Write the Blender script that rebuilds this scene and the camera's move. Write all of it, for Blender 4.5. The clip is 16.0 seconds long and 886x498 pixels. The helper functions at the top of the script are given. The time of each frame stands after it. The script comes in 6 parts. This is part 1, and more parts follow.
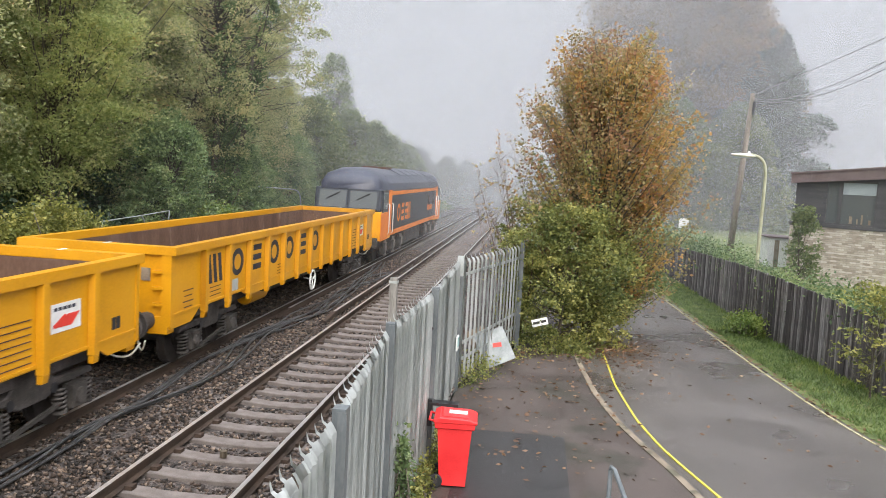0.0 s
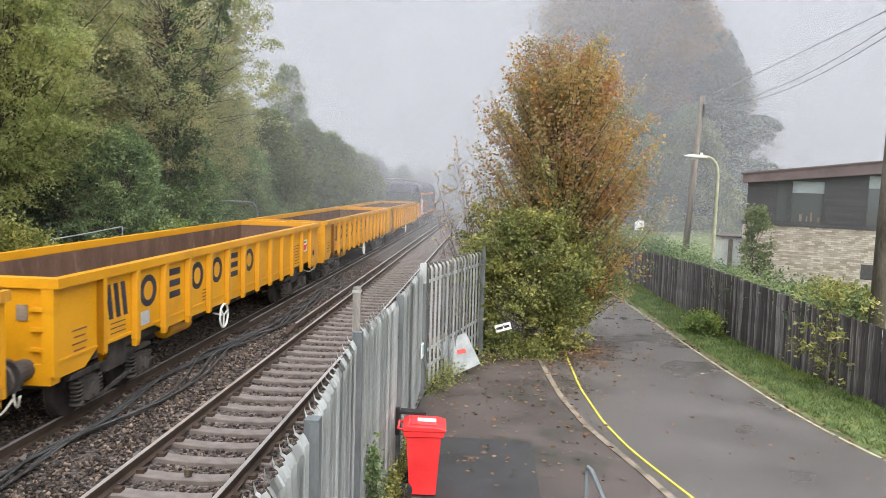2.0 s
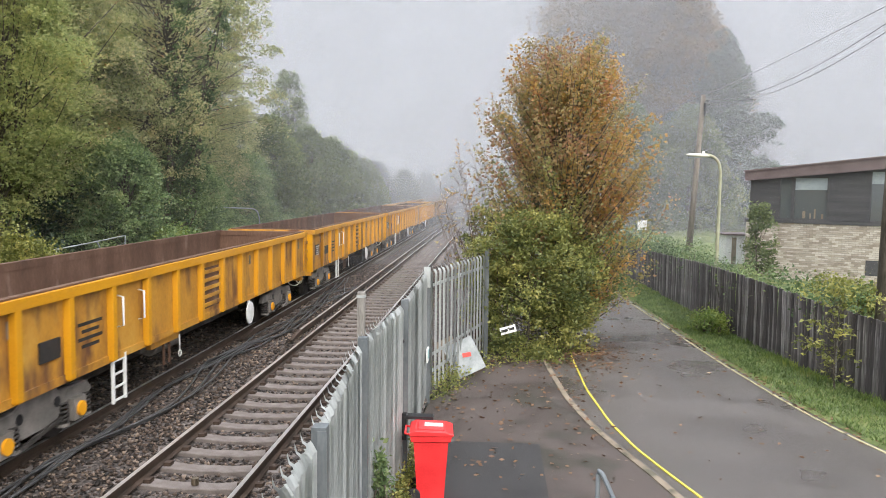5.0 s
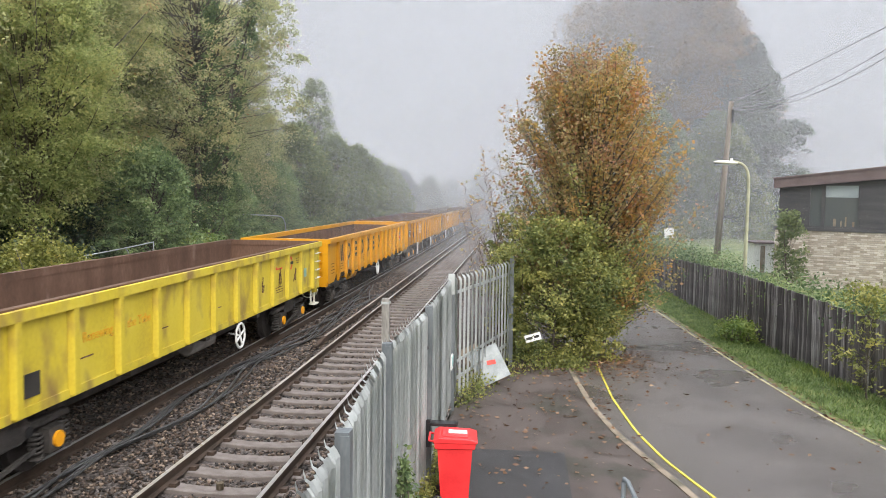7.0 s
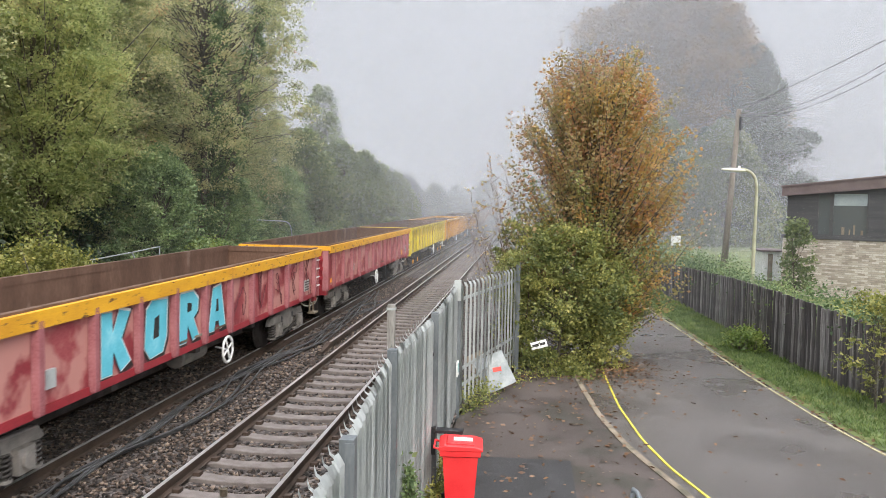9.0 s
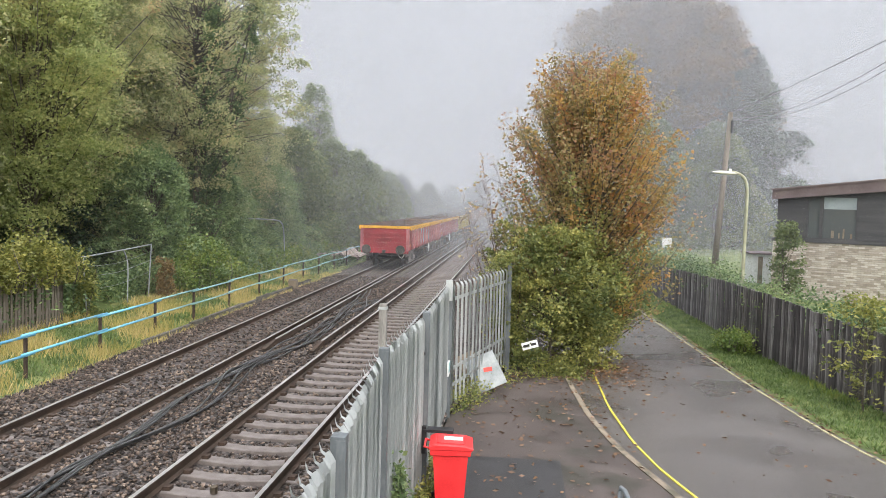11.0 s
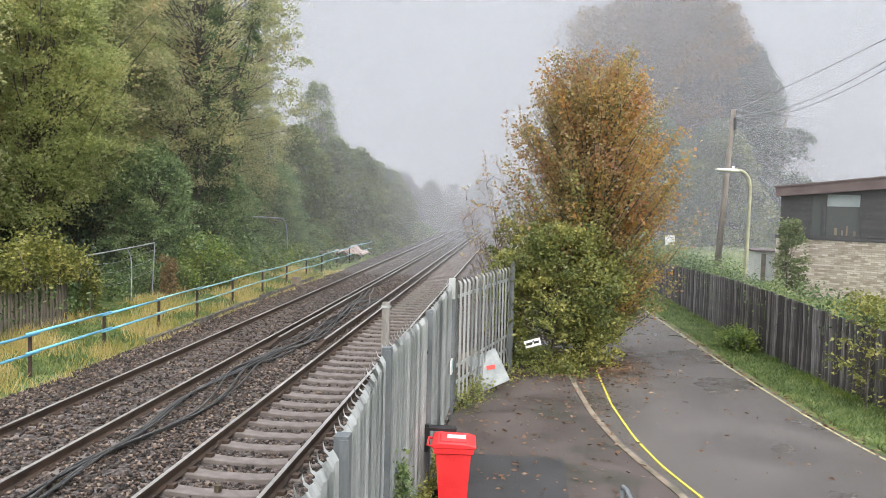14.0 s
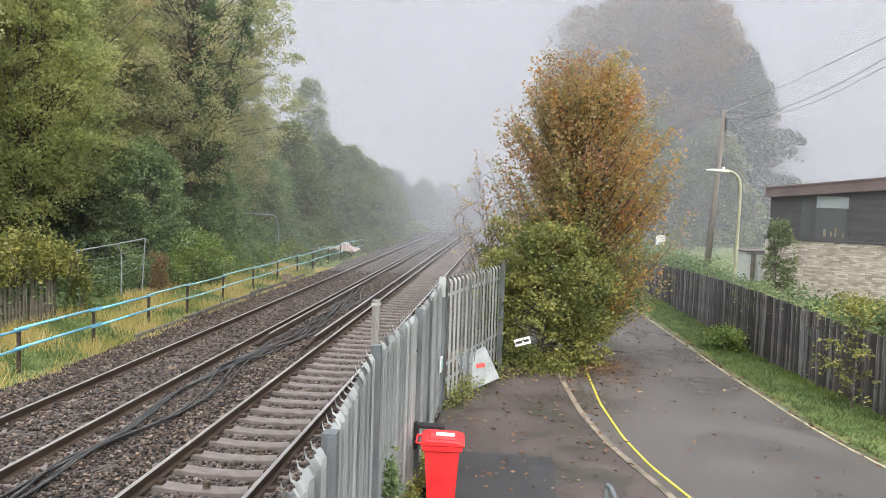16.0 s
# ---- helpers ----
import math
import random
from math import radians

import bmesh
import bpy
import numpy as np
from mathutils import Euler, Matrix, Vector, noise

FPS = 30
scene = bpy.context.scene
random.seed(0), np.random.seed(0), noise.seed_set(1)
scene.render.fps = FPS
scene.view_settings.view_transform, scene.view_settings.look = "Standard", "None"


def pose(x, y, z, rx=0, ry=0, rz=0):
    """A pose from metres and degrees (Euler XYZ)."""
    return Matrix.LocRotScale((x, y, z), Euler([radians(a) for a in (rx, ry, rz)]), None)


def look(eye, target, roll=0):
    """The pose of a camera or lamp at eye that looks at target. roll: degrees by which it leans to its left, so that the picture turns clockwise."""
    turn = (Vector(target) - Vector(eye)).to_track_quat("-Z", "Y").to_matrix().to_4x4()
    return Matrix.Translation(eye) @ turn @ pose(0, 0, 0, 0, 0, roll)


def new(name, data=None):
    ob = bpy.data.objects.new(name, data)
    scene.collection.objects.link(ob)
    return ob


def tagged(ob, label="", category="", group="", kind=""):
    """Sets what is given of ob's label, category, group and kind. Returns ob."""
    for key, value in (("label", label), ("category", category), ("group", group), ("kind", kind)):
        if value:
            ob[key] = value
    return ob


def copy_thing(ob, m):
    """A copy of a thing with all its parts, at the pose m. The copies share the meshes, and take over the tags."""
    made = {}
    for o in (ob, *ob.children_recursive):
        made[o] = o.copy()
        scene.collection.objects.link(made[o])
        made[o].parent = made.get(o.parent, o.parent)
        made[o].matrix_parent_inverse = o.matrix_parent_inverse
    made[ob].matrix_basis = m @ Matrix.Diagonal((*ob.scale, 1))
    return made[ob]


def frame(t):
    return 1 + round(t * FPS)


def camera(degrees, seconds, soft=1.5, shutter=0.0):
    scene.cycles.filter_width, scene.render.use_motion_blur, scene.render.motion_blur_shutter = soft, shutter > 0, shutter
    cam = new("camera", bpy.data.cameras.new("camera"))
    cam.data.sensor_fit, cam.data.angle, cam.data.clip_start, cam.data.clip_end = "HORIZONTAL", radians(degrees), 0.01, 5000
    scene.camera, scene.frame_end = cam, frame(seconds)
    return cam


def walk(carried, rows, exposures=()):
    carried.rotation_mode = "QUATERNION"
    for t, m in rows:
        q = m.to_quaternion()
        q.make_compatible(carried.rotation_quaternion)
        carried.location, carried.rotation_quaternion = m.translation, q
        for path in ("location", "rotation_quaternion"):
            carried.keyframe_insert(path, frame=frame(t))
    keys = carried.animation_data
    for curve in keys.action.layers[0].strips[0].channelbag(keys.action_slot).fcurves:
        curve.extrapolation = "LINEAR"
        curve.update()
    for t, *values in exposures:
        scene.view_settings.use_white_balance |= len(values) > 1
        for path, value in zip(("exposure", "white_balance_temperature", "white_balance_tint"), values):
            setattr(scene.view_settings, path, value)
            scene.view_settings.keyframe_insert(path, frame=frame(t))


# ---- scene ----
cam = camera(58.4, 16.0, soft=0.7, shutter=0.1)


PATH = [
    (0, (4.001, -10.041, 3.809), (3.773, -8.063, 3.619), 3.1),
    (0.5, (3.932, -10.021, 3.776), (3.753, -8.037, 3.594), 2.7),
    (1, (3.925, -10.022, 3.797), (3.772, -8.036, 3.617), 2.3),
    (1.5, (3.934, -10.043, 3.786), (3.8, -8.055, 3.614), 1.8),
    (2, (3.922, -10.008, 3.775), (3.798, -8.018, 3.611), 1.7),
    (2.5, (3.908, -9.996, 3.771), (3.787, -8.005, 3.613), 1.3),
    (3, (3.919, -10.012, 3.765), (3.796, -8.022, 3.61), 0.9),
    (3.5, (3.906, -10.006, 3.78), (3.784, -8.016, 3.622), 0.8),
    (4, (3.903, -9.988, 3.781), (3.782, -7.998, 3.622), 0.7),
    (6.5, (3.898, -9.958, 3.76), (3.724, -7.97, 3.618), 0.7),
    (7, (3.907, -9.949, 3.755), (3.713, -7.963, 3.618), 0.7),
    (7.5, (3.906, -9.932, 3.762), (3.701, -7.947, 3.625), 0.8),
    (8, (3.911, -9.924, 3.74), (3.698, -7.94, 3.611), 0.7),
    (8.5, (3.893, -9.86, 3.732), (3.678, -7.876, 3.608), 0.8),
    (9, (3.893, -9.884, 3.743), (3.684, -7.898, 3.622), 1.0),
    (11.5, (3.903, -9.937, 3.743), (3.716, -7.95, 3.623), 1.5),
    (12, (3.913, -9.944, 3.741), (3.725, -7.956, 3.62), 1.4),
    (12.5, (3.905, -9.955, 3.752), (3.714, -7.968, 3.627), 1.5),
    (13, (3.906, -9.958, 3.748), (3.711, -7.971, 3.624), 1.4),
    (13.5, (3.917, -9.962, 3.744), (3.717, -7.976, 3.62), 1.3),
    (14, (3.903, -9.956, 3.765), (3.707, -7.97, 3.638), 1.4),
    (14.5, (3.913, -9.958, 3.758), (3.727, -7.971, 3.633), 1.6),
    (15, (3.93, -9.964, 3.748), (3.749, -7.976, 3.625), 1.9),
    (15.5, (3.917, -9.964, 3.762), (3.741, -7.976, 3.636), 2.0),
    (16, (3.927, -9.989, 3.777), (3.752, -8.001, 3.645), 1.9),
]
walk(cam, [(t, look(eye, target, roll)) for t, eye, target, roll in PATH])

# ---- world, sun, exposure ----
scene.cycles.transparent_max_bounces = 32
world = bpy.data.worlds.new("foggy_sky")
scene.world = world
world.use_nodes = True
wn, wl = world.node_tree.nodes, world.node_tree.links
sky = wn.new("ShaderNodeTexSky")
sky.sky_type = "NISHITA"
sky.sun_disc = False
sky.sun_elevation, sky.sun_rotation = radians(36), radians(156)
sky.dust_density = 6
overcast = wn.new("ShaderNodeMixRGB")
overcast.inputs[0].default_value = 0.88
overcast.inputs[2].default_value = (6.1, 6.36, 6.95, 1)
wl.new(sky.outputs[0], overcast.inputs[1])
# an overcast sky: brightest overhead, dimmer in the fog at the horizon
way, axes, square, lift, grade = wn.new("ShaderNodeTexCoord"), wn.new("ShaderNodeSeparateXYZ"), wn.new("ShaderNodeMath"), wn.new("ShaderNodeMath"), wn.new("ShaderNodeVectorMath")
wl.new(way.outputs["Generated"], axes.inputs[0])
square.operation, lift.operation, grade.operation = "POWER", "MULTIPLY_ADD", "SCALE"
square.use_clamp = True
wl.new(axes.outputs[2], square.inputs[0])
square.inputs[1].default_value = 2.0
wl.new(square.outputs[0], lift.inputs[0])
lift.inputs[1].default_value, lift.inputs[2].default_value = 2.5, 1.0
wl.new(overcast.outputs[0], grade.inputs[0])
wl.new(lift.outputs[0], grade.inputs["Scale"])
wl.new(grade.outputs[0], wn["Background"].inputs[0])
wn["Background"].inputs[1].default_value = 0.106
sun = new("sun", bpy.data.lights.new("sun", "SUN"))
sun.data.energy, sun.data.angle, sun.data.color = 1.5, radians(50), (1, 0.96, 0.9)
sun.matrix_world = look((9, -20, 16), (0, 0, 0))
scene.view_settings.exposure = 0.7


# ---- materials ----
def mat(name, ramp, scale=4.0, rough=0.7, metal=0.0, bump=0.2, fine=60.0, stretch=(1, 1, 1), spots=None, rough2=None, island=0.0, apart=False, spot_scale=2.5, spot_at=(0.55, 0.65)):
    """A surface of two noises: patches of the ramp's colours, and a fine grain with relief. spots: a colour in uneven patches."""
    m = bpy.data.materials.new(name)
    m.use_nodes = True
    n, l = m.node_tree.nodes, m.node_tree.links
    b = n["Principled BSDF"]
    tc, mp = n.new("ShaderNodeTexCoord"), n.new("ShaderNodeMapping")
    mp.inputs["Scale"].default_value = stretch
    l.new(tc.outputs["Object"], mp.inputs[0])
    big, small = n.new("ShaderNodeTexNoise"), n.new("ShaderNodeTexNoise")
    for t, s, d in ((big, scale, 5), (small, fine, 3)):
        t.inputs["Scale"].default_value, t.inputs["Detail"].default_value = s, d
        l.new(mp.outputs[0], t.inputs["Vector"])
    add = n.new("ShaderNodeMath")
    add.operation = "MULTIPLY_ADD"
    l.new(small.outputs[0], add.inputs[0])
    add.inputs[1].default_value = 0.45
    l.new(big.outputs[0], add.inputs[2])
    sub = n.new("ShaderNodeMath")
    sub.operation = "SUBTRACT"
    l.new(add.outputs[0], sub.inputs[0])
    sub.inputs[1].default_value = 0.225
    fac = sub.outputs[0]
    if island:
        geo, mix = n.new("ShaderNodeObjectInfo" if apart else "ShaderNodeNewGeometry"), n.new("ShaderNodeMath")
        mix.operation = "MULTIPLY_ADD"
        l.new(geo.outputs["Random" if apart else "Random Per Island"], mix.inputs[0])
        mix.inputs[1].default_value = island
        sh = n.new("ShaderNodeMath")
        sh.operation = "MULTIPLY_ADD"
        l.new(fac, sh.inputs[0])
        sh.inputs[1].default_value = 1 - island * 0.5
        sh.inputs[2].default_value = -0.25 * island
        l.new(sh.outputs[0], mix.inputs[2])
        fac = mix.outputs[0]
    cr = n.new("ShaderNodeValToRGB")
    e = cr.color_ramp.elements
    while len(e) < len(ramp):
        e.new(0.5)
    for k, (p, c) in enumerate(ramp):
        e[k].position, e[k].color = p, (*c, 1)
    l.new(fac, cr.inputs[0])
    colour = cr.outputs[0]
    if spots:
        sp, sr, mx = n.new("ShaderNodeTexNoise"), n.new("ShaderNodeValToRGB"), n.new("ShaderNodeMixRGB")
        sp.inputs["Scale"].default_value, sp.inputs["Detail"].default_value = spot_scale, 8
        l.new(mp.outputs[0], sp.inputs["Vector"])
        sr.color_ramp.elements[0].position, sr.color_ramp.elements[1].position = spot_at
        l.new(sp.outputs[0], sr.inputs[0])
        l.new(sr.outputs[0], mx.inputs[0])
        l.new(colour, mx.inputs[1])
        mx.inputs[2].default_value = (*spots, 1)
        colour = mx.outputs[0]
    l.new(colour, b.inputs["Base Color"])
    b.inputs["Metallic"].default_value = metal
    if rough2 is None:
        b.inputs["Roughness"].default_value = rough
    else:
        rr = n.new("ShaderNodeMapRange")
        rr.inputs["From Min"].default_value, rr.inputs["From Max"].default_value = 0.35, 0.65
        rr.inputs["To Min"].default_value, rr.inputs["To Max"].default_value = rough, rough2
        l.new(big.outputs[0], rr.inputs[0])
        l.new(rr.outputs[0], b.inputs["Roughness"])
    if bump:
        bp = n.new("ShaderNodeBump")
        bp.inputs["Strength"].default_value, bp.inputs["Distance"].default_value = bump, 0.02
        l.new(small.outputs[0], bp.inputs["Height"])
        l.new(bp.outputs[0], b.inputs["Normal"])
    return m


def leafy(name, ramp, glow=0.4, scale=0.35):
    """Leaves: each one takes its own tone, within patches; some light passes through."""
    m = bpy.data.materials.new(name)
    m.use_nodes = True
    n, l = m.node_tree.nodes, m.node_tree.links
    b, out = n["Principled BSDF"], n["Material Output"]
    geo, tc, ns, mix = n.new("ShaderNodeNewGeometry"), n.new("ShaderNodeTexCoord"), n.new("ShaderNodeTexNoise"), n.new("ShaderNodeMath")
    ns.inputs["Scale"].default_value = scale
    l.new(tc.outputs["Object"], ns.inputs["Vector"])
    mix.operation = "MULTIPLY_ADD"
    l.new(geo.outputs["Random Per Island"], mix.inputs[0])
    mix.inputs[1].default_value = 0.5
    shift = n.new("ShaderNodeMath")
    shift.operation = "MULTIPLY_ADD"
    l.new(ns.outputs[0], shift.inputs[0])
    shift.inputs[1].default_value, shift.inputs[2].default_value = 1.3, -0.4
    l.new(shift.outputs[0], mix.inputs[2])
    cr = n.new("ShaderNodeValToRGB")
    e = cr.color_ramp.elements
    while len(e) < len(ramp):
        e.new(0.5)
    for k, (p, c) in enumerate(ramp):
        e[k].position, e[k].color = p, (*c, 1)
    l.new(mix.outputs[0], cr.inputs[0])
    l.new(cr.outputs[0], b.inputs["Base Color"])
    b.inputs["Roughness"].default_value = 0.45
    tr, ms = n.new("ShaderNodeBsdfTranslucent"), n.new("ShaderNodeMixShader")
    l.new(cr.outputs[0], tr.inputs[0])
    ms.inputs[0].default_value = glow
    l.new(b.outputs[0], ms.inputs[1])
    l.new(tr.outputs[0], ms.inputs[2])
    l.new(ms.outputs[0], out.inputs[0])
    return m


def mist(name, amount):
    """A thin veil of fog: lets most light pass and scatters the light of the whole sky."""
    m = bpy.data.materials.new(name)
    m.use_nodes = True
    n, l = m.node_tree.nodes, m.node_tree.links
    clear, front, back = n.new("ShaderNodeBsdfTransparent"), n.new("ShaderNodeBsdfDiffuse"), n.new("ShaderNodeBsdfTranslucent")
    for s, z in ((front, 1), (back, -1)):
        s.inputs["Color"].default_value = (0.39, 0.392, 0.398, 1)
        v = n.new("ShaderNodeCombineXYZ")
        v.inputs[2].default_value = z
        l.new(v.outputs[0], s.inputs["Normal"])
    both, ms = n.new("ShaderNodeAddShader"), n.new("ShaderNodeMixShader")
    l.new(front.outputs[0], both.inputs[0])
    l.new(back.outputs[0], both.inputs[1])
    ns, tc, mr = n.new("ShaderNodeTexNoise"), n.new("ShaderNodeTexCoord"), n.new("ShaderNodeMapRange")
    ns.inputs["Scale"].default_value, ns.inputs["Detail"].default_value = 0.05, 2
    l.new(tc.outputs["Object"], ns.inputs["Vector"])
    mr.inputs["From Min"].default_value, mr.inputs["From Max"].default_value = 0.3, 0.7
    mr.inputs["To Min"].default_value, mr.inputs["To Max"].default_value = amount * 0.85, amount * 1.15
    l.new(ns.outputs[0], mr.inputs[0])
    l.new(mr.outputs[0], ms.inputs[0])
    l.new(clear.outputs[0], ms.inputs[1])
    l.new(both.outputs[0], ms.inputs[2])
    l.new(ms.outputs[0], n["Material Output"].inputs[0])
    return m


def glass(name, tint=(0.03, 0.035, 0.04), rough=0.06):
    m = bpy.data.materials.new(name)
    m.use_nodes = True
    b = m.node_tree.nodes["Principled BSDF"]
    b.inputs["Base Color"].default_value = (*tint, 1)
    b.inputs["Roughness"].default_value = rough
    b.inputs["Specular IOR Level"].default_value = 0.8
    return m


M = dict(
    ballast=mat("ballast", [(0.3, (0.014, 0.011, 0.01)), (0.5, (0.06, 0.049, 0.043)), (0.7, (0.19, 0.158, 0.14))], 14, 0.85, 0, 0.9, 38),
    stone=mat("ballast_stone", [(0.1, (0.013, 0.01, 0.008)), (0.45, (0.052, 0.036, 0.027)), (0.8, (0.118, 0.084, 0.064)), (1.0, (0.27, 0.205, 0.155))], 3, 0.8, 0, 0.3, 60, island=1.0),
    rail_top=mat("rail_running_surface", [(0.3, (0.32, 0.305, 0.295)), (0.7, (0.5, 0.48, 0.465))], 3, 0.35, 0.5, 0.05, 80, (1, 0.1, 1)),
    rail=mat("rail_side", [(0.3, (0.03, 0.02, 0.014)), (0.7, (0.075, 0.048, 0.033))], 6, 0.75, 0.2, 0.2, 60, (1, 0.3, 1)),
    sleeper=mat("concrete_sleeper", [(0.2, (0.11, 0.091, 0.08)), (0.5, (0.16, 0.136, 0.122)), (0.8, (0.215, 0.186, 0.168))], 5, 0.85, 0, 0.35, 50),
    cable=mat("cable_rubber", [(0.3, (0.025, 0.025, 0.026)), (0.7, (0.075, 0.073, 0.073))], 3, 0.38, 0, 0.1, 50),
    grass=mat("grass_soil", [(0.2, (0.06, 0.075, 0.025)), (0.5, (0.12, 0.16, 0.05)), (0.8, (0.27, 0.26, 0.095))], 1.6, 0.9, 0, 0.8, 30),
    earth=mat("leaf_litter", [(0.25, (0.02, 0.017, 0.01)), (0.5, (0.05, 0.045, 0.022)), (0.8, (0.09, 0.085, 0.035))], 1.5, 0.95, 0, 0.9, 25),
    road=mat("wet_asphalt", [(0.25, (0.066, 0.058, 0.053)), (0.5, (0.094, 0.083, 0.076)), (0.8, (0.135, 0.12, 0.11))], 0.5, 0.22, 0, 0.45, 150, rough2=0.42),
    apron=mat("old_tarmac", [(0.25, (0.04, 0.03, 0.025)), (0.5, (0.07, 0.054, 0.046)), (0.8, (0.11, 0.088, 0.077))], 0.9, 0.55, 0, 0.45, 110, rough2=0.8, spots=(0.045, 0.04, 0.03), spot_scale=0.7),
    patch=mat("tarmac_patch", [(0.3, (0.024, 0.023, 0.023)), (0.7, (0.042, 0.04, 0.04))], 1.5, 0.6, 0, 0.4, 120, rough2=0.7),
    kerb=mat("kerb_concrete", [(0.3, (0.15, 0.115, 0.08)), (0.7, (0.27, 0.22, 0.16))], 3, 0.85, 0, 0.3, 60, spots=(0.1, 0.09, 0.06)),
    yellow_line=mat("yellow_road_paint", [(0.3, (0.52, 0.43, 0.05)), (0.7, (0.66, 0.56, 0.08))], 5, 0.6, 0, 0.2, 80, spots=(0.34, 0.29, 0.09), spot_scale=9, spot_at=(0.66, 0.8)),
    white_line=mat("worn_road_paint", [(0.3, (0.36, 0.33, 0.19)), (0.7, (0.54, 0.5, 0.3))], 5, 0.6, 0, 0.2, 80, spots=(0.12, 0.11, 0.09), spot_scale=6, spot_at=(0.6, 0.68)),
    galv=mat("galvanised_steel", [(0.25, (0.31, 0.33, 0.318)), (0.5, (0.42, 0.44, 0.425)), (0.8, (0.52, 0.54, 0.525))], 7, 0.5, 0.25, 0.1, 40, (1, 1, 0.5), spots=(0.24, 0.27, 0.22), spot_scale=3, spot_at=(0.6, 0.75)),
    oldpost=mat("weathered_post", [(0.3, (0.16, 0.15, 0.13)), (0.7, (0.33, 0.31, 0.28))], 5, 0.85, 0, 0.4, 40, (1, 1, 0.2), spots=(0.1, 0.055, 0.035), spot_at=(0.6, 0.68)),
    bin=mat("red_plastic", [(0.3, (0.72, 0.025, 0.03)), (0.7, (0.86, 0.05, 0.05))], 3, 0.4, 0, 0.05, 50),
    black=mat("black_plastic", [(0.3, (0.012, 0.012, 0.013)), (0.7, (0.03, 0.03, 0.032))], 4, 0.5, 0, 0.1, 50),
    steel_dark=mat("grimy_underframe", [(0.25, (0.025, 0.022, 0.02)), (0.55, (0.07, 0.062, 0.056)), (0.8, (0.14, 0.122, 0.11))], 4, 0.7, 0.2, 0.3, 40),
    bogie_grey=mat("bogie_casting", [(0.25, (0.13, 0.12, 0.105)), (0.55, (0.22, 0.2, 0.18)), (0.8, (0.32, 0.29, 0.26))], 4, 0.75, 0.1, 0.3, 40),
    wheel=mat("wheel_steel", [(0.3, (0.035, 0.03, 0.028)), (0.7, (0.085, 0.075, 0.07))], 4, 0.6, 0.4, 0.1, 40),
    white=mat("white_paint", [(0.3, (0.66, 0.66, 0.63)), (0.7, (0.8, 0.8, 0.78))], 5, 0.45, 0, 0.05, 50),
    new_yellow=mat("fresh_yellow_paint", [(0.25, (0.5, 0.225, 0.006)), (0.5, (0.6, 0.275, 0.007)), (0.8, (0.65, 0.31, 0.012))], 1.2, 0.35, 0, 0.05, 30, (1, 0.5, 1), spots=(0.36, 0.17, 0.02), spot_scale=2, spot_at=(0.6, 0.85)),
    old_yellow=mat("weathered_yellow_paint", [(0.2, (0.26, 0.12, 0.022)), (0.5, (0.47, 0.22, 0.024)), (0.8, (0.58, 0.33, 0.06))], 1.6, 0.55, 0, 0.2, 30, (1, 0.9, 0.4), spots=(0.13, 0.055, 0.026), spot_scale=2.6, spot_at=(0.5, 0.68)),
    lemon=mat("lemon_yellow_paint", [(0.2, (0.42, 0.3, 0.035)), (0.5, (0.58, 0.45, 0.035)), (0.8, (0.64, 0.52, 0.07))], 1.3, 0.5, 0, 0.15, 30, (1, 0.9, 0.5), spots=(0.26, 0.17, 0.05), spot_scale=2.4, spot_at=(0.52, 0.72)),
    red=mat("faded_red_paint", [(0.25, (0.17, 0.02, 0.026)), (0.5, (0.26, 0.036, 0.044)), (0.8, (0.36, 0.09, 0.092))], 1.2, 0.5, 0, 0.12, 30, spots=(0.46, 0.21, 0.18), spot_scale=1.7, spot_at=(0.43, 0.53)),
    red_clean=mat("maroon_paint", [(0.3, (0.22, 0.018, 0.025)), (0.7, (0.34, 0.03, 0.04))], 1.5, 0.5, 0, 0.1, 30),
    red_rib=mat("pink_faded_paint", [(0.3, (0.22, 0.05, 0.058)), (0.7, (0.4, 0.16, 0.165))], 1.5, 0.55, 0, 0.1, 30),
    rim_orange=mat("rim_orange_paint", [(0.25, (0.55, 0.25, 0.015)), (0.7, (0.74, 0.39, 0.02))], 2, 0.5, 0, 0.1, 40, (1, 0.5, 1.6), spots=(0.14, 0.06, 0.03), spot_scale=9, spot_at=(0.6, 0.66)),
    rust=mat("rusty_lining", [(0.2, (0.05, 0.025, 0.014)), (0.5, (0.105, 0.056, 0.034)), (0.8, (0.17, 0.1, 0.066))], 1.6, 0.85, 0.0, 0.3, 25, (1, 1, 0.35), spots=(0.28, 0.2, 0.16), spot_scale=2.6, spot_at=(0.62, 0.82)),
    navy=mat("dark_navy_lettering", [(0.3, (0.012, 0.016, 0.03)), (0.7, (0.025, 0.03, 0.05))], 4, 0.5, 0, 0, 40),
    ink=mat("black_ink", [(0.3, (0.015, 0.015, 0.015)), (0.7, (0.04, 0.035, 0.03))], 4, 0.6, 0, 0, 40),
    signred=mat("red_ink", [(0.3, (0.62, 0.03, 0.02)), (0.7, (0.72, 0.06, 0.04))], 4, 0.5, 0, 0, 40),
    turquoise=mat("turquoise_spray_paint", [(0.25, (0.08, 0.42, 0.52)), (0.6, (0.14, 0.55, 0.66)), (0.85, (0.36, 0.7, 0.76))], 2, 0.5, 0, 0.05, 30),
    spray=mat("dark_spray_paint", [(0.3, (0.1, 0.03, 0.035)), (0.7, (0.18, 0.05, 0.055))], 3, 0.6, 0, 0, 30),
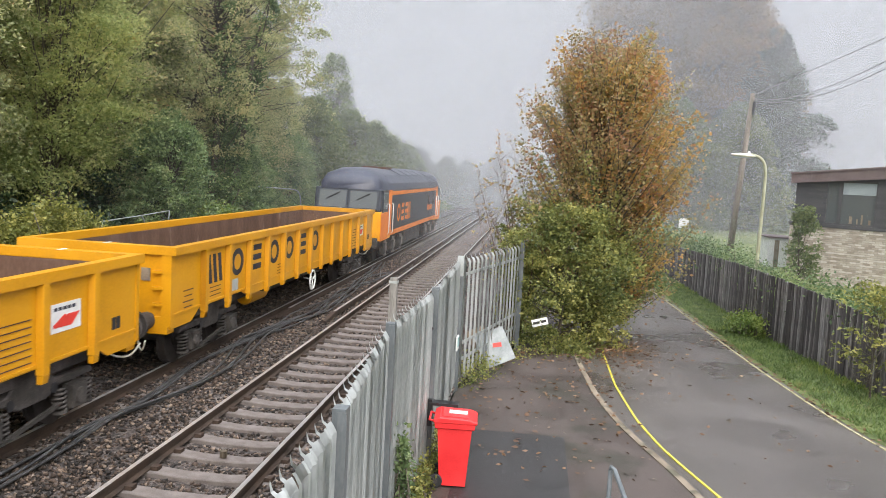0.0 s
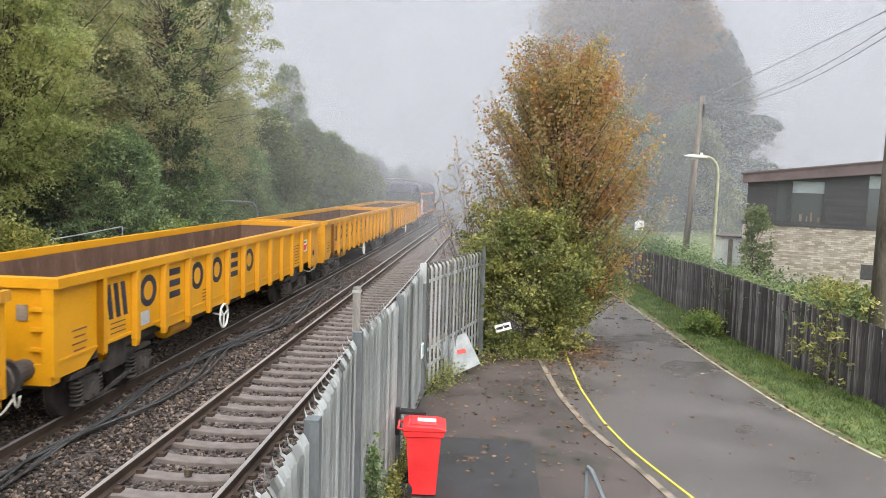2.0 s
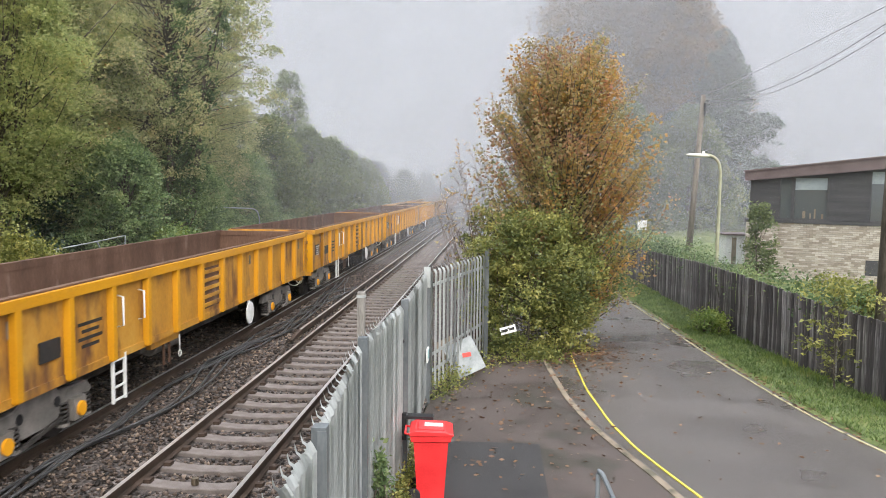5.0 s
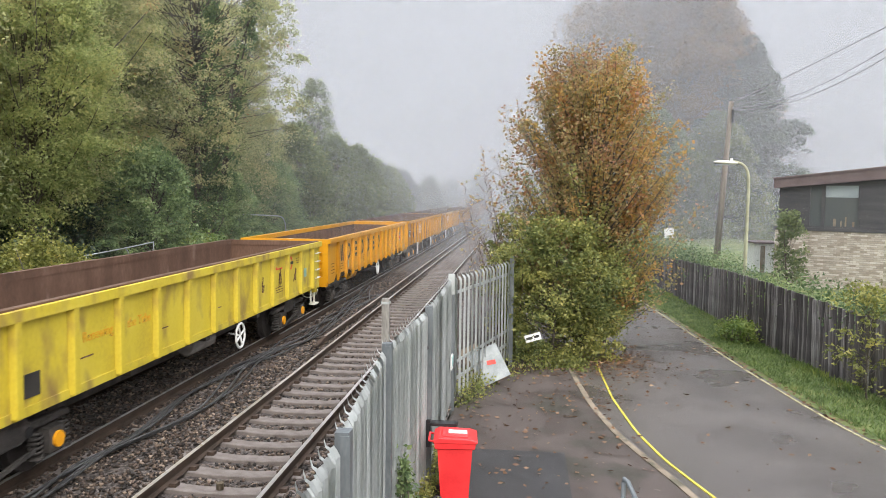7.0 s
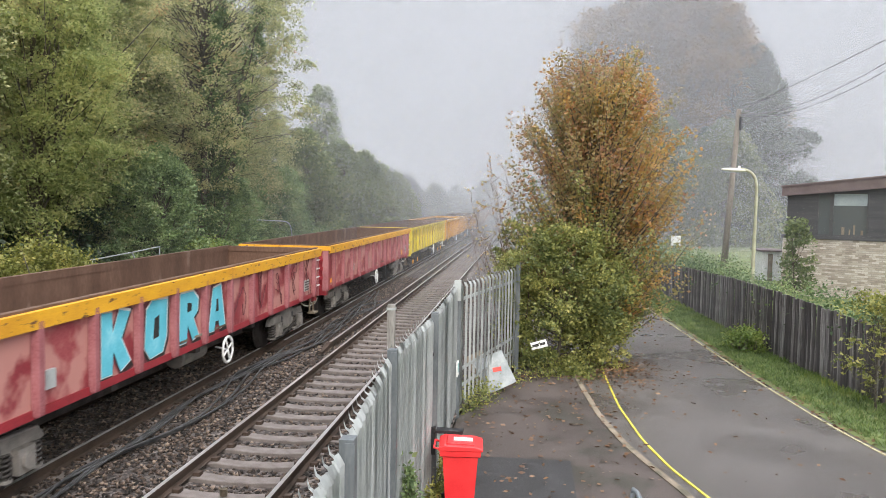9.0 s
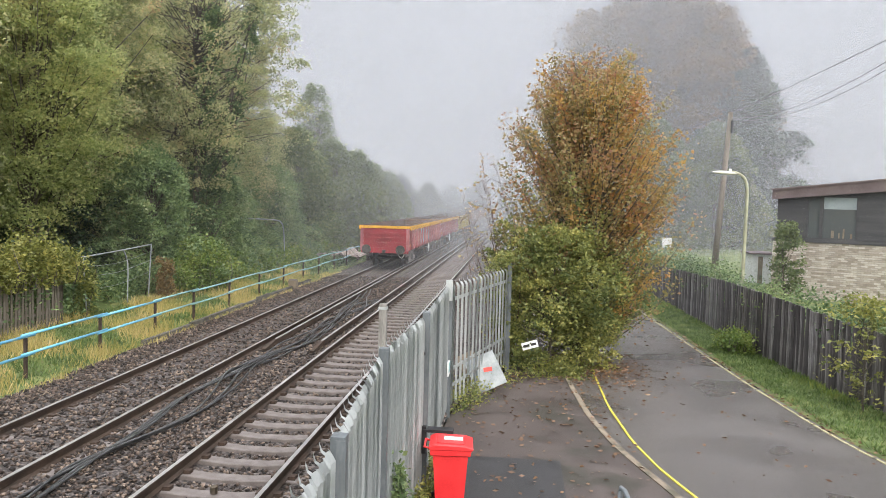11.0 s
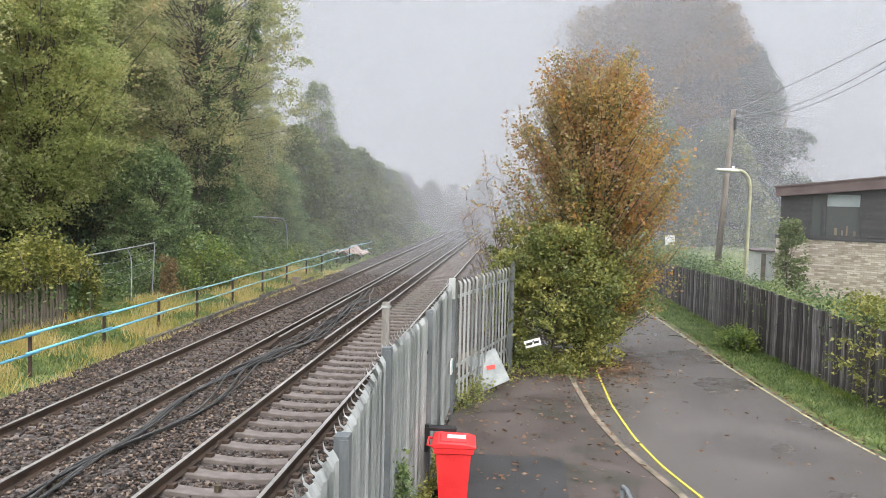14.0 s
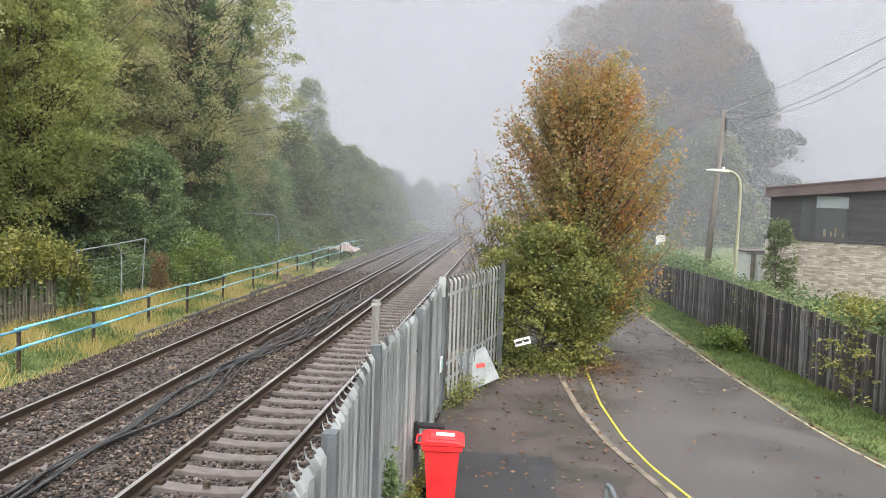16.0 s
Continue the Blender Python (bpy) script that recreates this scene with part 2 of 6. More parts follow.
    loco_blue=mat("loco_blue_paint", [(0.3, (0.018, 0.022, 0.03)), (0.7, (0.035, 0.042, 0.055))], 1.5, 0.35, 0, 0.05, 30),
    loco_roof=mat("loco_roof_paint", [(0.3, (0.035, 0.04, 0.06)), (0.7, (0.07, 0.075, 0.105))], 1.5, 0.35, 0, 0.08, 30),
    orange=mat("loco_orange_paint", [(0.3, (0.72, 0.18, 0.012)), (0.7, (0.82, 0.24, 0.02))], 1.5, 0.4, 0, 0.03, 30),
    cab_yellow=mat("cab_yellow_paint", [(0.3, (0.8, 0.33, 0.01)), (0.7, (0.86, 0.4, 0.015))], 1.5, 0.4, 0, 0.03, 30),
    glass=glass("window_glass", (0.09, 0.1, 0.1), 0.06),
    bark=mat("bark", [(0.3, (0.055, 0.047, 0.034)), (0.7, (0.15, 0.13, 0.1))], 3, 0.9, 0, 0.8, 25, (1, 1, 0.3)),
    twig=mat("reddish_twig", [(0.3, (0.06, 0.035, 0.025)), (0.7, (0.13, 0.085, 0.06))], 3, 0.9, 0, 0.3, 25),
    brick=mat("buff_brick", [(0.1, (0.3, 0.25, 0.2)), (0.5, (0.44, 0.385, 0.32)), (0.9, (0.58, 0.53, 0.46))], 2, 0.85, 0, 0.3, 60, island=0.8),
    brick_single=mat("buff_brick_single", [(0.1, (0.3, 0.25, 0.2)), (0.5, (0.44, 0.385, 0.32)), (0.9, (0.58, 0.53, 0.46))], 2, 0.85, 0, 0.3, 60, island=0.8, apart=True),
    fence_post=mat("fence_post_steel", [(0.25, (0.1, 0.115, 0.12)), (0.7, (0.19, 0.205, 0.21))], 4, 0.5, 0.3, 0.1, 40, (1, 1, 0.4)),
    mortar=mat("mortar", [(0.3, (0.2, 0.17, 0.14)), (0.7, (0.33, 0.29, 0.24))], 3, 0.9, 0, 0.3, 60),
    cladding=mat("black_cladding", [(0.3, (0.038, 0.038, 0.04)), (0.7, (0.07, 0.067, 0.068))], 2, 0.6, 0, 0.2, 30, (0.3, 0.3, 3)),
    fascia=mat("maroon_fascia", [(0.3, (0.1, 0.07, 0.066)), (0.7, (0.15, 0.11, 0.105))], 2, 0.6, 0, 0.1, 30),
    blind=mat("roller_blind", [(0.3, (0.24, 0.28, 0.29)), (0.7, (0.34, 0.38, 0.39))], 3, 0.8, 0, 0, 30),
    fence_wood=mat("dark_fence_board", [(0.15, (0.034, 0.03, 0.03)), (0.42, (0.078, 0.068, 0.066)), (0.58, (0.16, 0.145, 0.14)), (0.76, (0.36, 0.34, 0.325))], 18, 0.85, 0, 0.4, 40, (1, 1, 0.08), island=0.4, apart=True),
    pole_wood=mat("pole_timber", [(0.3, (0.12, 0.1, 0.08)), (0.7, (0.24, 0.21, 0.17))], 4, 0.85, 0, 0.4, 40, (1, 1, 0.15)),
    lamp_green=mat("lamp_post_paint", [(0.3, (0.27, 0.27, 0.17)), (0.7, (0.4, 0.4, 0.27))], 4, 0.5, 0, 0.1, 40),
    lamp_head=mat("lamp_head_paint", [(0.3, (0.58, 0.57, 0.47)), (0.7, (0.7, 0.69, 0.6))], 4, 0.5, 0, 0.05, 40),
    blue_pipe=mat("blue_plastic_pipe", [(0.3, (0.12, 0.42, 0.6)), (0.7, (0.24, 0.58, 0.74))], 3, 0.45, 0, 0.05, 40, spots=(0.3, 0.5, 0.5), spot_scale=3),
    teal_pipe=mat("faded_teal_pipe", [(0.3, (0.16, 0.34, 0.34)), (0.7, (0.32, 0.52, 0.5))], 3, 0.5, 0, 0.05, 40),
    rusty_post=mat("rusty_post", [(0.3, (0.04, 0.028, 0.022)), (0.7, (0.1, 0.07, 0.055))], 5, 0.8, 0.3, 0.2, 40),
    grey_pipe=mat("grey_tube", [(0.3, (0.25, 0.27, 0.28)), (0.7, (0.4, 0.42, 0.43))], 3, 0.5, 0.3, 0.05, 40),
    wall_old=mat("old_concrete", [(0.3, (0.06, 0.055, 0.045)), (0.7, (0.16, 0.145, 0.12))], 3, 0.9, 0, 0.5, 30),
    board=mat("sheet_metal_board", [(0.3, (0.17, 0.19, 0.19)), (0.7, (0.29, 0.31, 0.31))], 4, 0.4, 0.2, 0.1, 50, spots=(0.3, 0.33, 0.3), spot_scale=5, spot_at=(0.6, 0.7)),
    sack=mat("torn_sheet", [(0.3, (0.3, 0.2, 0.16)), (0.7, (0.6, 0.55, 0.5))], 6, 0.8, 0, 0.4, 40),
    L_wood=leafy("woodland_leaves", [(0.05, (0.16, 0.185, 0.085)), (0.4, (0.37, 0.395, 0.195)), (0.68, (0.56, 0.54, 0.28)), (0.9, (0.66, 0.54, 0.28)), (1.0, (0.52, 0.22, 0.13))], 0.7),
    L_lime=leafy("lime_green_leaves", [(0.05, (0.16, 0.205, 0.075)), (0.4, (0.35, 0.4, 0.165)), (0.75, (0.54, 0.55, 0.235)), (0.96, (0.64, 0.56, 0.26)), (1.0, (0.5, 0.16, 0.07))], 0.7),
    L_mid=leafy("grey_green_leaves", [(0.1, (0.065, 0.092, 0.04)), (0.5, (0.15, 0.19, 0.078)), (0.85, (0.26, 0.3, 0.12)), (1.0, (0.38, 0.34, 0.15))], 0.45),
    L_thorn=leafy("glossy_green_leaves", [(0.1, (0.07, 0.115, 0.05)), (0.45, (0.19, 0.275, 0.115)), (0.75, (0.33, 0.42, 0.185)), (1.0, (0.5, 0.54, 0.26))], 0.5, scale=0.9),
    L_orange=leafy("orange_maple_leaves", [(0.05, (0.3, 0.22, 0.07)), (0.4, (0.5, 0.33, 0.09)), (0.7, (0.48, 0.25, 0.09)), (1.0, (0.34, 0.14, 0.08))], 0.5, scale=0.8),
    L_dark=leafy("dark_green_leaves", [(0.1, (0.06, 0.095, 0.045)), (0.5, (0.14, 0.21, 0.09)), (0.8, (0.26, 0.33, 0.14)), (1.0, (0.42, 0.45, 0.2))], 0.45),
    L_ivy=leafy("yellow_green_ivy", [(0.1, (0.09, 0.11, 0.03)), (0.5, (0.22, 0.235, 0.06)), (0.8, (0.42, 0.4, 0.12)), (1.0, (0.6, 0.5, 0.15))], 0.45, scale=1.6),
    L_green=leafy("bright_green_leaves", [(0.1, (0.06, 0.11, 0.025)), (0.5, (0.15, 0.22, 0.045)), (0.9, (0.32, 0.36, 0.09))], 0.4, scale=0.9),
    L_autumn=leafy("autumn_leaves", [(0.05, (0.17, 0.165, 0.07)), (0.35, (0.35, 0.31, 0.125)), (0.55, (0.44, 0.32, 0.145)), (0.8, (0.42, 0.23, 0.13)), (1.0, (0.29, 0.14, 0.1))], 0.6, scale=0.6),
    L_mixed=leafy("yellowing_leaves", [(0.05, (0.065, 0.095, 0.035)), (0.4, (0.175, 0.205, 0.065)), (0.75, (0.38, 0.375, 0.115)), (1.0, (0.62, 0.54, 0.18))], 0.5, scale=0.9),
    L_brown=leafy("brown_beech_leaves", [(0.1, (0.13, 0.092, 0.042)), (0.5, (0.23, 0.16, 0.066)), (0.9, (0.34, 0.21, 0.08))]),
    # needles of the conifer; the same dark tone stands in for shade inside the wood
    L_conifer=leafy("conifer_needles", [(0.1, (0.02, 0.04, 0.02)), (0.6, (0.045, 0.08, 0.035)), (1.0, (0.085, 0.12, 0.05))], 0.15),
    L_grass=leafy("grass_blades", [(0.1, (0.07, 0.105, 0.03)), (0.5, (0.15, 0.22, 0.07)), (0.85, (0.26, 0.32, 0.11)), (1.0, (0.38, 0.33, 0.15))], 0.45, scale=2.2),
    L_dry=leafy("dry_grass_blades", [(0.1, (0.26, 0.28, 0.08)), (0.45, (0.52, 0.44, 0.16)), (0.9, (0.74, 0.56, 0.28))], 0.5, scale=0.6),
    L_fallen=leafy("fallen_leaves", [(0.1, (0.06, 0.03, 0.016)), (0.5, (0.15, 0.078, 0.04)), (0.85, (0.27, 0.16, 0.085)), (1.0, (0.46, 0.33, 0.2))], 0.1, scale=1.5),
)


# ---- building helpers ----
def link(name, mesh, material, parent=None, label="", m=None):
    ob = new(name, mesh)
    if material is not None and not mesh.materials:
        mesh.materials.append(material)
    ob.parent = parent
    if m is not None:
        ob.matrix_basis = m
    if label:
        ob["label"] = label
    return ob


def part(name, bm, material, parent=None, label="", m=None, bevel=0.0, smooth=False):
    """One mesh object out of a bmesh, under a thing or under a part."""
    if bevel:
        sharp = [e for e in bm.edges if len(e.link_faces) == 2 and e.calc_face_angle() > 0.5]
        bmesh.ops.bevel(bm, geom=sharp, offset=bevel, segments=1, affect="EDGES")
    me = bpy.data.meshes.new(name)
    bm.to_mesh(me)
    bm.free()
    if smooth:
        me.shade_smooth()
    return link(name, me, material, parent, label, m)


def thing(name, label, category, m=None, group="", kind=""):
    ob = new(name)
    ob.empty_display_size = 0.2
    if m is not None:
        ob.matrix_basis = m
    return tagged(ob, label, category, group, kind)


def box(x0, x1, y0, y1, z0, z1, bm=None):
    bm = bm or bmesh.new()
    v = [bm.verts.new(p) for p in ((x0, y0, z0), (x1, y0, z0), (x1, y1, z0), (x0, y1, z0), (x0, y0, z1), (x1, y0, z1), (x1, y1, z1), (x0, y1, z1))]
    for f in ((3, 2, 1, 0), (4, 5, 6, 7), (0, 1, 5, 4), (1, 2, 6, 5), (2, 3, 7, 6), (3, 0, 4, 7)):
        bm.faces.new([v[i] for i in f])
    return bm


def extrude(pts, a, b, axis="x", bm=None):
    """A prism: the outline pts in the plane across the axis, from a to b along it."""
    bm = bm or bmesh.new()
    put = {"x": lambda p, q: (q, p[0], p[1]), "y": lambda p, q: (p[0], q, p[1]), "z": lambda p, q: (p[0], p[1], q)}[axis]
    lo, hi = [bm.verts.new(put(p, a)) for p in pts], [bm.verts.new(put(p, b)) for p in pts]
    bm.faces.new(lo[::-1]), bm.faces.new(hi)
    for i in range(len(pts)):
        j = (i + 1) % len(pts)
        bm.faces.new((lo[i], lo[j], hi[j], hi[i]))
    bmesh.ops.recalc_face_normals(bm, faces=bm.faces)
    return bm


def cyl(c, axis, r, length, seg=16, r2=None, bm=None):
    bm = bm or bmesh.new()
    turn = {"x": pose(0, 0, 0, 0, 90, 0), "y": pose(0, 0, 0, 90, 0, 0), "z": Matrix()}[axis]
    bmesh.ops.create_cone(bm, cap_ends=True, segments=seg, radius1=r, radius2=r if r2 is None else r2, depth=length, matrix=Matrix.Translation(c) @ turn)
    return bm


def tube_arrays(points, radii, sides=6):
    """Vertices and faces of a round tube along points."""
    p = np.array(points, float)
    n = len(p)
    d = np.gradient(p, axis=0)
    d /= np.linalg.norm(d, axis=1)[:, None] + 1e-9
    up = np.where(np.abs(d[:, 2:3]) > 0.9, np.array([[1.0, 0, 0]]), np.array([[0, 0, 1.0]]))
    a = np.cross(d, up)
    a /= np.linalg.norm(a, axis=1)[:, None] + 1e-9
    b = np.cross(d, a)
    ang = np.linspace(0, 2 * np.pi, sides, endpoint=False)
    r = np.broadcast_to(np.asarray(radii, float), (n,))[:, None, None]
    v = p[:, None] + r * (np.cos(ang)[None, :, None] * a[:, None] + np.sin(ang)[None, :, None] * b[:, None])
    f = []
    for i in range(n - 1):
        for k in range(sides):
            j = (k + 1) % sides
            f.append((i * sides + k, i * sides + j, (i + 1) * sides + j, (i + 1) * sides + k))
    return v.reshape(-1, 3), f


def tubes(name, runs, sides=6):
    """A mesh of several tubes: runs of (points, radii)."""
    vs, fs, at = [], [], 0
    for pts, rad in runs:
        v, f = tube_arrays(pts, rad, sides)
        vs.append(v)
        fs += [tuple(i + at for i in q) for q in f]
        at += len(v)
        fs.append(tuple(range(at - sides, at)))
        fs.append(tuple(range(at - len(v), at - len(v) + sides))[::-1])
    me = bpy.data.meshes.new(name)
    me.from_pydata(np.concatenate(vs).tolist(), [], fs)
    me.shade_smooth()
    return me


def quads(name, v):
    """A mesh of loose faces; v: (n, corners, 3)."""
    n, c = v.shape[:2]
    me = bpy.data.meshes.new(name)
    me.vertices.add(n * c)
    me.vertices.foreach_set("co", np.ascontiguousarray(v, np.float32).ravel())
    me.loops.add(n * c)
    me.loops.foreach_set("vertex_index", np.arange(n * c, dtype=np.int32))
    me.polygons.add(n)
    me.polygons.foreach_set("loop_start", np.arange(0, n * c, c, dtype=np.int32))
    me.polygons.foreach_set("loop_total", np.full(n, c, dtype=np.int32))
    me.update()
    return me


def leaves(rng, centres, size, droop=0.4, ratio=0.55):
    """Pointed leaves at the centres, each turned its own way and folded a little."""
    n = len(centres)
    d = rng.normal(size=(n, 3))
    d[:, 2] = d[:, 2] * 0.5 - droop
    d /= np.linalg.norm(d, axis=1)[:, None]
    s = np.cross(d, rng.normal(size=(n, 3)))
    s /= np.linalg.norm(s, axis=1)[:, None] + 1e-9
    k = (size * rng.uniform(0.6, 1.35, n))[:, None]
    up = np.cross(d, s)
    return np.stack([centres - d * k * 0.5, centres + s * k * ratio * 0.5 + up * k * 0.08, centres + d * k * 0.5, centres - s * k * ratio * 0.5 + up * k * 0.08], 1)


def leaflets(rng, centres, size, droop=0.4, ratio=0.62):
    """Small three-cornered leaves for crowns that stay far off."""
    n = len(centres)
    d = rng.normal(size=(n, 3))
    d[:, 2] = d[:, 2] * 0.5 - droop
    d /= np.linalg.norm(d, axis=1)[:, None]
    s = np.cross(d, rng.normal(size=(n, 3)))
    s /= np.linalg.norm(s, axis=1)[:, None] + 1e-9
    k = (size * rng.uniform(0.6, 1.35, n))[:, None]
    return np.stack([centres - d * k * 0.4 - s * k * ratio * 0.5, centres - d * k * 0.3 + s * k * ratio * 0.5, centres + d * k * 0.6], 1)


def blades(rng, xyz, height, width=0.012, lean=0.35):
    n = len(xyz)
    a = rng.uniform(0, 2 * np.pi, n)
    s = np.stack([np.cos(a), np.sin(a), np.zeros(n)], 1)
    h = (height * rng.uniform(0.4, 1.3, n))[:, None]
    t = np.concatenate([rng.normal(size=(n, 2)) * lean, np.ones((n, 1))], 1) * h
    return np.stack([xyz - s * width, xyz + s * width, xyz + t * 0.6 + s * width * 0.7, xyz + t], 1)


def text_mesh(words, size, depth=0.004, bold=0.0):
    cu = bpy.data.curves.new("letters", "FONT")
    cu.body, cu.size, cu.extrude, cu.align_x, cu.align_y, cu.resolution_u, cu.offset = words, size, depth, "CENTER", "CENTER", 3, bold
    ob = bpy.data.objects.new("letters", cu)
    me = bpy.data.meshes.new_from_object(ob)
    bpy.data.objects.remove(ob)
    return me


def line_at(pts, y):
    """x of a bent line at y."""
    p = sorted((b, a) for a, b in pts)
    return float(np.interp(y, [q[0] for q in p], [q[1] for q in p]))

# ---- ground ----
def terrain(name, pts_grid, material, label, category="ground"):
    """A sheet from a grid of points (rows of equal length)."""
    r, c = len(pts_grid), len(pts_grid[0])
    me = bpy.data.meshes.new(name)
    me.from_pydata([p for row in pts_grid for p in row], [], [(i * c + j, i * c + j + 1, (i + 1) * c + j + 1, (i + 1) * c + j) for i in range(r - 1) for j in range(c - 1)])
    ob = link(name, me, material)
    return tagged(ob, label, category, kind="structure")


rng = np.random.default_rng(7)
FENCE = [(2.9, -8.5), (2.73, -4.72), (2.49, -1.53), (2.61, 1.38), (2.57, 5.84), (3.7, 10.4), (3.9, 16.0), (3.9, 160)]
KERB = [(8.6, -4.5), (7.3, -1.0), (6.78, 0.4), (6.52, 1.45), (6.36, 2.2), (6.06, 3.25), (5.75, 4.5), (5.46, 6.4), (5.26, 9.12), (5.22, 10.2)]
YLINE = [(8.9, -4.0), (7.6, -0.9), (7.1, 0.5), (6.82, 1.5), (6.6, 2.3), (6.34, 3.32), (6.11, 4.8), (5.95, 7.2), (5.94, 10.68)]
EDGE = [(12.2, -1.0), (11.1, 1.6), (10.35, 4.17), (10.03, 6.34), (9.67, 10.7), (9.39, 16.29), (8.83, 27.56), (8.3, 40.0), (7.4, 60.0)]
BOARDS = [(13.2, 1.0), (12.05, 6.0), (11.4, 10.0), (11.05, 14.0), (10.8, 20.0), (10.3, 33.6), (9.65, 46.0)]

ys = list(np.linspace(-60, 200, 131))
terrain("ground", [[(x, y, -1.2) for x in (-700, 0, 700)] for y in (-300, 200, 1500)], M["earth"], "dark leaf-strewn soil that reaches the fog")
terrain("ballast_bed", [[(x, y, z + 0.012 * math.sin(7 * x + 3 * y)) for x, z in ((-7.4, -0.6), (-6.0, -0.32), (-5.4, -0.2), (-4.9, -0.13), (-4.0, -0.155), (-2.8, -0.155), (-2.3, -0.16), (-1.2, -0.15), (-0.6, -0.25), (0.6, -0.25), (1.2, -0.15), (1.7, -0.25), (min(3.7, line_at(FENCE, y)) - 0.02, -0.52))] for y in ys], M["ballast"], "brown-grey crushed stone ballast of the double track")
terrain("grass_bank", [[(x, y, z + 0.03 * math.sin(2.3 * y + x)) for x, z in ((-16, 0.25), (-11, 0.1), (-9.5, 0.0), (-7.5, -0.16), (-6.3, -0.27), (-6.0, -0.34))] for y in ys], M["grass"], "yellowing grass bank beside the railway")
terrain("pavement", [[(line_at(FENCE, y), y, -0.605), (4.5, y, -0.6), (line_at(KERB, y) if y < 10 else 5.3, y, -0.6)] for y in np.r_[-60, np.linspace(-8, 60, 69)]], M["apron"], "worn brown tarmac pavement strewn with leaves", "pavement")
terrain("road", [[(line_at(KERB, y) if y < 10.2 else 5.3, y, -0.604), ((line_at(EDGE, y) + 5.3) / 2, y, -0.585), (line_at(EDGE, y) + 0.15, y, -0.604)] for y in np.r_[-60, np.linspace(-8, 60, 69)]], M["road"], "wet dark asphalt lane with a sheen of sky", "road")
terrain("verge", [[(line_at(EDGE, y) + 0.1, y, -0.6), (line_at(EDGE, y) + 0.5, y, -0.55), (max(line_at(BOARDS, y), line_at(EDGE, y) + 0.6), y, -0.54)] for y in np.linspace(-1, 60, 62)], M["grass"], "green grass verge along the lane", "verge")
terrain("garden_ground", [[(line_at(BOARDS, y) + 0.12, y, 0.35), (40, y, 0.5), (60, y, 0.5)] for y in np.linspace(-4, 90, 40)], M["grass"], "raised grassy garden behind the board fence", "garden")
p = box(3.05, 4.72, -0.5, 3.4, -0.63, -0.592)
tagged(part("tarmac_patch", p, M["patch"]), "newer dark tarmac patch in the pavement", "patch", kind="structure")


def strip(name, line, width, height, material, label, category, lift=-0.6, steps=60):
    """A low bar along a bent line."""
    p = np.array(line, float)
    s = np.r_[0, np.cumsum(np.linalg.norm(np.diff(p, axis=0), axis=1))]
    q = np.linspace(0, s[-1], steps)
    c = np.stack([np.interp(q, s, p[:, 0]), np.interp(q, s, p[:, 1])], 1)
    for _ in range(3):
        c[1:-1] = (c[:-2] + 2 * c[1:-1] + c[2:]) / 4
    d = np.gradient(c, axis=0)
    d /= np.linalg.norm(d, axis=1)[:, None]
    nrm = np.stack([-d[:, 1], d[:, 0]], 1) * width / 2
    v, f = [], []
    for k in range(steps):
        for sgn, z in ((1, lift - 0.05), (1, lift + height), (-1, lift + height), (-1, lift - 0.05)):
            v.append((*(c[k] + sgn * nrm[k]), z))
    for k in range(steps - 1):
        for j in range(3):
            f.append((k * 4 + j, k * 4 + j + 1, k * 4 + j + 5, k * 4 + j + 4))
    me = bpy.data.meshes.new(name)
    me.from_pydata(v, [], f)
    return tagged(link(name, me, material), label, category, kind="structure")


strip("kerb", KERB, 0.115, 0.02, M["kerb"], "pale concrete edging between pavement and lane", "kerb")
strip("road_line", YLINE, 0.042, 0.016, M["yellow_line"], "bright yellow painted line along the lane", "road marking", steps=90)
strip("road_line", [(x - 0.03, y) for x, y in EDGE], 0.05, 0.014, M["white_line"], "worn pale yellow line at the lane's far edge", "road marking", steps=90)


# ---- tracks ----
def rail_profile(x):
    """Flat-bottomed rail, head at z = 0, outline across the track."""
    h = [(0.07, -0.159), (0.07, -0.148), (0.012, -0.125), (0.01, -0.05), (0.035, -0.035), (0.035, -0.006), (0.028, 0.0)]
    return [(x + a, z) for a, z in h] + [(x - a, z) for a, z in h[::-1]]


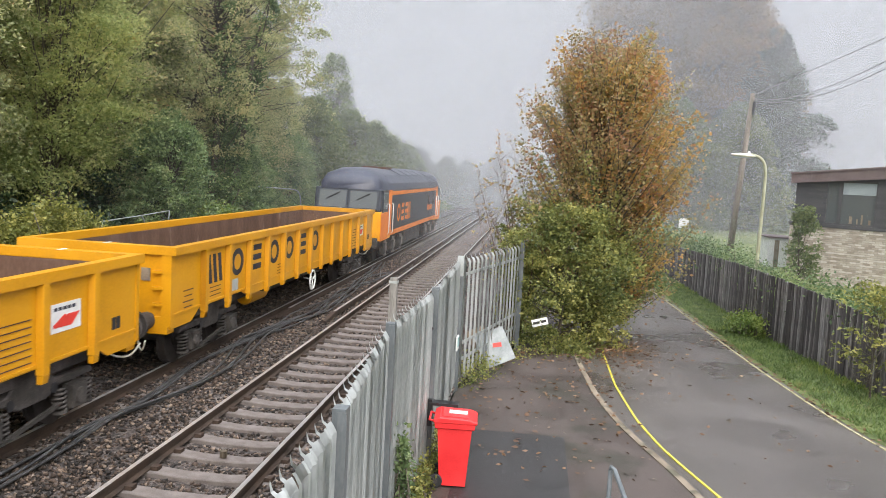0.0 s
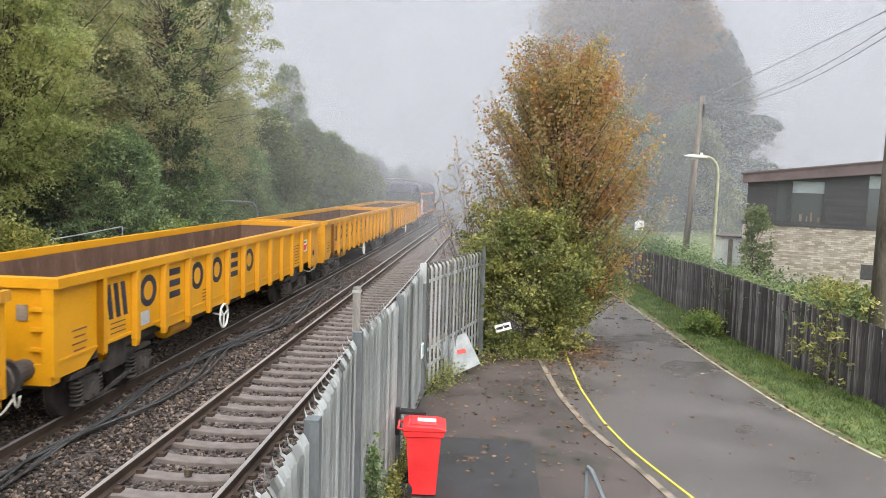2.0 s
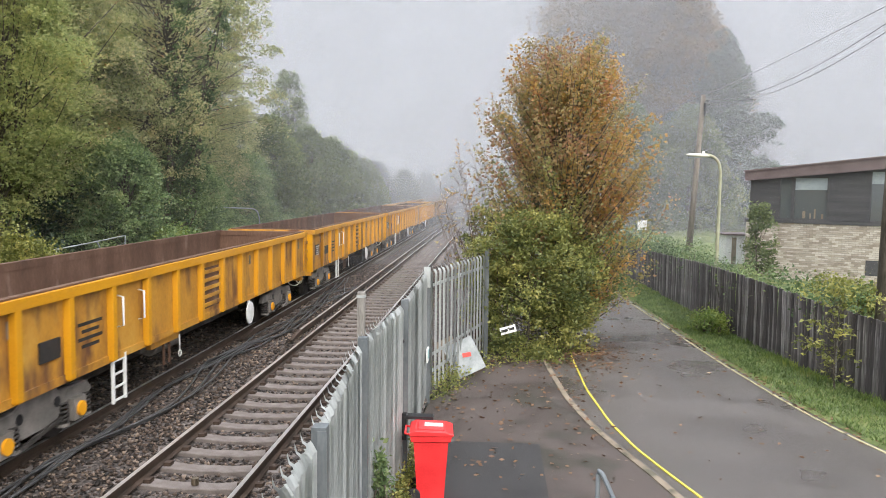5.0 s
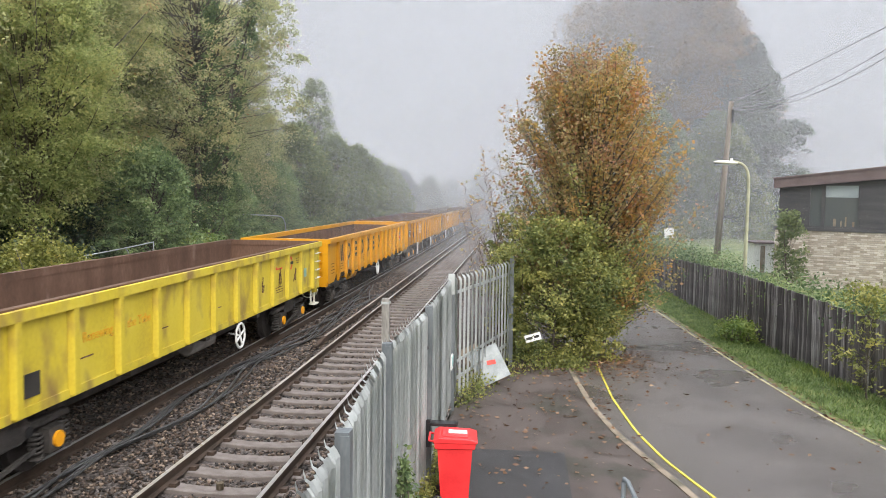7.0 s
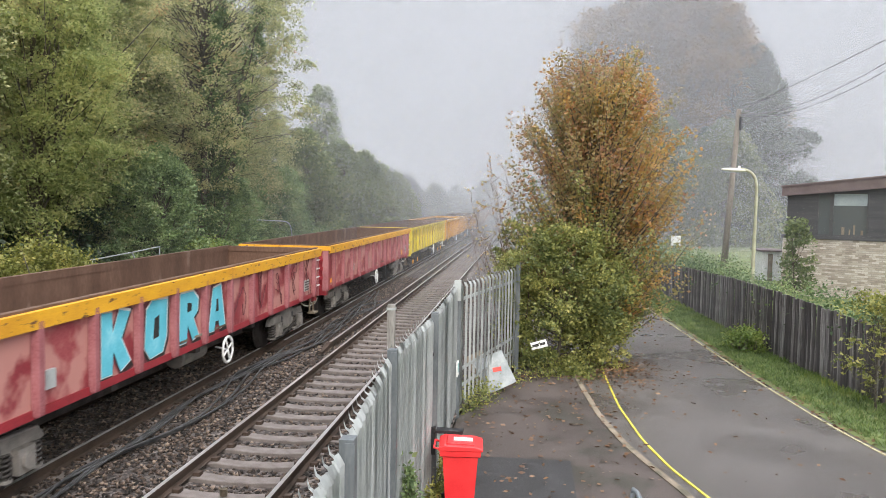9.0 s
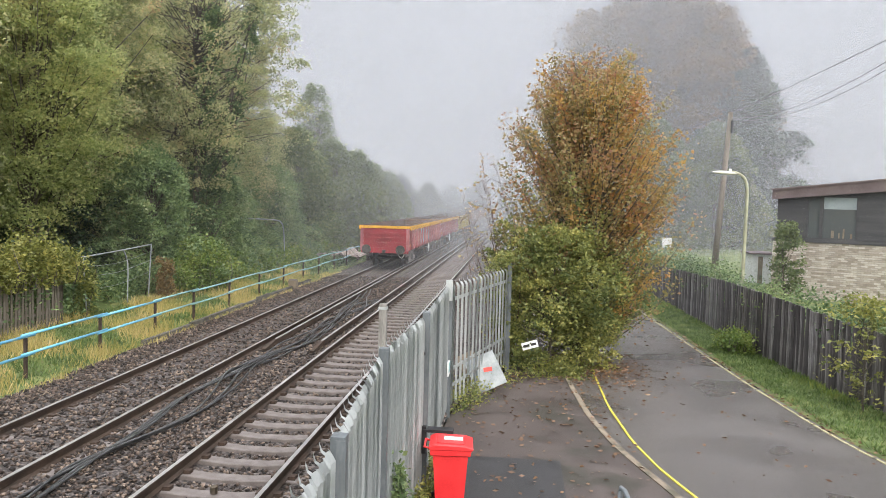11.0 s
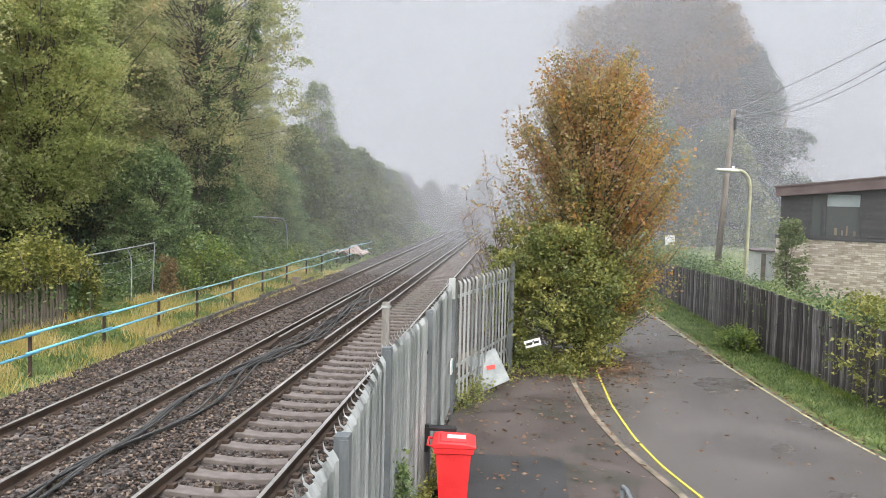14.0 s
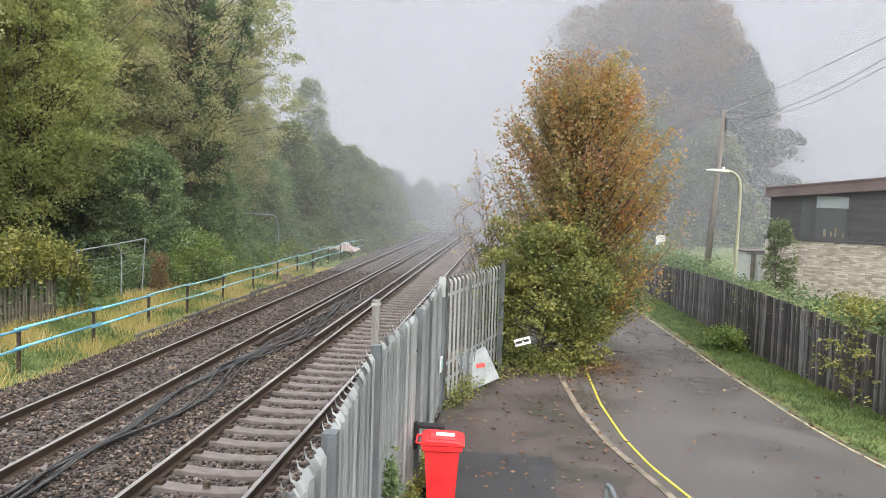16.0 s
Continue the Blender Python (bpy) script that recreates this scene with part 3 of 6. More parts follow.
sleeper_mesh = None
for k, (cx, lab, lift) in enumerate(((0.0, "near running line with grey concrete sleepers", 0.0), (-3.41, "far running line half buried in ballast", -0.002))):
    tr = thing("railway_track", lab, "railway track", kind="structure", group="railway tracks")
    for side in (-0.7525, 0.7525):
        part("rail", extrude(rail_profile(cx + side), -30, 240, "y"), M["rail"], tr, "rusty steel rail with a polished head")
        part("rail_head", box(cx + side - 0.029, cx + side + 0.029, -30, 240, -0.004, 0.002), M["rail_top"], tr, "polished running surface")
    for i in range(-8, 140):
        y = i * 0.65 + (0.3 if k else 0)
        if sleeper_mesh is None:
            bm = extrude([(-1.25, -0.17), (-0.55, -0.172), (-0.3, -0.195), (0.3, -0.195), (0.55, -0.172), (1.25, -0.17), (1.25, -0.38), (-1.25, -0.38)], -0.125, 0.125, "y")
            ob = part("sleeper", bm, M["sleeper"], tr, bevel=0.012)
            sleeper_mesh = ob.data
        else:
            ob = link("sleeper", sleeper_mesh, None, tr)
        ob.matrix_basis = pose(cx + rng.normal() * 0.01, y, 0.0 + 0.022 * (k == 1), 0, 0, rng.normal() * 0.4)
    clip_bm = bmesh.new()
    for s in (-1, 1):
        box(s * 0.12 - 0.05, s * 0.12 + 0.05, -0.06, 0.06, -0.172, -0.12, clip_bm)
    clip_ob = part("rail_clip", clip_bm, M["rail"], tr, bevel=0.01)
    clip_ob.matrix_basis = pose(cx - 0.7525, 0, 0)
    for i in range(-6, 45):
        for s in (-0.7525, 0.7525):
            if (i, s) != (0, -0.7525):
                link("rail_clip", clip_ob.data, None, tr, m=pose(cx + s, i * 0.65 + (0.3 if k else 0), 0))
for x, y0 in ((-2.36, 9.6), (-1.13, 9.6)):
    cr = thing("conductor_rail", "third rail beside the running rail, rusty with a worn top", "conductor rail", kind="structure", group="conductor rails")
    part("rail", extrude([(x - 0.05, -0.1), (x + 0.05, -0.1), (x + 0.05, 0.02), (x + 0.035, 0.03), (x - 0.035, 0.03), (x - 0.05, 0.02)], y0 + 0.6, 240, "y"), M["rail"], cr)
    part("rail_head", box(x - 0.034, x + 0.034, y0 + 0.6, 240, 0.024, 0.033), M["rail_top"], cr)
    part("ramp", extrude([(y0 - 0.4, -0.1), (y0 + 0.6, -0.1), (y0 + 0.6, 0.03), (y0 - 0.4, -0.06)], x - 0.045, x + 0.045), M["rail"], cr, "sloping ramp end")
    ins = None
    for i in range(24):
        yy = y0 + 0.5 + i * 2.6
        bm = cyl((0, 0, -0.14), "z", 0.05, 0.09, 10)
        ins = ins or part("insulator", bm, M["kerb"], cr).data
        link("insulator", ins, None, cr, m=pose(x, yy, 0))


def ballast_stones():
    """Loose stones over the nearer stretch: bent eight-sided pebbles."""
    n = 60000
    y = -4.5 + 34 * rng.random(n) ** 1.5
    x = rng.uniform(-6.0, 2.55, n)
    keep = np.ones(n, bool)
    inside = np.abs(x) < 0.68
    on_sleeper = np.abs(((y / 0.65 + 0.5) % 1) - 0.5) < 0.25
    keep &= ~(inside & on_sleeper & (rng.random(n) > 0.01))
    far = np.abs(x + 3.41) < 0.68
    on_far = np.abs((((y - 0.3) / 0.65 + 0.5) % 1) - 0.5) < 0.2
    keep &= ~(far & on_far & (rng.random(n) > 0.25))
    for rx in (-0.7525, 0.7525, -4.1625, -2.6575):
        keep &= np.abs(x - rx) > 0.09
    x, y = x[keep], y[keep]
    z = np.interp(x, (-6.0, -5.4, -4.9, -4.0, -2.8, -2.3, -1.2, -0.6, 0.6, 1.2, 1.7, 2.55), (-0.33, -0.2, -0.13, -0.155, -0.155, -0.16, -0.15, -0.26, -0.26, -0.15, -0.25, -0.5))
    n = len(x)
    s = rng.uniform(0.022, 0.044, n)
    c = np.stack([x, y, z + s * rng.uniform(0.0, 0.9, n)], 1)
    base = np.array([(1, 0, 0), (-1, 0, 0), (0, 1, 0), (0, -1, 0), (0, 0, 1), (0, 0, -1)], float)
    v = base[None] * rng.uniform(0.6, 1.3, (n, 6, 1)) + rng.normal(size=(n, 6, 3)) * 0.22
    a, b = rng.uniform(0, 6.28, n), rng.uniform(-0.7, 0.7, n)
    ca, sa, cb, sb = np.cos(a), np.sin(a), np.cos(b), np.sin(b)
    v = np.stack([v[..., 0], v[..., 1] * cb[:, None] - v[..., 2] * sb[:, None], v[..., 1] * sb[:, None] + v[..., 2] * cb[:, None]], -1)
    v = np.stack([v[..., 0] * ca[:, None] - v[..., 1] * sa[:, None], v[..., 0] * sa[:, None] + v[..., 1] * ca[:, None], v[..., 2] * 0.75], -1)
    v = v * s[:, None, None] + c[:, None]
    tri = np.array([(0, 2, 4), (2, 1, 4), (1, 3, 4), (3, 0, 4), (2, 0, 5), (1, 2, 5), (3, 1, 5), (0, 3, 5)])
    f = (np.arange(n)[:, None, None] * 6 + tri[None]).reshape(-1, 3)
    me = bpy.data.meshes.new("ballast_stones")
    me.vertices.add(n * 6)
    me.vertices.foreach_set("co", v.astype(np.float32).ravel())
    me.loops.add(len(f) * 3)
    me.loops.foreach_set("vertex_index", f.astype(np.int32).ravel())
    me.polygons.add(len(f))
    me.polygons.foreach_set("loop_start", np.arange(0, len(f) * 3, 3, dtype=np.int32))
    me.polygons.foreach_set("loop_total", np.full(len(f), 3, dtype=np.int32))
    me.update()
    tagged(link("ballast_stones", me, M["stone"]), "loose angular brown-grey ballast stones", "ballast", kind="stuff")


ballast_stones()


def smooth_run(points, n=60):
    """Points of a rounded line through the given ones."""
    p = np.array(points, float)
    s = np.r_[0, np.cumsum(np.linalg.norm(np.diff(p, axis=0), axis=1))]
    q = np.linspace(0, s[-1], n)
    c = np.stack([np.interp(q, s, p[:, k]) for k in range(p.shape[1])], 1)
    for _ in range(4):
        c[1:-1] = (c[:-2] + 2 * c[1:-1] + c[2:]) / 4
    return c


CABLE_A = [(-2.3, -4, -0.1), (-2.21, -0.79, -0.1), (-2.18, 0.28, -0.09), (-2.08, 1.32, -0.08), (-2.17, 2.41, -0.09), (-2.37, 3.93, -0.1), (-2.33, 5.2, -0.1), (-2.21, 6.68, -0.06), (-2.2, 7.59, -0.05), (-1.95, 9.68, -0.08), (-1.86, 12.63, -0.08), (-2.1, 16.88, -0.08), (-2.15, 19.6, -0.06), (-2.3, 20.6, -0.05), (-2.36, 21.9, -0.05)]
CABLE_B = [(-2.0, -4, -0.1), (-1.98, -0.75, -0.1), (-2.1, 0.6, -0.06), (-1.88, 1.83, -0.1), (-1.69, 2.63, -0.1), (-1.62, 3.68, -0.1), (-1.74, 4.95, -0.1), (-2.05, 6.71, -0.04), (-1.86, 8.36, -0.08), (-1.58, 10.36, -0.1), (-1.85, 14.3, -0.08), (-1.56, 17.83, -0.08), (-1.3, 19.5, -0.06)]
for k, (pts, dx, r) in enumerate(((CABLE_A, 0.0, 0.024), (CABLE_A, 0.12, 0.024), (CABLE_B, 0.0, 0.024), (CABLE_A, 0.24, 0.02), (CABLE_B, -0.17, 0.02), (CABLE_B, 0.16, 0.02))):
    run = smooth_run([(x + dx * (0.4 + 0.6 * min(1, max(0, (y - 2) / 6))) * (1 + 0.5 * math.sin(y * 1.3)) + (min(1, (y - 7) / 3) * (0.3 * math.sin(0.62 * y + 1.3 * k) - 0.75 * (x + 1.8)) if 7 < y < 19 else 0), y + dx * 2, z + abs(dx) * 0.2) for x, y, z in pts], 120)
    tagged(link("cable", tubes("cable", [(run, r)], 8), M["cable"]), "thick black power cable lying along the ballast", "cable", group="track cables")


# ---- fog ----
for y, amount in ((16.2, 0.03), (25.4, 0.06), (34, 0.085), (42, 0.11), (50, 0.14), (58, 0.16), (68, 0.24), (84, 0.36), (110, 0.45)):
    bm = bmesh.new()
    v = [bm.verts.new((x, 0, z)) for x, z in ((-110, -1.1), (110, -1.1), (110, 75), (-110, 75))]
    bm.faces.new(v)
    tagged(part("fog", bm, mist("fog_veil", amount), m=pose(0, y, 0)), "thin drifting veil of white fog", "fog", kind="structure")

# ---- train ----
TRACK_X, PITCH = -3.41, 17.5


def ring(c, axis, r, thick, seg=20):
    a = np.linspace(0, 2 * np.pi, seg + 1)
    k = {"x": lambda u, v: (0, u, v), "y": lambda u, v: (u, 0, v)}[axis]
    return [(tuple(np.add(c, k(r * math.cos(t), r * math.sin(t)))), thick) for t in a]


def bogie(root, y, mats, cap):
    """A two-axle bogie: side frames with springs and axle boxes, wheels between them."""
    frame_m, wheel_m = mats
    bg = part("bogie", box(-0.95, 0.95, y - 0.2, y + 0.2, 0.55, 0.78), frame_m, root, "two-axle bogie caked with brake dust", bevel=0.02)
    if frame_m is M["bogie_grey"]:
        prof = [(y - 1.45, 0.6), (y - 1.3, 0.78), (y - 0.55, 0.8), (y - 0.4, 0.9), (y + 0.4, 0.9), (y + 0.55, 0.8), (y + 1.3, 0.78), (y + 1.45, 0.6), (y + 1.2, 0.56), (y + 0.6, 0.56), (y + 0.42, 0.36), (y - 0.42, 0.36), (y - 0.6, 0.56), (y - 1.2, 0.56)]
    else:
        prof = [(y - 1.4, 0.66), (y - 1.35, 0.76), (y - 0.5, 0.78), (y - 0.35, 0.9), (y + 0.35, 0.9), (y + 0.5, 0.78), (y + 1.35, 0.76), (y + 1.4, 0.66), (y + 0.55, 0.66), (y + 0.3, 0.54), (y - 0.3, 0.54), (y - 0.55, 0.66)]
    for s in (-1, 1):
        part("side_frame", extrude(prof, s * 1.0, s * 1.12), frame_m, bg, bevel=0.02)
        for d in (-0.45, 0.45):
            part("frame_hole", cyl((s * 1.122, y + d, 0.66), "x", 0.075, 0.012, 14), M["black"], bg)
        part("brake_beam", extrude([(y - 0.5, 0.3), (y + 0.5, 0.44), (y + 0.5, 0.38), (y - 0.5, 0.24)], s * 1.13, s * 1.17), M["steel_dark"], bg)
        for a in (-0.9, 0.9):
            part("axle_box", box(s * 1.06, s * 1.22, y + a - 0.17, y + a + 0.17, 0.3, 0.62), frame_m, bg, bevel=0.03)
            part("axle_cap", cyl((s * 1.235, y + a, 0.45), "x", 0.11, 0.05, 14), cap, bg)
            for d in (-0.3, 0.3):
                coil = [(s * 1.1 + 0.085 * math.cos(q), y + a + d + 0.085 * math.sin(q), 0.3 + 0.062 * q / 6.283) for q in np.linspace(0, 5 * 6.283, 45)]
                link("spring", tubes("spring", [(coil, 0.021)], 5), M["steel_dark"], bg)
                part("spring_seat", cyl((s * 1.1, y + a + d, 0.28), "z", 0.11, 0.04, 12), frame_m, bg)
    for a in (-0.9, 0.9):
        for s in (-1, 1):
            bm = cyl((s * 0.75, y + a, 0.46), "x", 0.46, 0.13, 28)
            cyl((s * 0.69, y + a, 0.46), "x", 0.49, 0.03, 28, bm=bm)
            cyl((s * 0.82, y + a, 0.46), "x", 0.16, 0.06, 14, bm=bm)
            part("wheel", bm, wheel_m, bg)
        part("axle", cyl((0, y + a, 0.46), "x", 0.08, 2.1, 10), M["steel_dark"], bg)


def bars(root, name, rects, x, material, label=""):
    """Small painted marks on the side, as one mesh a panel; rects: y, z, width, height."""
    bm = bmesh.new()
    for y, z, w, h in rects:
        box(min(x, x * 1.004), max(x, x * 1.004), y - w / 2, y + w / 2, z - h / 2, z + h / 2, bm)
    return tagged(part(name, bm, material, root, label), kind="stuff")


def plain_glyphs(root, ys, z, w, h, x, material, kinds):
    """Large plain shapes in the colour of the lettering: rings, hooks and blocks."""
    for y, kind in zip(ys, kinds):
        bm = bmesh.new()
        if kind == "ring":
            a = np.linspace(0, 2 * np.pi, 25)[:-1]
            o = [(y + w / 2 * math.cos(t), z + h / 2 * math.sin(t)) for t in a]
            i = [(y + w * 0.27 * math.cos(t), z + h * 0.3 * math.sin(t)) for t in a]
            vo, vi = [bm.verts.new((x, *p)) for p in o], [bm.verts.new((x, *p)) for p in i]
            for k in range(24):
                j = (k + 1) % 24
                bm.faces.new((vo[k], vo[j], vi[j], vi[k]))
            bmesh.ops.solidify(bm, geom=bm.faces[:], thickness=0.006)
        elif kind == "slants":
            for d in (-0.36, 0.0, 0.36):
                extrude([(y + w * (d - 0.2), z + h / 2), (y + w * d, z + h / 2), (y + w * (d + 0.16), z - h / 2), (y + w * (d - 0.04), z - h / 2)], x, x + 0.006, bm=bm)
        elif kind == "bars":
            for d in (-0.38, 0, 0.38):
                box(x, x + 0.006, y - w * 0.36, y + w * 0.36, z + h * d - h * 0.11, z + h * d + h * 0.11, bm)
        elif kind == "zigzag":
            extrude([(y - w * 0.6, z + h / 2), (y - w * 0.4, z + h / 2), (y - w * 0.25, z - h * 0.1), (y, z + h / 2), (y + w * 0.27, z - h * 0.1), (y + w * 0.4, z + h / 2), (y + w * 0.6, z + h / 2), (y + w * 0.35, z - h / 2), (y + w * 0.2, z - h / 2), (y, z + h * 0.1), (y - w * 0.2, z - h / 2), (y - w * 0.35, z - h / 2)], x, x + 0.006, bm=bm)
        elif kind == "hook":
            extrude([(y - w / 2, z + h / 2), (y + w / 2, z + h / 2), (y + w / 2, z + h * 0.26), (y - w * 0.2, z + h * 0.26), (y - w * 0.2, z + h * 0.1), (y + w / 2, z + h * 0.1), (y + w / 2, z - h / 2), (y - w / 2, z - h / 2), (y - w / 2, z - h * 0.26), (y + w * 0.2, z - h * 0.26), (y + w * 0.2, z - h * 0.1), (y - w / 2, z - h * 0.1)], x, x + 0.006, bm=bm)
        elif kind == "open":
            extrude([(y - w / 2, z + h / 2), (y + w / 2, z + h / 2), (y + w / 2, z + h * 0.24), (y - w * 0.2, z + h * 0.24), (y - w * 0.2, z - h * 0.24), (y + w / 2, z - h * 0.24), (y + w / 2, z - h / 2), (y - w / 2, z - h / 2)], x, x + 0.006, bm=bm)
        else:
            extrude([(y - w / 2, z + h / 2), (y + w / 2, z + h / 2), (y + w / 2, z - h / 2), (y + w * 0.25, z - h / 2), (y + w * 0.25, z + h * 0.25), (y - w / 2, z + h * 0.25)], x, x + 0.006, bm=bm)
            box(x, x + 0.006, y - w / 2, y + w * 0.25, z - h / 2, z - h * 0.28, bm)
            box(x, x + 0.006, y - w / 2, y - w * 0.25, z - h * 0.28, z + h * 0.02, bm)
            box(x, x + 0.006, y - w * 0.25, y + w * 0.25, z - h * 0.1, z + h * 0.02, bm)
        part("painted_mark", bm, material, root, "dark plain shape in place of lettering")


def wagon(style):
    st = dict(
        new=(M["new_yellow"], M["new_yellow"], M["new_yellow"], 13, "clean bright yellow open box wagon with rusty inside", M["steel_dark"], M["steel_dark"]),
        old=(M["old_yellow"], M["new_yellow"], M["rust"], 12, "weathered orange-yellow open wagon with rusty rim", M["bogie_grey"], M["cab_yellow"]),
        lemon=(M["lemon"], M["lemon"], M["rust"], 13, "scuffed lemon yellow open wagon with faded words", M["steel_dark"], M["cab_yellow"]),
        red=(M["red"], M["red_rib"], M["rim_orange"], 13, "faded red open wagon with orange rim and patches", M["bogie_grey"], M["bogie_grey"]),
    )[style]
    body, rib_m, rim, ribs, label, frame_m, cap = st
    root = thing("open_wagon", label, "wagon", group="wagons of the train")
    L, W = 8.15, 1.34
    first_rib = dict(new=1.25, old=1.3, lemon=0.8, red=0.55)[style]
    low = 0.9 if style == "new" else 1.0
    prof = [(-L, low), (-7.35, low), (-7.0, 1.1), (-4.9, 1.1), (-4.5, 0.96), (4.5, 0.96), (4.9, 1.1), (7.0, 1.1), (7.35, low), (L, low), (L, 2.22), (-L, 2.22)]
    if style != "new":
        prof = [(-L, 1.0), (L, 1.0), (L, 2.22), (-L, 2.22)]
    for s in (-1, 1):
        part("side_wall", extrude(prof, s * (W - 0.04), s * W), body, root)
        part("top_rail", box(min(s * (1.28 if style == "new" else 1.33), s * 1.44), max(s * (1.28 if style == "new" else 1.33), s * 1.44), -L - 0.02, L + 0.02, 2.18 if style != "red" else 2.1, 2.32), (M["rim_orange"] if style == "red" else rib_m), root, bevel=0.02)
        if style in ("old", "lemon"):
            part("capping", box(min(s * 1.24, s * 1.36), max(s * 1.24, s * 1.36), -L, L, 2.2, 2.345), M["rust"], root, "rust-brown worn capping")
        if style == "red":
            part("capping", box(min(s * 1.24, s * 1.35), max(s * 1.24, s * 1.35), -L, L, 2.2, 2.35), M["rust"], root, "rust-brown worn capping")
        part("sill", box(min(s * 1.3, s * 1.36), max(s * 1.3, s * 1.36), -L, L, 0.98 if style != "new" else 1.12, 1.1 if style != "new" else 1.16), M["red_clean"] if style == "red" else body, root)
    mesh = None
    for s in (-1, 1):
        for i in range(ribs):
            y = -L + first_rib + i * (2 * L - 2 * first_rib) / (ribs - 1)
            if mesh is None:
                w = 0.09 if style == "new" else 0.085
                bm = extrude([(0, -w), (0.1, -w * 0.75), (0.1, w * 0.75), (0, w)], 1.02, 2.2, "z")
                foot = 0.9 if style == "new" else 1.0
                extrude([(0, 1.02), (0.1, 1.02), (0.075, foot), (0, foot)], -w * 0.75, w * 0.75, "y", bm=bm)
                ob = part("rib", bm, rib_m, root, bevel=0.008)
                mesh = ob.data
                ob.matrix_basis = pose(W, y, 0)
            else:
                link("rib", mesh, None, root, m=pose(s * W, y, 0, 0, 0, 0 if s > 0 else 180))
    part("floor_plate", box(-1.28, 1.28, -7.9, 7.9, 1.1, 1.14), M["rust"], root, "rusty scraped floor")
    for s in (-1, 1):
        part("side_lining", box(min(s * 1.25, s * 1.297), max(s * 1.25, s * 1.297), -7.96, 7.96, 1.14, 2.3 if style != "new" else 2.17), M["rust"], root, "rusty scraped steel inside")
        part("end_lining", box(-1.25, 1.25, min(s * 7.96, s * 8.01), max(s * 7.96, s * 8.01), 1.14, 2.3 if style != "new" else 2.17), M["rust"], root, "rusty scraped steel inside")
    for s in (-1, 1):
        yy = s * L
        part("end_wall", box(-1.3, 1.3, min(s * 8.02, yy), max(s * 8.02, yy), 1.0, 2.2), M["red_clean"] if style == "red" else body, root)
        part("end_rail", box(-1.44, 1.44, min(s * 8.0, yy + s * 0.07), max(s * 8.0, yy + s * 0.07), 2.18, 2.318), (M["rim_orange"] if style == "red" else body), root, bevel=0.02)
        if style != "new":
            part("end_capping", box(-1.3, 1.3, min(s * 7.94, yy - s * 0.02), max(s * 7.94, yy - s * 0.02), 2.2, 2.335), M["rust"], root, "rust-brown worn capping")
        for z in (1.3, 1.58, 1.86):
            if style != "new":
                part("end_rib", box(-1.2, 1.2, min(yy, yy + s * 0.08), max(yy, yy + s * 0.08), z, z + 0.1), M["red_clean"] if style == "red" else body, root, bevel=0.01)
            else:
                for x in (-1.12, 1.12):
                    part("end_step", box(x - 0.1, x + 0.1, min(yy, yy + s * 0.07), max(yy, yy + s * 0.07), z, z + 0.05), body, root)
        for x in (-1.27, 1.27):
            part("corner_post", box(x - 0.09, x + 0.09, min(yy - s * 0.03, yy + s * 0.06), max(yy - s * 0.03, yy + s * 0.06), 0.95, 2.18), rib_m, root, bevel=0.015)
        part("headstock", box(-1.3, 1.3, min(yy - s * 0.2, yy + s * 0.05), max(yy - s * 0.2, yy + s * 0.05), 0.82, 1.12), M["red_clean"] if style == "red" else body, root, bevel=0.02)
        for x in (-0.88, 0.88):
            bm = cyl((x * 1.06, yy + s * 0.25, 1.04), "y", 0.15, 0.45, 14)
            cyl((x * 1.06, yy + s * 0.5, 1.04), "y", 0.25, 0.06, 20, bm=bm)
            part("buffer", bm, M["steel_dark"], root, "black greasy buffer")
        part("coupling", box(-0.06, 0.06, min(yy, yy + s * 0.55), max(yy, yy + s * 0.55), 0.86, 1.0), M["steel_dark"], root, bevel=0.02)
        hose = smooth_run([(0.75, yy, 0.92), (0.85, yy + s * 0.18, 0.62), (1.05, yy + s * 0.4, 0.58), (1.15, yy + s * 0.52, 0.8)], 16)
        link("air_hose", tubes("air_hose", [(hose, 0.017)], 6), M["lamp_head"], root, "pale air hose")
    part("centre_sill", box(-0.3, 0.3, -7.9, 7.9, 0.72, 1.05), M["steel_dark"], root)
    for s in (-1, 1):
        part("solebar", box(min(s * 1.0, s * 1.12), max(s * 1.0, s * 1.12), -7.9, 7.9, 0.86, 1.08), M["steel_dark"], root)
    # dark block added between the bogies to deepen the shade under the floor
    part("belly_frame", box(-0.55, 0.55, -4.2, 4.2, 0.5, 0.72), M["steel_dark"], root, bevel=0.02)
    for y in (-3, 0, 3):
        part("cross_member", box(-1.25, 1.25, y - 0.1, y + 0.1, 0.84, 1.02), M["steel_dark"], root)
    for y in (-5.95, 5.95):
        bogie(root, y, (frame_m, M["wheel"]), cap)
    part("air_tank", cyl((0.85, dict(new=-2.9, old=-1.4, lemon=0.4, red=0.4)[style], 0.74), "y", 0.2, 1.1, 18), body if style == "new" else M["bogie_grey"], root, bevel=0.03, smooth=False)
    # hand wheel, or a round white plate, low on the side
    hy = dict(new=0.4, old=2.65, lemon=1.5, red=-0.4)[style]
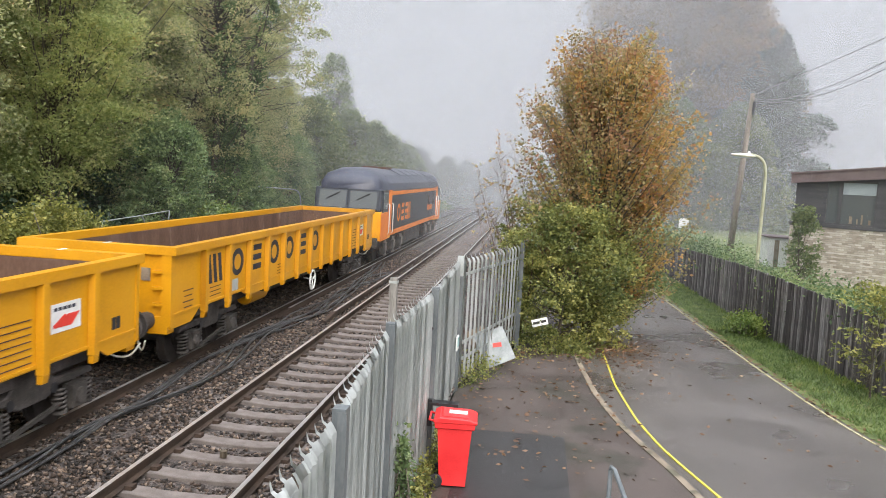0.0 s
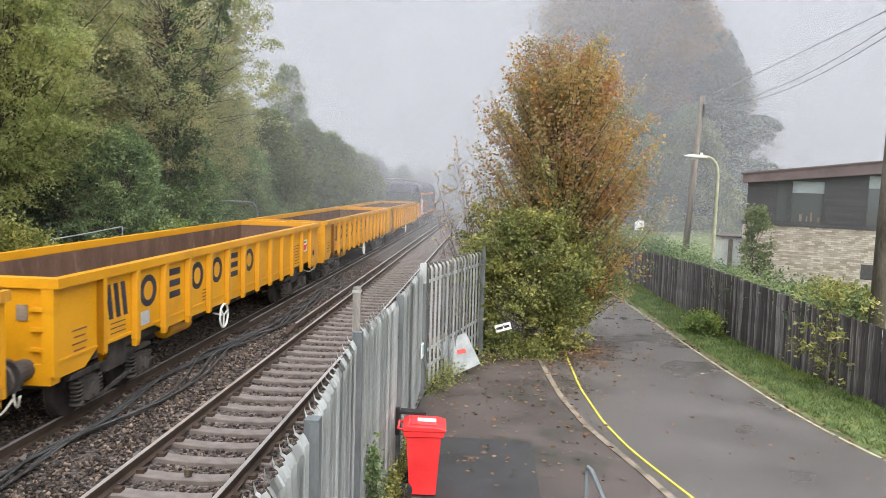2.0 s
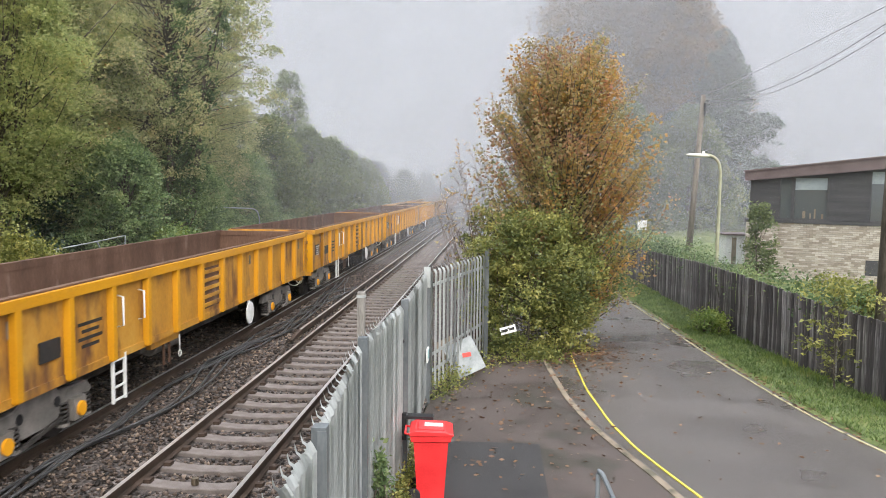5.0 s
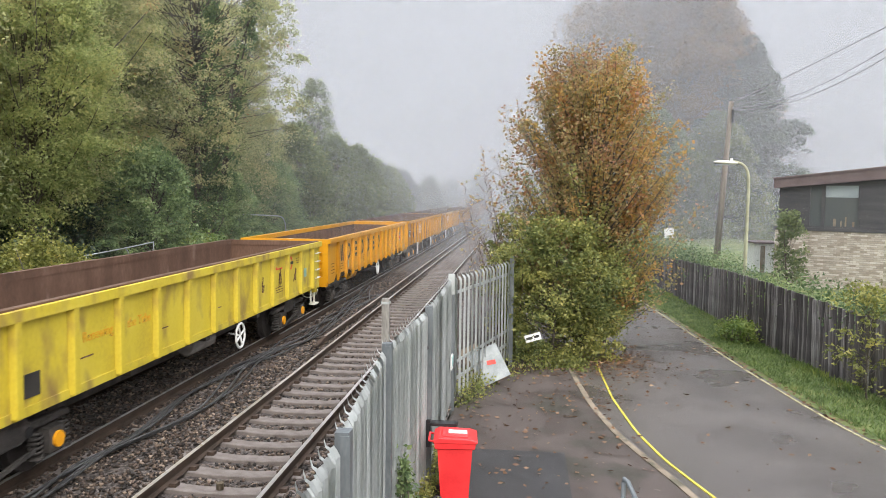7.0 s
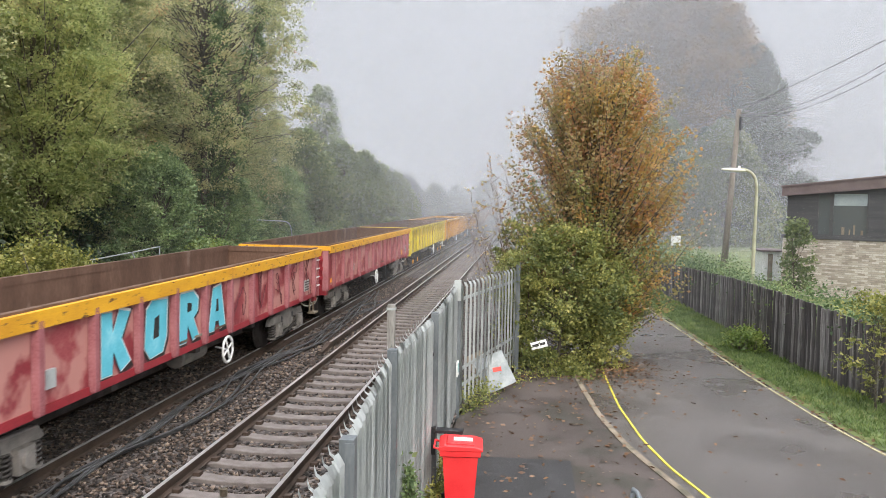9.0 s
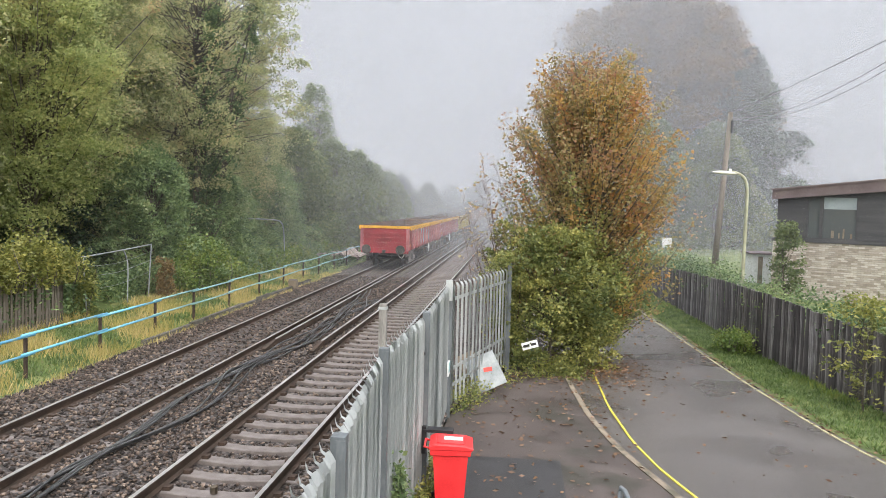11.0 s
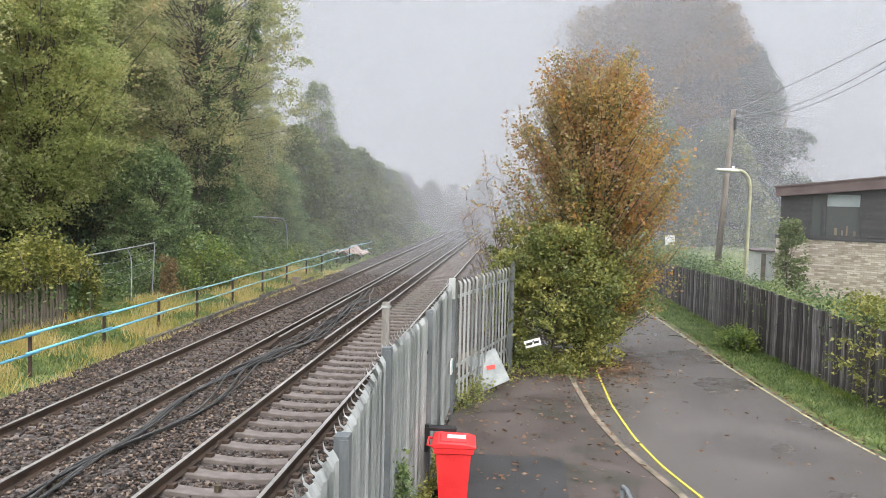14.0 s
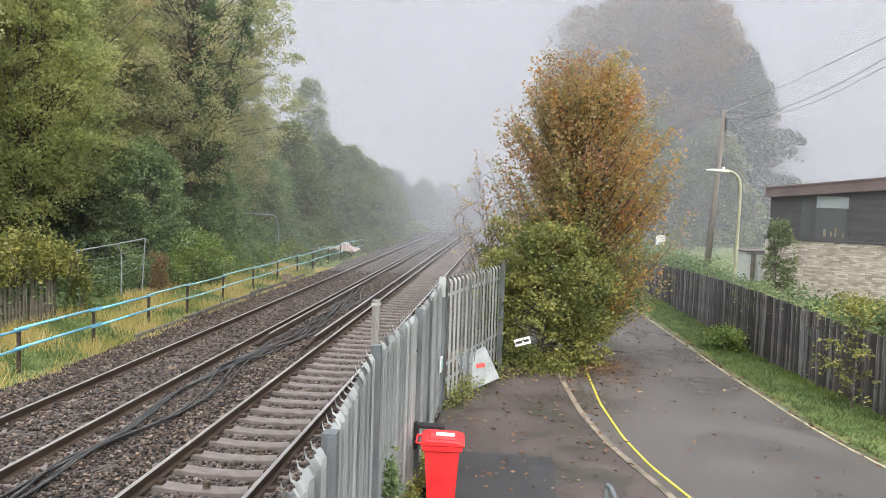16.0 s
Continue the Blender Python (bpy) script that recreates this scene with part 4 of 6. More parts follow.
    if style == "old":
        part("brake_disc_plate", cyl((1.36, hy, 0.66), "x", 0.27, 0.03, 28), M["white"], root, "round white plate")
        part("plate_bracket", box(1.3, 1.34, hy - 0.04, hy + 0.04, 0.7, 1.05), M["white"], root)
        for y0 in (-0.9,):
            lad = part("ladder", box(1.33, 1.37, y0 - 0.225, y0 - 0.175, 0.3, 1.05), M["white"], root, "white step ladder", m=pose(0, -3.2, 0))
            part("stile", box(1.33, 1.37, y0 + 0.175, y0 + 0.225, 0.3, 1.05), M["white"], lad)
            for z in (0.34, 0.55, 0.76, 0.97):
                part("rung", box(1.335, 1.365, y0 - 0.175, y0 + 0.175, z - 0.015, z + 0.015), M["white"], lad)
    else:
        runs = [([p for p, _ in ring((1.36, hy, 0.68), "x", 0.26, 0.02)], 0.026)]
        for k in range(3 if style == "new" else 4):
            a = 0.4 + k * 2 * math.pi / (3 if style == "new" else 4)
            runs.append(([(1.36, hy, 0.68), (1.36, hy + 0.26 * math.cos(a), 0.68 + 0.26 * math.sin(a))], 0.02))
        runs.append(([(1.36, hy, 0.68), (1.1, hy, 0.72)], 0.02))
        link("hand_wheel", tubes("hand_wheel", runs, 8), M["white"], root, "white spoked hand wheel")
    if style in ("lemon", "red"):
        for yy in (L - 0.32,):
            for k in range(4):
                z = 1.28 + k * 0.24
                run = [(1.34, yy - 0.2, z), (1.43, yy - 0.2, z), (1.43, yy + 0.2, z), (1.34, yy + 0.2, z)]
                link("grab_rung", tubes("grab_rung", [(run, 0.014)], 6), M["white"], root)
    x = W + 0.004
    if style == "new":
        plain_glyphs(root, [-6.32 + 1.15 * k for k in range(7)], 1.76, 0.68, 0.56, W + 0.002, M["navy"], ("slants", "ring", "bars", "ring", "ring", "bars", "ring"))
        part("notice_plate", box(W, W + 0.012, 5.97, 6.63, 1.48, 1.86), M["white"], root, "white plate with a red swoosh")
        bm = bmesh.new()
        for k in range(4):
            extrude([(6.0, 1.58 - 0.01 * k), (6.24 + k * 0.1, 1.7), (6.3 + k * 0.1, 1.7), (6.06 + 0.12 * k, 1.54)], W + 0.012, W + 0.016, bm=bm)
        part("red_swoosh", bm, M["signred"], root)
        bars(root, "plate_lettering", [(6.06 + 0.1 * k, 1.79, 0.07, 0.045) for k in range(5)], W + 0.012, M["navy"])
        bars(root, "stencilled_text", [(-7.5, 1.5 - 0.1 * k, 0.42 - 0.1 * (k % 2), 0.02) for k in range(4)] + [(5.15, 1.75 - 0.09 * k, 0.85, 0.014) for k in range(8)] + [(-6.3, 1.4 - 0.08 * k, 0.5, 0.016) for k in range(3)] + [(-2.3, 1.42 - 0.07 * k, 0.6, 0.016) for k in range(4)], x, M["rust"])
        part("data_panel", box(W, W + 0.012, -5.5, -5.15, 1.18, 1.42), M["galv"], root, "grey framed data panel")
        bars(root, "hazard_label", [(7.5, 1.35, 0.1, 0.18), (7.62, 1.35, 0.1, 0.18)], x, M["ink"])
        part("placard", box(-1.0, -0.9, -L - 0.02, -L - 0.005, 1.72, 1.86), M["white"], root)
        part("placard", box(0.8, 0.96, -L - 0.02, -L - 0.005, 1.72, 1.94), M["kerb"], root)
        part("placard", box(0.42, 0.52, -L - 0.02, -L - 0.005, 1.28, 1.36), M["white"], root)
        for s in (-1, 1):
            part("mark_band", box(0.12, 0.17, s * 8.1 - 0.11, s * 8.1 + 0.11, 2.318, 2.326), M["white"], root)
    elif style == "old":
        part("data_panel", box(W, W + 0.012, -7.75, -7.15, 1.46, 1.8), M["ink"], root, "black data panel with white lines")
        bars(root, "panel_lettering", [(-7.45, 1.74 - 0.07 * k, 0.48 - 0.12 * (k % 3), 0.028) for k in range(5)], W + 0.013, M["white"])
        bars(root, "stencilled_text", [(-4.95, 1.72 - 0.11 * k, 0.7 - 0.2 * (k % 2), 0.05) for k in range(4)], x, M["ink"])
        part("brake_frame", box(1.14, 1.28, -2.75, -1.5, 0.84, 0.96), M["old_yellow"], root, bevel=0.01)
        for y in (-2.1, -1.85):
            part("brake_lever", box(1.2, 1.23, y, y + 0.05, 0.42, 0.84), M["rust"], root)
        link("chain_hook", tubes("chain_hook", [([(1.3, -1.55, 0.9), (1.31, -1.55, 0.6)], 0.014), ([p for p, _ in ring((1.31, -1.55, 0.54), "x", 0.06, 0.01, 12)], 0.013)], 6), M["white"], root)
        part("recess_panel", box(W, W + 0.03, -6.3, -5.8, 1.38, 1.66), M["ink"], root, "dark dented panel")
        bm = bmesh.new()
        for k in range(5):
            box(W, W + 0.05, -0.5, 0.5, 1.25 + k * 0.17, 1.32 + k * 0.17, bm)
        part("louvre", bm, M["old_yellow"], root, "grimy louvred panel")
        part("louvre_backing", box(W, W + 0.01, -0.52, 0.52, 1.2, 2.05), M["rust"], root)
        for y in (-4.1, -3.35):
            link("grab_handle", tubes("grab_handle", [([(W, y, 1.5), (W + 0.1, y, 1.52), (W + 0.1, y, 1.98), (W, y, 2.0)], 0.016)], 6), M["white"], root)
        bars(root, "label", [(-6.9 + 2.4 * k, 1.95, 0.14, 0.22) for k in (0, 4, 6)], x, M["kerb"])
    elif style == "lemon":
        for k, word in enumerate(("Renewing", "the Tube")):
            me = text_mesh(word, 0.21, 0.003)
            me.materials.append(M["rim_orange"])
            link("lettering", me, None, root, "faded orange word " + word, m=Matrix.Translation((W + 0.004, -4.2 + 1.225 * k, 1.72)) @ Matrix(((0, 0, 1, 0), (1, 0, 0, 0), (0, 1, 0, 0), (0, 0, 0, 1))))
        part("data_panel", box(W, W + 0.012, -5.95, -5.6, 1.2, 1.5), M["ink"], root)
        part("door_bolt", box(W, W + 0.08, -7.7, -7.0, 1.7, 1.75), M["lemon"], root)
        plain_glyphs(root, [5.3], 1.92, 0.34, 0.36, W + 0.002, M["signred"], ("ring",))
        part("roundel_bar", box(W, W + 0.011, 5.07, 5.53, 1.885, 1.955), M["navy"], root, "dark bar across a red ring")
        bars(root, "faded_lettering", [(4.3, 1.86, 0.5, 0.035), (4.05, 1.9, 0.2, 0.03)], x, M["signred"])
        part("blue_label", box(W, W + 0.011, 6.6, 6.82, 1.42, 1.66), M["teal_pipe"], root, "small blue label")
        bars(root, "stencilled_text", [(5.95, 2.0 - 0.06 * k, 0.3, 0.014) for k in range(3)] + [(4.25, 1.4 - 0.06 * k, 0.7, 0.014) for k in range(3)] + [(0.2 - 2.4 * k, 1.45, 0.5, 0.02) for k in range(3)], x, M["rust"])
        part("step", box(1.2, 1.4, L - 0.55, L - 0.15, 0.5, 0.54), M["lamp_head"], root)
        for d in (-0.19, 0.19):
            part("step_hanger", box(1.24, 1.28, L - 0.35 + d - 0.02, L - 0.35 + d + 0.02, 0.54, 1.0), M["lamp_head"], root)
    else:
        part("data_panel", box(W, W + 0.012, 6.75, 7.2, 1.22, 1.52), M["galv"], root, "grey data panel")
        bars(root, "panel_lettering", [(6.975, 1.47 - 0.07 * k, 0.38, 0.03) for k in range(4)], W + 0.013, M["ink"])
        part("label_holder", box(W, W + 0.05, -5.1, -4.7, 1.3, 1.54), M["galv"], root)
        bars(root, "stencilled_text", [(-1.0 + 0.9 * k, 1.2, 0.6, 0.04) for k in range(3)], W + 0.022, M["kerb"])
        for s in (-1, 1):
            bars(root, "warning_label", [(-L + 0.3, 1.25, 0.2, 0.12), (L - 0.3, 2.0, 0.12, 0.16)], W + 0.02, M["cab_yellow"])
            if s < 0:
                continue
            part("step", box(1.2, 1.4, s * (L - 0.35) - 0.2, s * (L - 0.35) + 0.2, 0.5, 0.54), M["kerb"], root)
            for d in (-0.19, 0.19):
                part("step_hanger", box(1.24, 1.28, s * (L - 0.35) + d - 0.02, s * (L - 0.35) + d + 0.02, 0.54, 1.0), M["kerb"], root)
    return root


SIDE = Matrix(((0, 0, 1, 0), (1, 0, 0, 0), (0, 1, 0, 0), (0, 0, 0, 1)))


def graffiti(root, word, y0, step, z, size, material, outline=None, squeeze=0.75):
    for k, ch in enumerate(word):
        me = text_mesh(ch, size, 0.004, 0.03 if outline else 0.004)
        me.materials.append(material)
        at = (1.352, y0 + step * k, z)
        link("graffiti_letter", me, None, root, "sprayed letter " + ch, m=Matrix.Translation(at) @ SIDE @ Matrix.Diagonal((squeeze, 1, 1, 1)))
        if outline:
            cu = text_mesh(ch, size, 0.003, 0.085)
            cu.materials.append(outline)
            link("graffiti_outline", cu, None, root, "", m=Matrix.Translation((1.346, y0 + step * k + 0.02, z - 0.02)) @ SIDE @ Matrix.Diagonal((squeeze, 1, 1, 1)))


BLOCK = {
    "K": ([(0, 0), (0.02, 1), (0.36, 0.98), (0.38, 0.64), (0.62, 1), (1, 0.93), (0.68, 0.52), (1, 0.12), (0.64, 0), (0.4, 0.36), (0.36, 0)], ()),
    "O": ([(0.02, 0.2), (0.1, 0.86), (0.34, 1), (0.98, 0.97), (0.94, 0.3), (0.76, 0.04), (0.24, 0)], [(0.36, 0.32), (0.42, 0.68), (0.62, 0.72), (0.6, 0.34)]),
    "R": ([(0, 0), (0.06, 1), (0.7, 1), (0.97, 0.82), (0.93, 0.56), (0.72, 0.45), (1, 0.06), (0.66, 0), (0.42, 0.34), (0.36, 0)], [(0.38, 0.6), (0.41, 0.8), (0.62, 0.77), (0.6, 0.62)]),
    "A": ([(0, 0), (0.26, 0.95), (0.74, 1), (1, 0.05), (0.66, 0), (0.6, 0.2), (0.4, 0.2), (0.35, 0)], [(0.43, 0.42), (0.47, 0.7), (0.56, 0.7), (0.6, 0.42)]),
}


def block_letter(root, ch, y, z, w, h):
    """A fat sprayed letter: halo, black edge, white edge, fill and counter, each a thin layer over the last."""
    outline, counter = BLOCK[ch]
    for name, m, grow, dy, dz, x, pts in (("graffiti_halo", "spray", 1.3, 0.0, -0.01, 1.342, outline), ("graffiti_edge", "ink", 1.16, 0.03, -0.03, 1.346, outline), ("graffiti_rim", "white", 1.06, 0.012, 0.012, 1.35, outline), ("graffiti_letter", "turquoise", 1.0, 0, 0, 1.354, outline), ("graffiti_counter", "ink", 1.0, 0, 0, 1.358, counter)):
        if pts:
            part(name, extrude([(y + dy + (a - 0.5) * w * grow, z + dz + (b - 0.5) * h * grow) for a, b in pts], x, x + 0.003), M[m], root, "sprayed letter " + ch if name == "graffiti_letter" else "")


def scribble(root, y, z, material, seed, n=9, size=0.35):
    r = np.random.default_rng(seed)
    pts = smooth_run([(1.353, y + r.normal() * size * 0.6, z + r.normal() * size) for _ in range(n)], 50)
    link("graffiti_scrawl", tubes("graffiti_scrawl", [(pts, 0.009)], 4), material, root, "thin sprayed scrawl")


def locomotive():
    root = thing("diesel_locomotive", "dark blue and orange diesel locomotive with grey roof", "locomotive")
    L, W = 9.4, 1.36
    side = [(W, 1.12), (W, 3.02), (-W, 3.02), (-W, 1.12)]
    part("body", extrude(side, -L + 2.1, L - 2.1, "y"), M["loco_blue"], root, "dark blue body side", bevel=0.02)
    roof = [(W + 0.01, 3.0), (1.3, 3.28), (1.06, 3.6), (0.6, 3.83), (0, 3.89), (-0.6, 3.83), (-1.06, 3.6), (-1.3, 3.28), (-W - 0.01, 3.0)]
    part("roof", extrude(roof, -L + 1.9, L - 1.9, "y"), M["loco_roof"], root, "curved grey-blue roof", smooth=False)
    for s in (-1, 1):
        # domed cab: rings that lean back and close in towards the front
        bm = bmesh.new()
        rings = []
        for k, (d, inset, drop) in enumerate(((0.0, 0, 0), (0.7, 0.02, 0.04), (1.3, 0.06, 0.14), (1.7, 0.16, 0.32), (1.9, 0.3, 0.62))):
            rings.append([bm.verts.new((x * (1 - inset / 1.4), s * (L - 2.0 + d), min(z, 3.9 - drop) if z > 3.0 else z)) for x, z in roof])
        for a, b in zip(rings, rings[1:]):
            for i in range(len(roof) - 1):
                bm.faces.new((a[i], a[i + 1], b[i + 1], b[i]))
        bm.faces.new(rings[-1])
        bmesh.ops.recalc_face_normals(bm, faces=bm.faces)
        part("cab_roof", bm, M["loco_roof"], root, "domed grey cab roof", smooth=True)
        prof = [(s * (L - 2.2), 1.0), (s * (L - 0.05), 1.0), (s * L, 1.3), (s * L, 2.15), (s * (L - 0.14), 3.02), (s * (L - 2.2), 3.02)]
        part("cab", extrude([(a, min(b, 2.16)) for a, b in prof], -W + 0.01, W - 0.01), M["cab_yellow"], root, "yellow cab front", bevel=0.02)
        part("cab_window_band", extrude([(s * (L - 2.2), 2.16), (s * (L - 0.002), 2.16), (s * (L - 0.14), 3.02), (s * (L - 2.2), 3.02)], -W + 0.012, W - 0.012), M["loco_blue"], root, "dark band round the cab windows", bevel=0.03)
        for x in (-0.62, 0.62):
            tilt = math.degrees(math.atan2(0.14, 0.87))
            part("windscreen", box(-0.54, 0.54, -0.02, 0.02, -0.33, 0.33), M["glass"], root, "dark cab window", m=pose(x, s * (L - 0.055), 2.6, s * tilt, 0, 0))
            part("windscreen_frame", box(-0.6, 0.6, -0.03, 0.0 + 0.012, -0.39, 0.39), M["loco_blue"], root, m=pose(x, s * (L - 0.07), 2.6, s * tilt, 0, 0))
            part("wiper", box(-0.3, 0.3, -0.04, 0.04, -0.012, 0.012), M["black"], root, m=pose(x, s * (L - 0.03), 2.72, s * tilt, -28, 0))
            part("lamp_cluster", cyl((x, s * (L + 0.01), 1.5), "y", 0.12, 0.06, 14), M["black"], root)
            bm = cyl((x * 1.42, s * (L + 0.3), 1.04), "y", 0.12, 0.5, 14)
            cyl((x * 1.42, s * (L + 0.56), 1.04), "y", 0.24, 0.05, 20, bm=bm)
            part("buffer", bm, M["steel_dark"], root)
        for q in (-1, 1):
            part("cab_side_panel", box(min(q * 1.345, q * 1.368), max(q * 1.345, q * 1.368), min(s * (L - 1.5), s * (L - 0.02)), max(s * (L - 1.5), s * (L - 0.02)), 1.0, 2.1), M["orange"], root, "orange cab side")
            part("cab_door", box(min(q * 1.34, q * 1.372), max(q * 1.34, q * 1.372), min(s * (L - 2.2), s * (L - 1.5)), max(s * (L - 2.2), s * (L - 1.5)), 1.12, 3.0), M["orange"], root)
            part("side_window", box(min(q * 1.345, q * 1.372), max(q * 1.345, q * 1.372), min(s * (L - 1.35), s * (L - 0.45)), max(s * (L - 1.35), s * (L - 0.45)), 2.25, 2.9), M["glass"], root)
            part("window_surround", box(min(q * 1.34, q * 1.364), max(q * 1.34, q * 1.364), min(s * (L - 1.5), s * (L - 0.3)), max(s * (L - 1.5), s * (L - 0.3)), 2.12, 2.99), M["loco_blue"], root)
            for d in (1.42, 2.28):
                link("handrail", tubes("handrail", [([(q * 1.37, s * (L - d), 1.2), (q * 1.43, s * (L - d), 1.25), (q * 1.43, s * (L - d), 2.4), (q * 1.37, s * (L - d), 2.45)], 0.022)], 6), M["white"], root, "white handrail")
        part("headstock", box(-1.25, 1.25, min(s * (L - 0.3), s * (L + 0.06)), max(s * (L - 0.3), s * (L + 0.06)), 0.75, 1.12), M["steel_dark"], root)
        part("bogie_frame", box(-1.1, 1.1, s * 5.9 - 2.2, s * 5.9 + 2.2, 0.55, 0.95), M["steel_dark"], root, bevel=0.05)
        for a in (-1.9, 0, 1.9):
            for q in (-1, 1):
                coil = [(q * 1.2 + 0.09 * math.cos(w), s * 5.9 + a + 0.34 + 0.09 * math.sin(w), 0.45 + 0.07 * w / 6.283) for w in np.linspace(0, 5 * 6.283, 40)]
                link("spring", tubes("spring", [(coil, 0.024)], 5), M["bogie_grey"], root)
                bm = cyl((q * 0.76, s * 5.9 + a, 0.53), "x", 0.53, 0.13, 28)
                cyl((q * 1.15, s * 5.9 + a, 0.53), "x", 0.18, 0.16, 14, bm=bm)
                part("wheel", bm, M["wheel"], root)
                part("axle_box", box(min(q * 1.1, q * 1.24), max(q * 1.1, q * 1.24), s * 5.9 + a - 0.24, s * 5.9 + a + 0.24, 0.34, 0.78), M["steel_dark"], root, bevel=0.03)
                part("brake_rigging", box(min(q * 1.12, q * 1.2), max(q * 1.12, q * 1.2), s * 5.9 + a + 0.42, s * 5.9 + a + 0.62, 0.2, 0.9), M["bogie_grey"], root)
    for q in (-1, 1):
        part("lower_stripe", box(min(q * 1.355, q * 1.372), max(q * 1.355, q * 1.372), -L + 2.1, L - 2.1, 1.1, 1.3), M["orange"], root, "orange stripe")
        part("upper_stripe", box(min(q * 1.355, q * 1.372), max(q * 1.355, q * 1.372), -L + 2.2, L - 2.2, 2.78, 2.94), M["orange"], root, "orange stripe")
        part("grille", box(min(q * 1.355, q * 1.375), max(q * 1.355, q * 1.375), 4.0, 6.6, 2.0, 2.74), M["steel_dark"], root)
        bm = bmesh.new()
        for k in range(12):
            box(min(q * 1.37, q * 1.39), max(q * 1.37, q * 1.39), 4.05, 6.55, 2.03 + k * 0.06, 2.055 + k * 0.06, bm)
        part("grille_slats", bm, M["loco_roof"], root)
    plain_glyphs(root, [-5.4, -4.35, -3.35, -2.6], 1.98, 0.85, 0.8, 1.362, M["orange"], ("ring", "bars", "bars", "slants"))
    bars(root, "number_marks", [(3.9 + 0.4 * k, 1.9, 0.28, 0.34) for k in range(5)], 1.364, M["orange"])
    for y in (-3, -1, 1, 3, 5):
        part("roof_hatch", extrude([(x, z + 0.03) for x, z in roof[2:7]] + [(x, z - 0.05) for x, z in roof[2:7]][::-1], y - 0.8, y + 0.8, "y"), M["loco_roof"], root, bevel=0.01)
    part("roof_grille", box(-0.55, 0.55, -4.6, -3.2, 3.84, 3.95), M["rust"], root, "rusty exhaust plate")
    part("fuel_tank", box(-1.15, 1.15, -2.6, 2.6, 0.35, 1.05), M["steel_dark"], root, bevel=0.08)
    return root


train = []
first = wagon("new")
old = wagon("old")
lemon = wagon("lemon")
red = wagon("red")
locomotive_ob = locomotive()
train.append((locomotive_ob, 0.4 + PITCH / 2 + 8.15 + 0.6 + 10.0 + 0.0))
ORDER = [first, copy_thing(first, Matrix()), copy_thing(first, Matrix()), old, copy_thing(old, Matrix()), copy_thing(old, Matrix()), copy_thing(first, Matrix()), lemon, red, copy_thing(red, Matrix())]
for k, w in enumerate(ORDER):
    train.append((w, PITCH / 2 - k * PITCH))
kora = ORDER[9]
kora["label"] = "faded red open wagon with big turquoise graffiti"
for k, ch in enumerate("KORA"):
    block_letter(kora, ch, -3.15 + 1.267 * k, 1.6, 0.82, (0.92, 0.92, 0.88, 0.86)[k])
for holder, shift in ((kora, 1.6), (ORDER[2], -1.7)):
    for ob in holder.children:
        if ob.name.startswith("hand_wheel"):
            ob.location.y += shift
for k in range(5):
    scribble(kora, 1.95 + k * 1.267, 1.65, M["spray"], 50 + k)
graffiti(ORDER[8], "SPOIL", 5.55, 0.24, 1.24, 0.34, M["cab_yellow"])
for k in range(4):
    scribble(ORDER[3], 4.6 + 0.42 * k, 1.65, M["ink"], 20 + k, 10, 0.24)
for k in range(2):
    scribble(ORDER[3], -2.7 + 0.45 * k, 1.7, M["ink"], 30 + k, 10, 0.22)
for k in range(3):
    scribble(lemon, 3.1 + 1.3 * k, 1.6, M["rust"], 40 + k, 9, 0.17)
# y of the coupling behind the first wagon, by time
GAP_T = [0, 1.0, 2.0, 3.5, 4.2, 6.3, 7.5, 8.5, 9.2, 12.5, 16.0]
GAP_Y = [2.08, 18.55, 34.85, 60.0, 71.6, 106.75, 127.2, 144.4, 156.4, 218.0, 285.0]

# ---- trees ----
def crown_points(rng, n, height, radius, low, shape, clumps, spread, wob, hpow=0.85):
    """Leaf places in uneven clumps within a crown; shape(h) gives the relative radius at height h of 0 to 1."""
    h = rng.random(clumps) ** hpow
    a = rng.uniform(0, 2 * np.pi, clumps)
    lob = 1 + wob * np.sin(3 * a + 5 * h) + wob * 0.8 * np.sin(5 * a - 9 * h + 1)
    r = radius * np.array([shape(q) for q in h]) * lob * np.sqrt(rng.uniform(0.25, 1.0, clumps))
    r = np.minimum(r, radius * 1.06)
    c = np.stack([r * np.cos(a), r * np.sin(a), low + h * (height - low)], 1)
    who = rng.integers(0, clumps, n)
    size = rng.uniform(0.5, 1.3, clumps)[who][:, None] * spread
    off = np.clip(rng.normal(size=(n, 3)), -1.8, 1.8) * size * np.array([1, 1, 0.5])
    off[:, 2] -= 0.35 * (off[:, 0] ** 2 + off[:, 1] ** 2) / spread  # sprays hang at their rims
    return c, c[who] + off


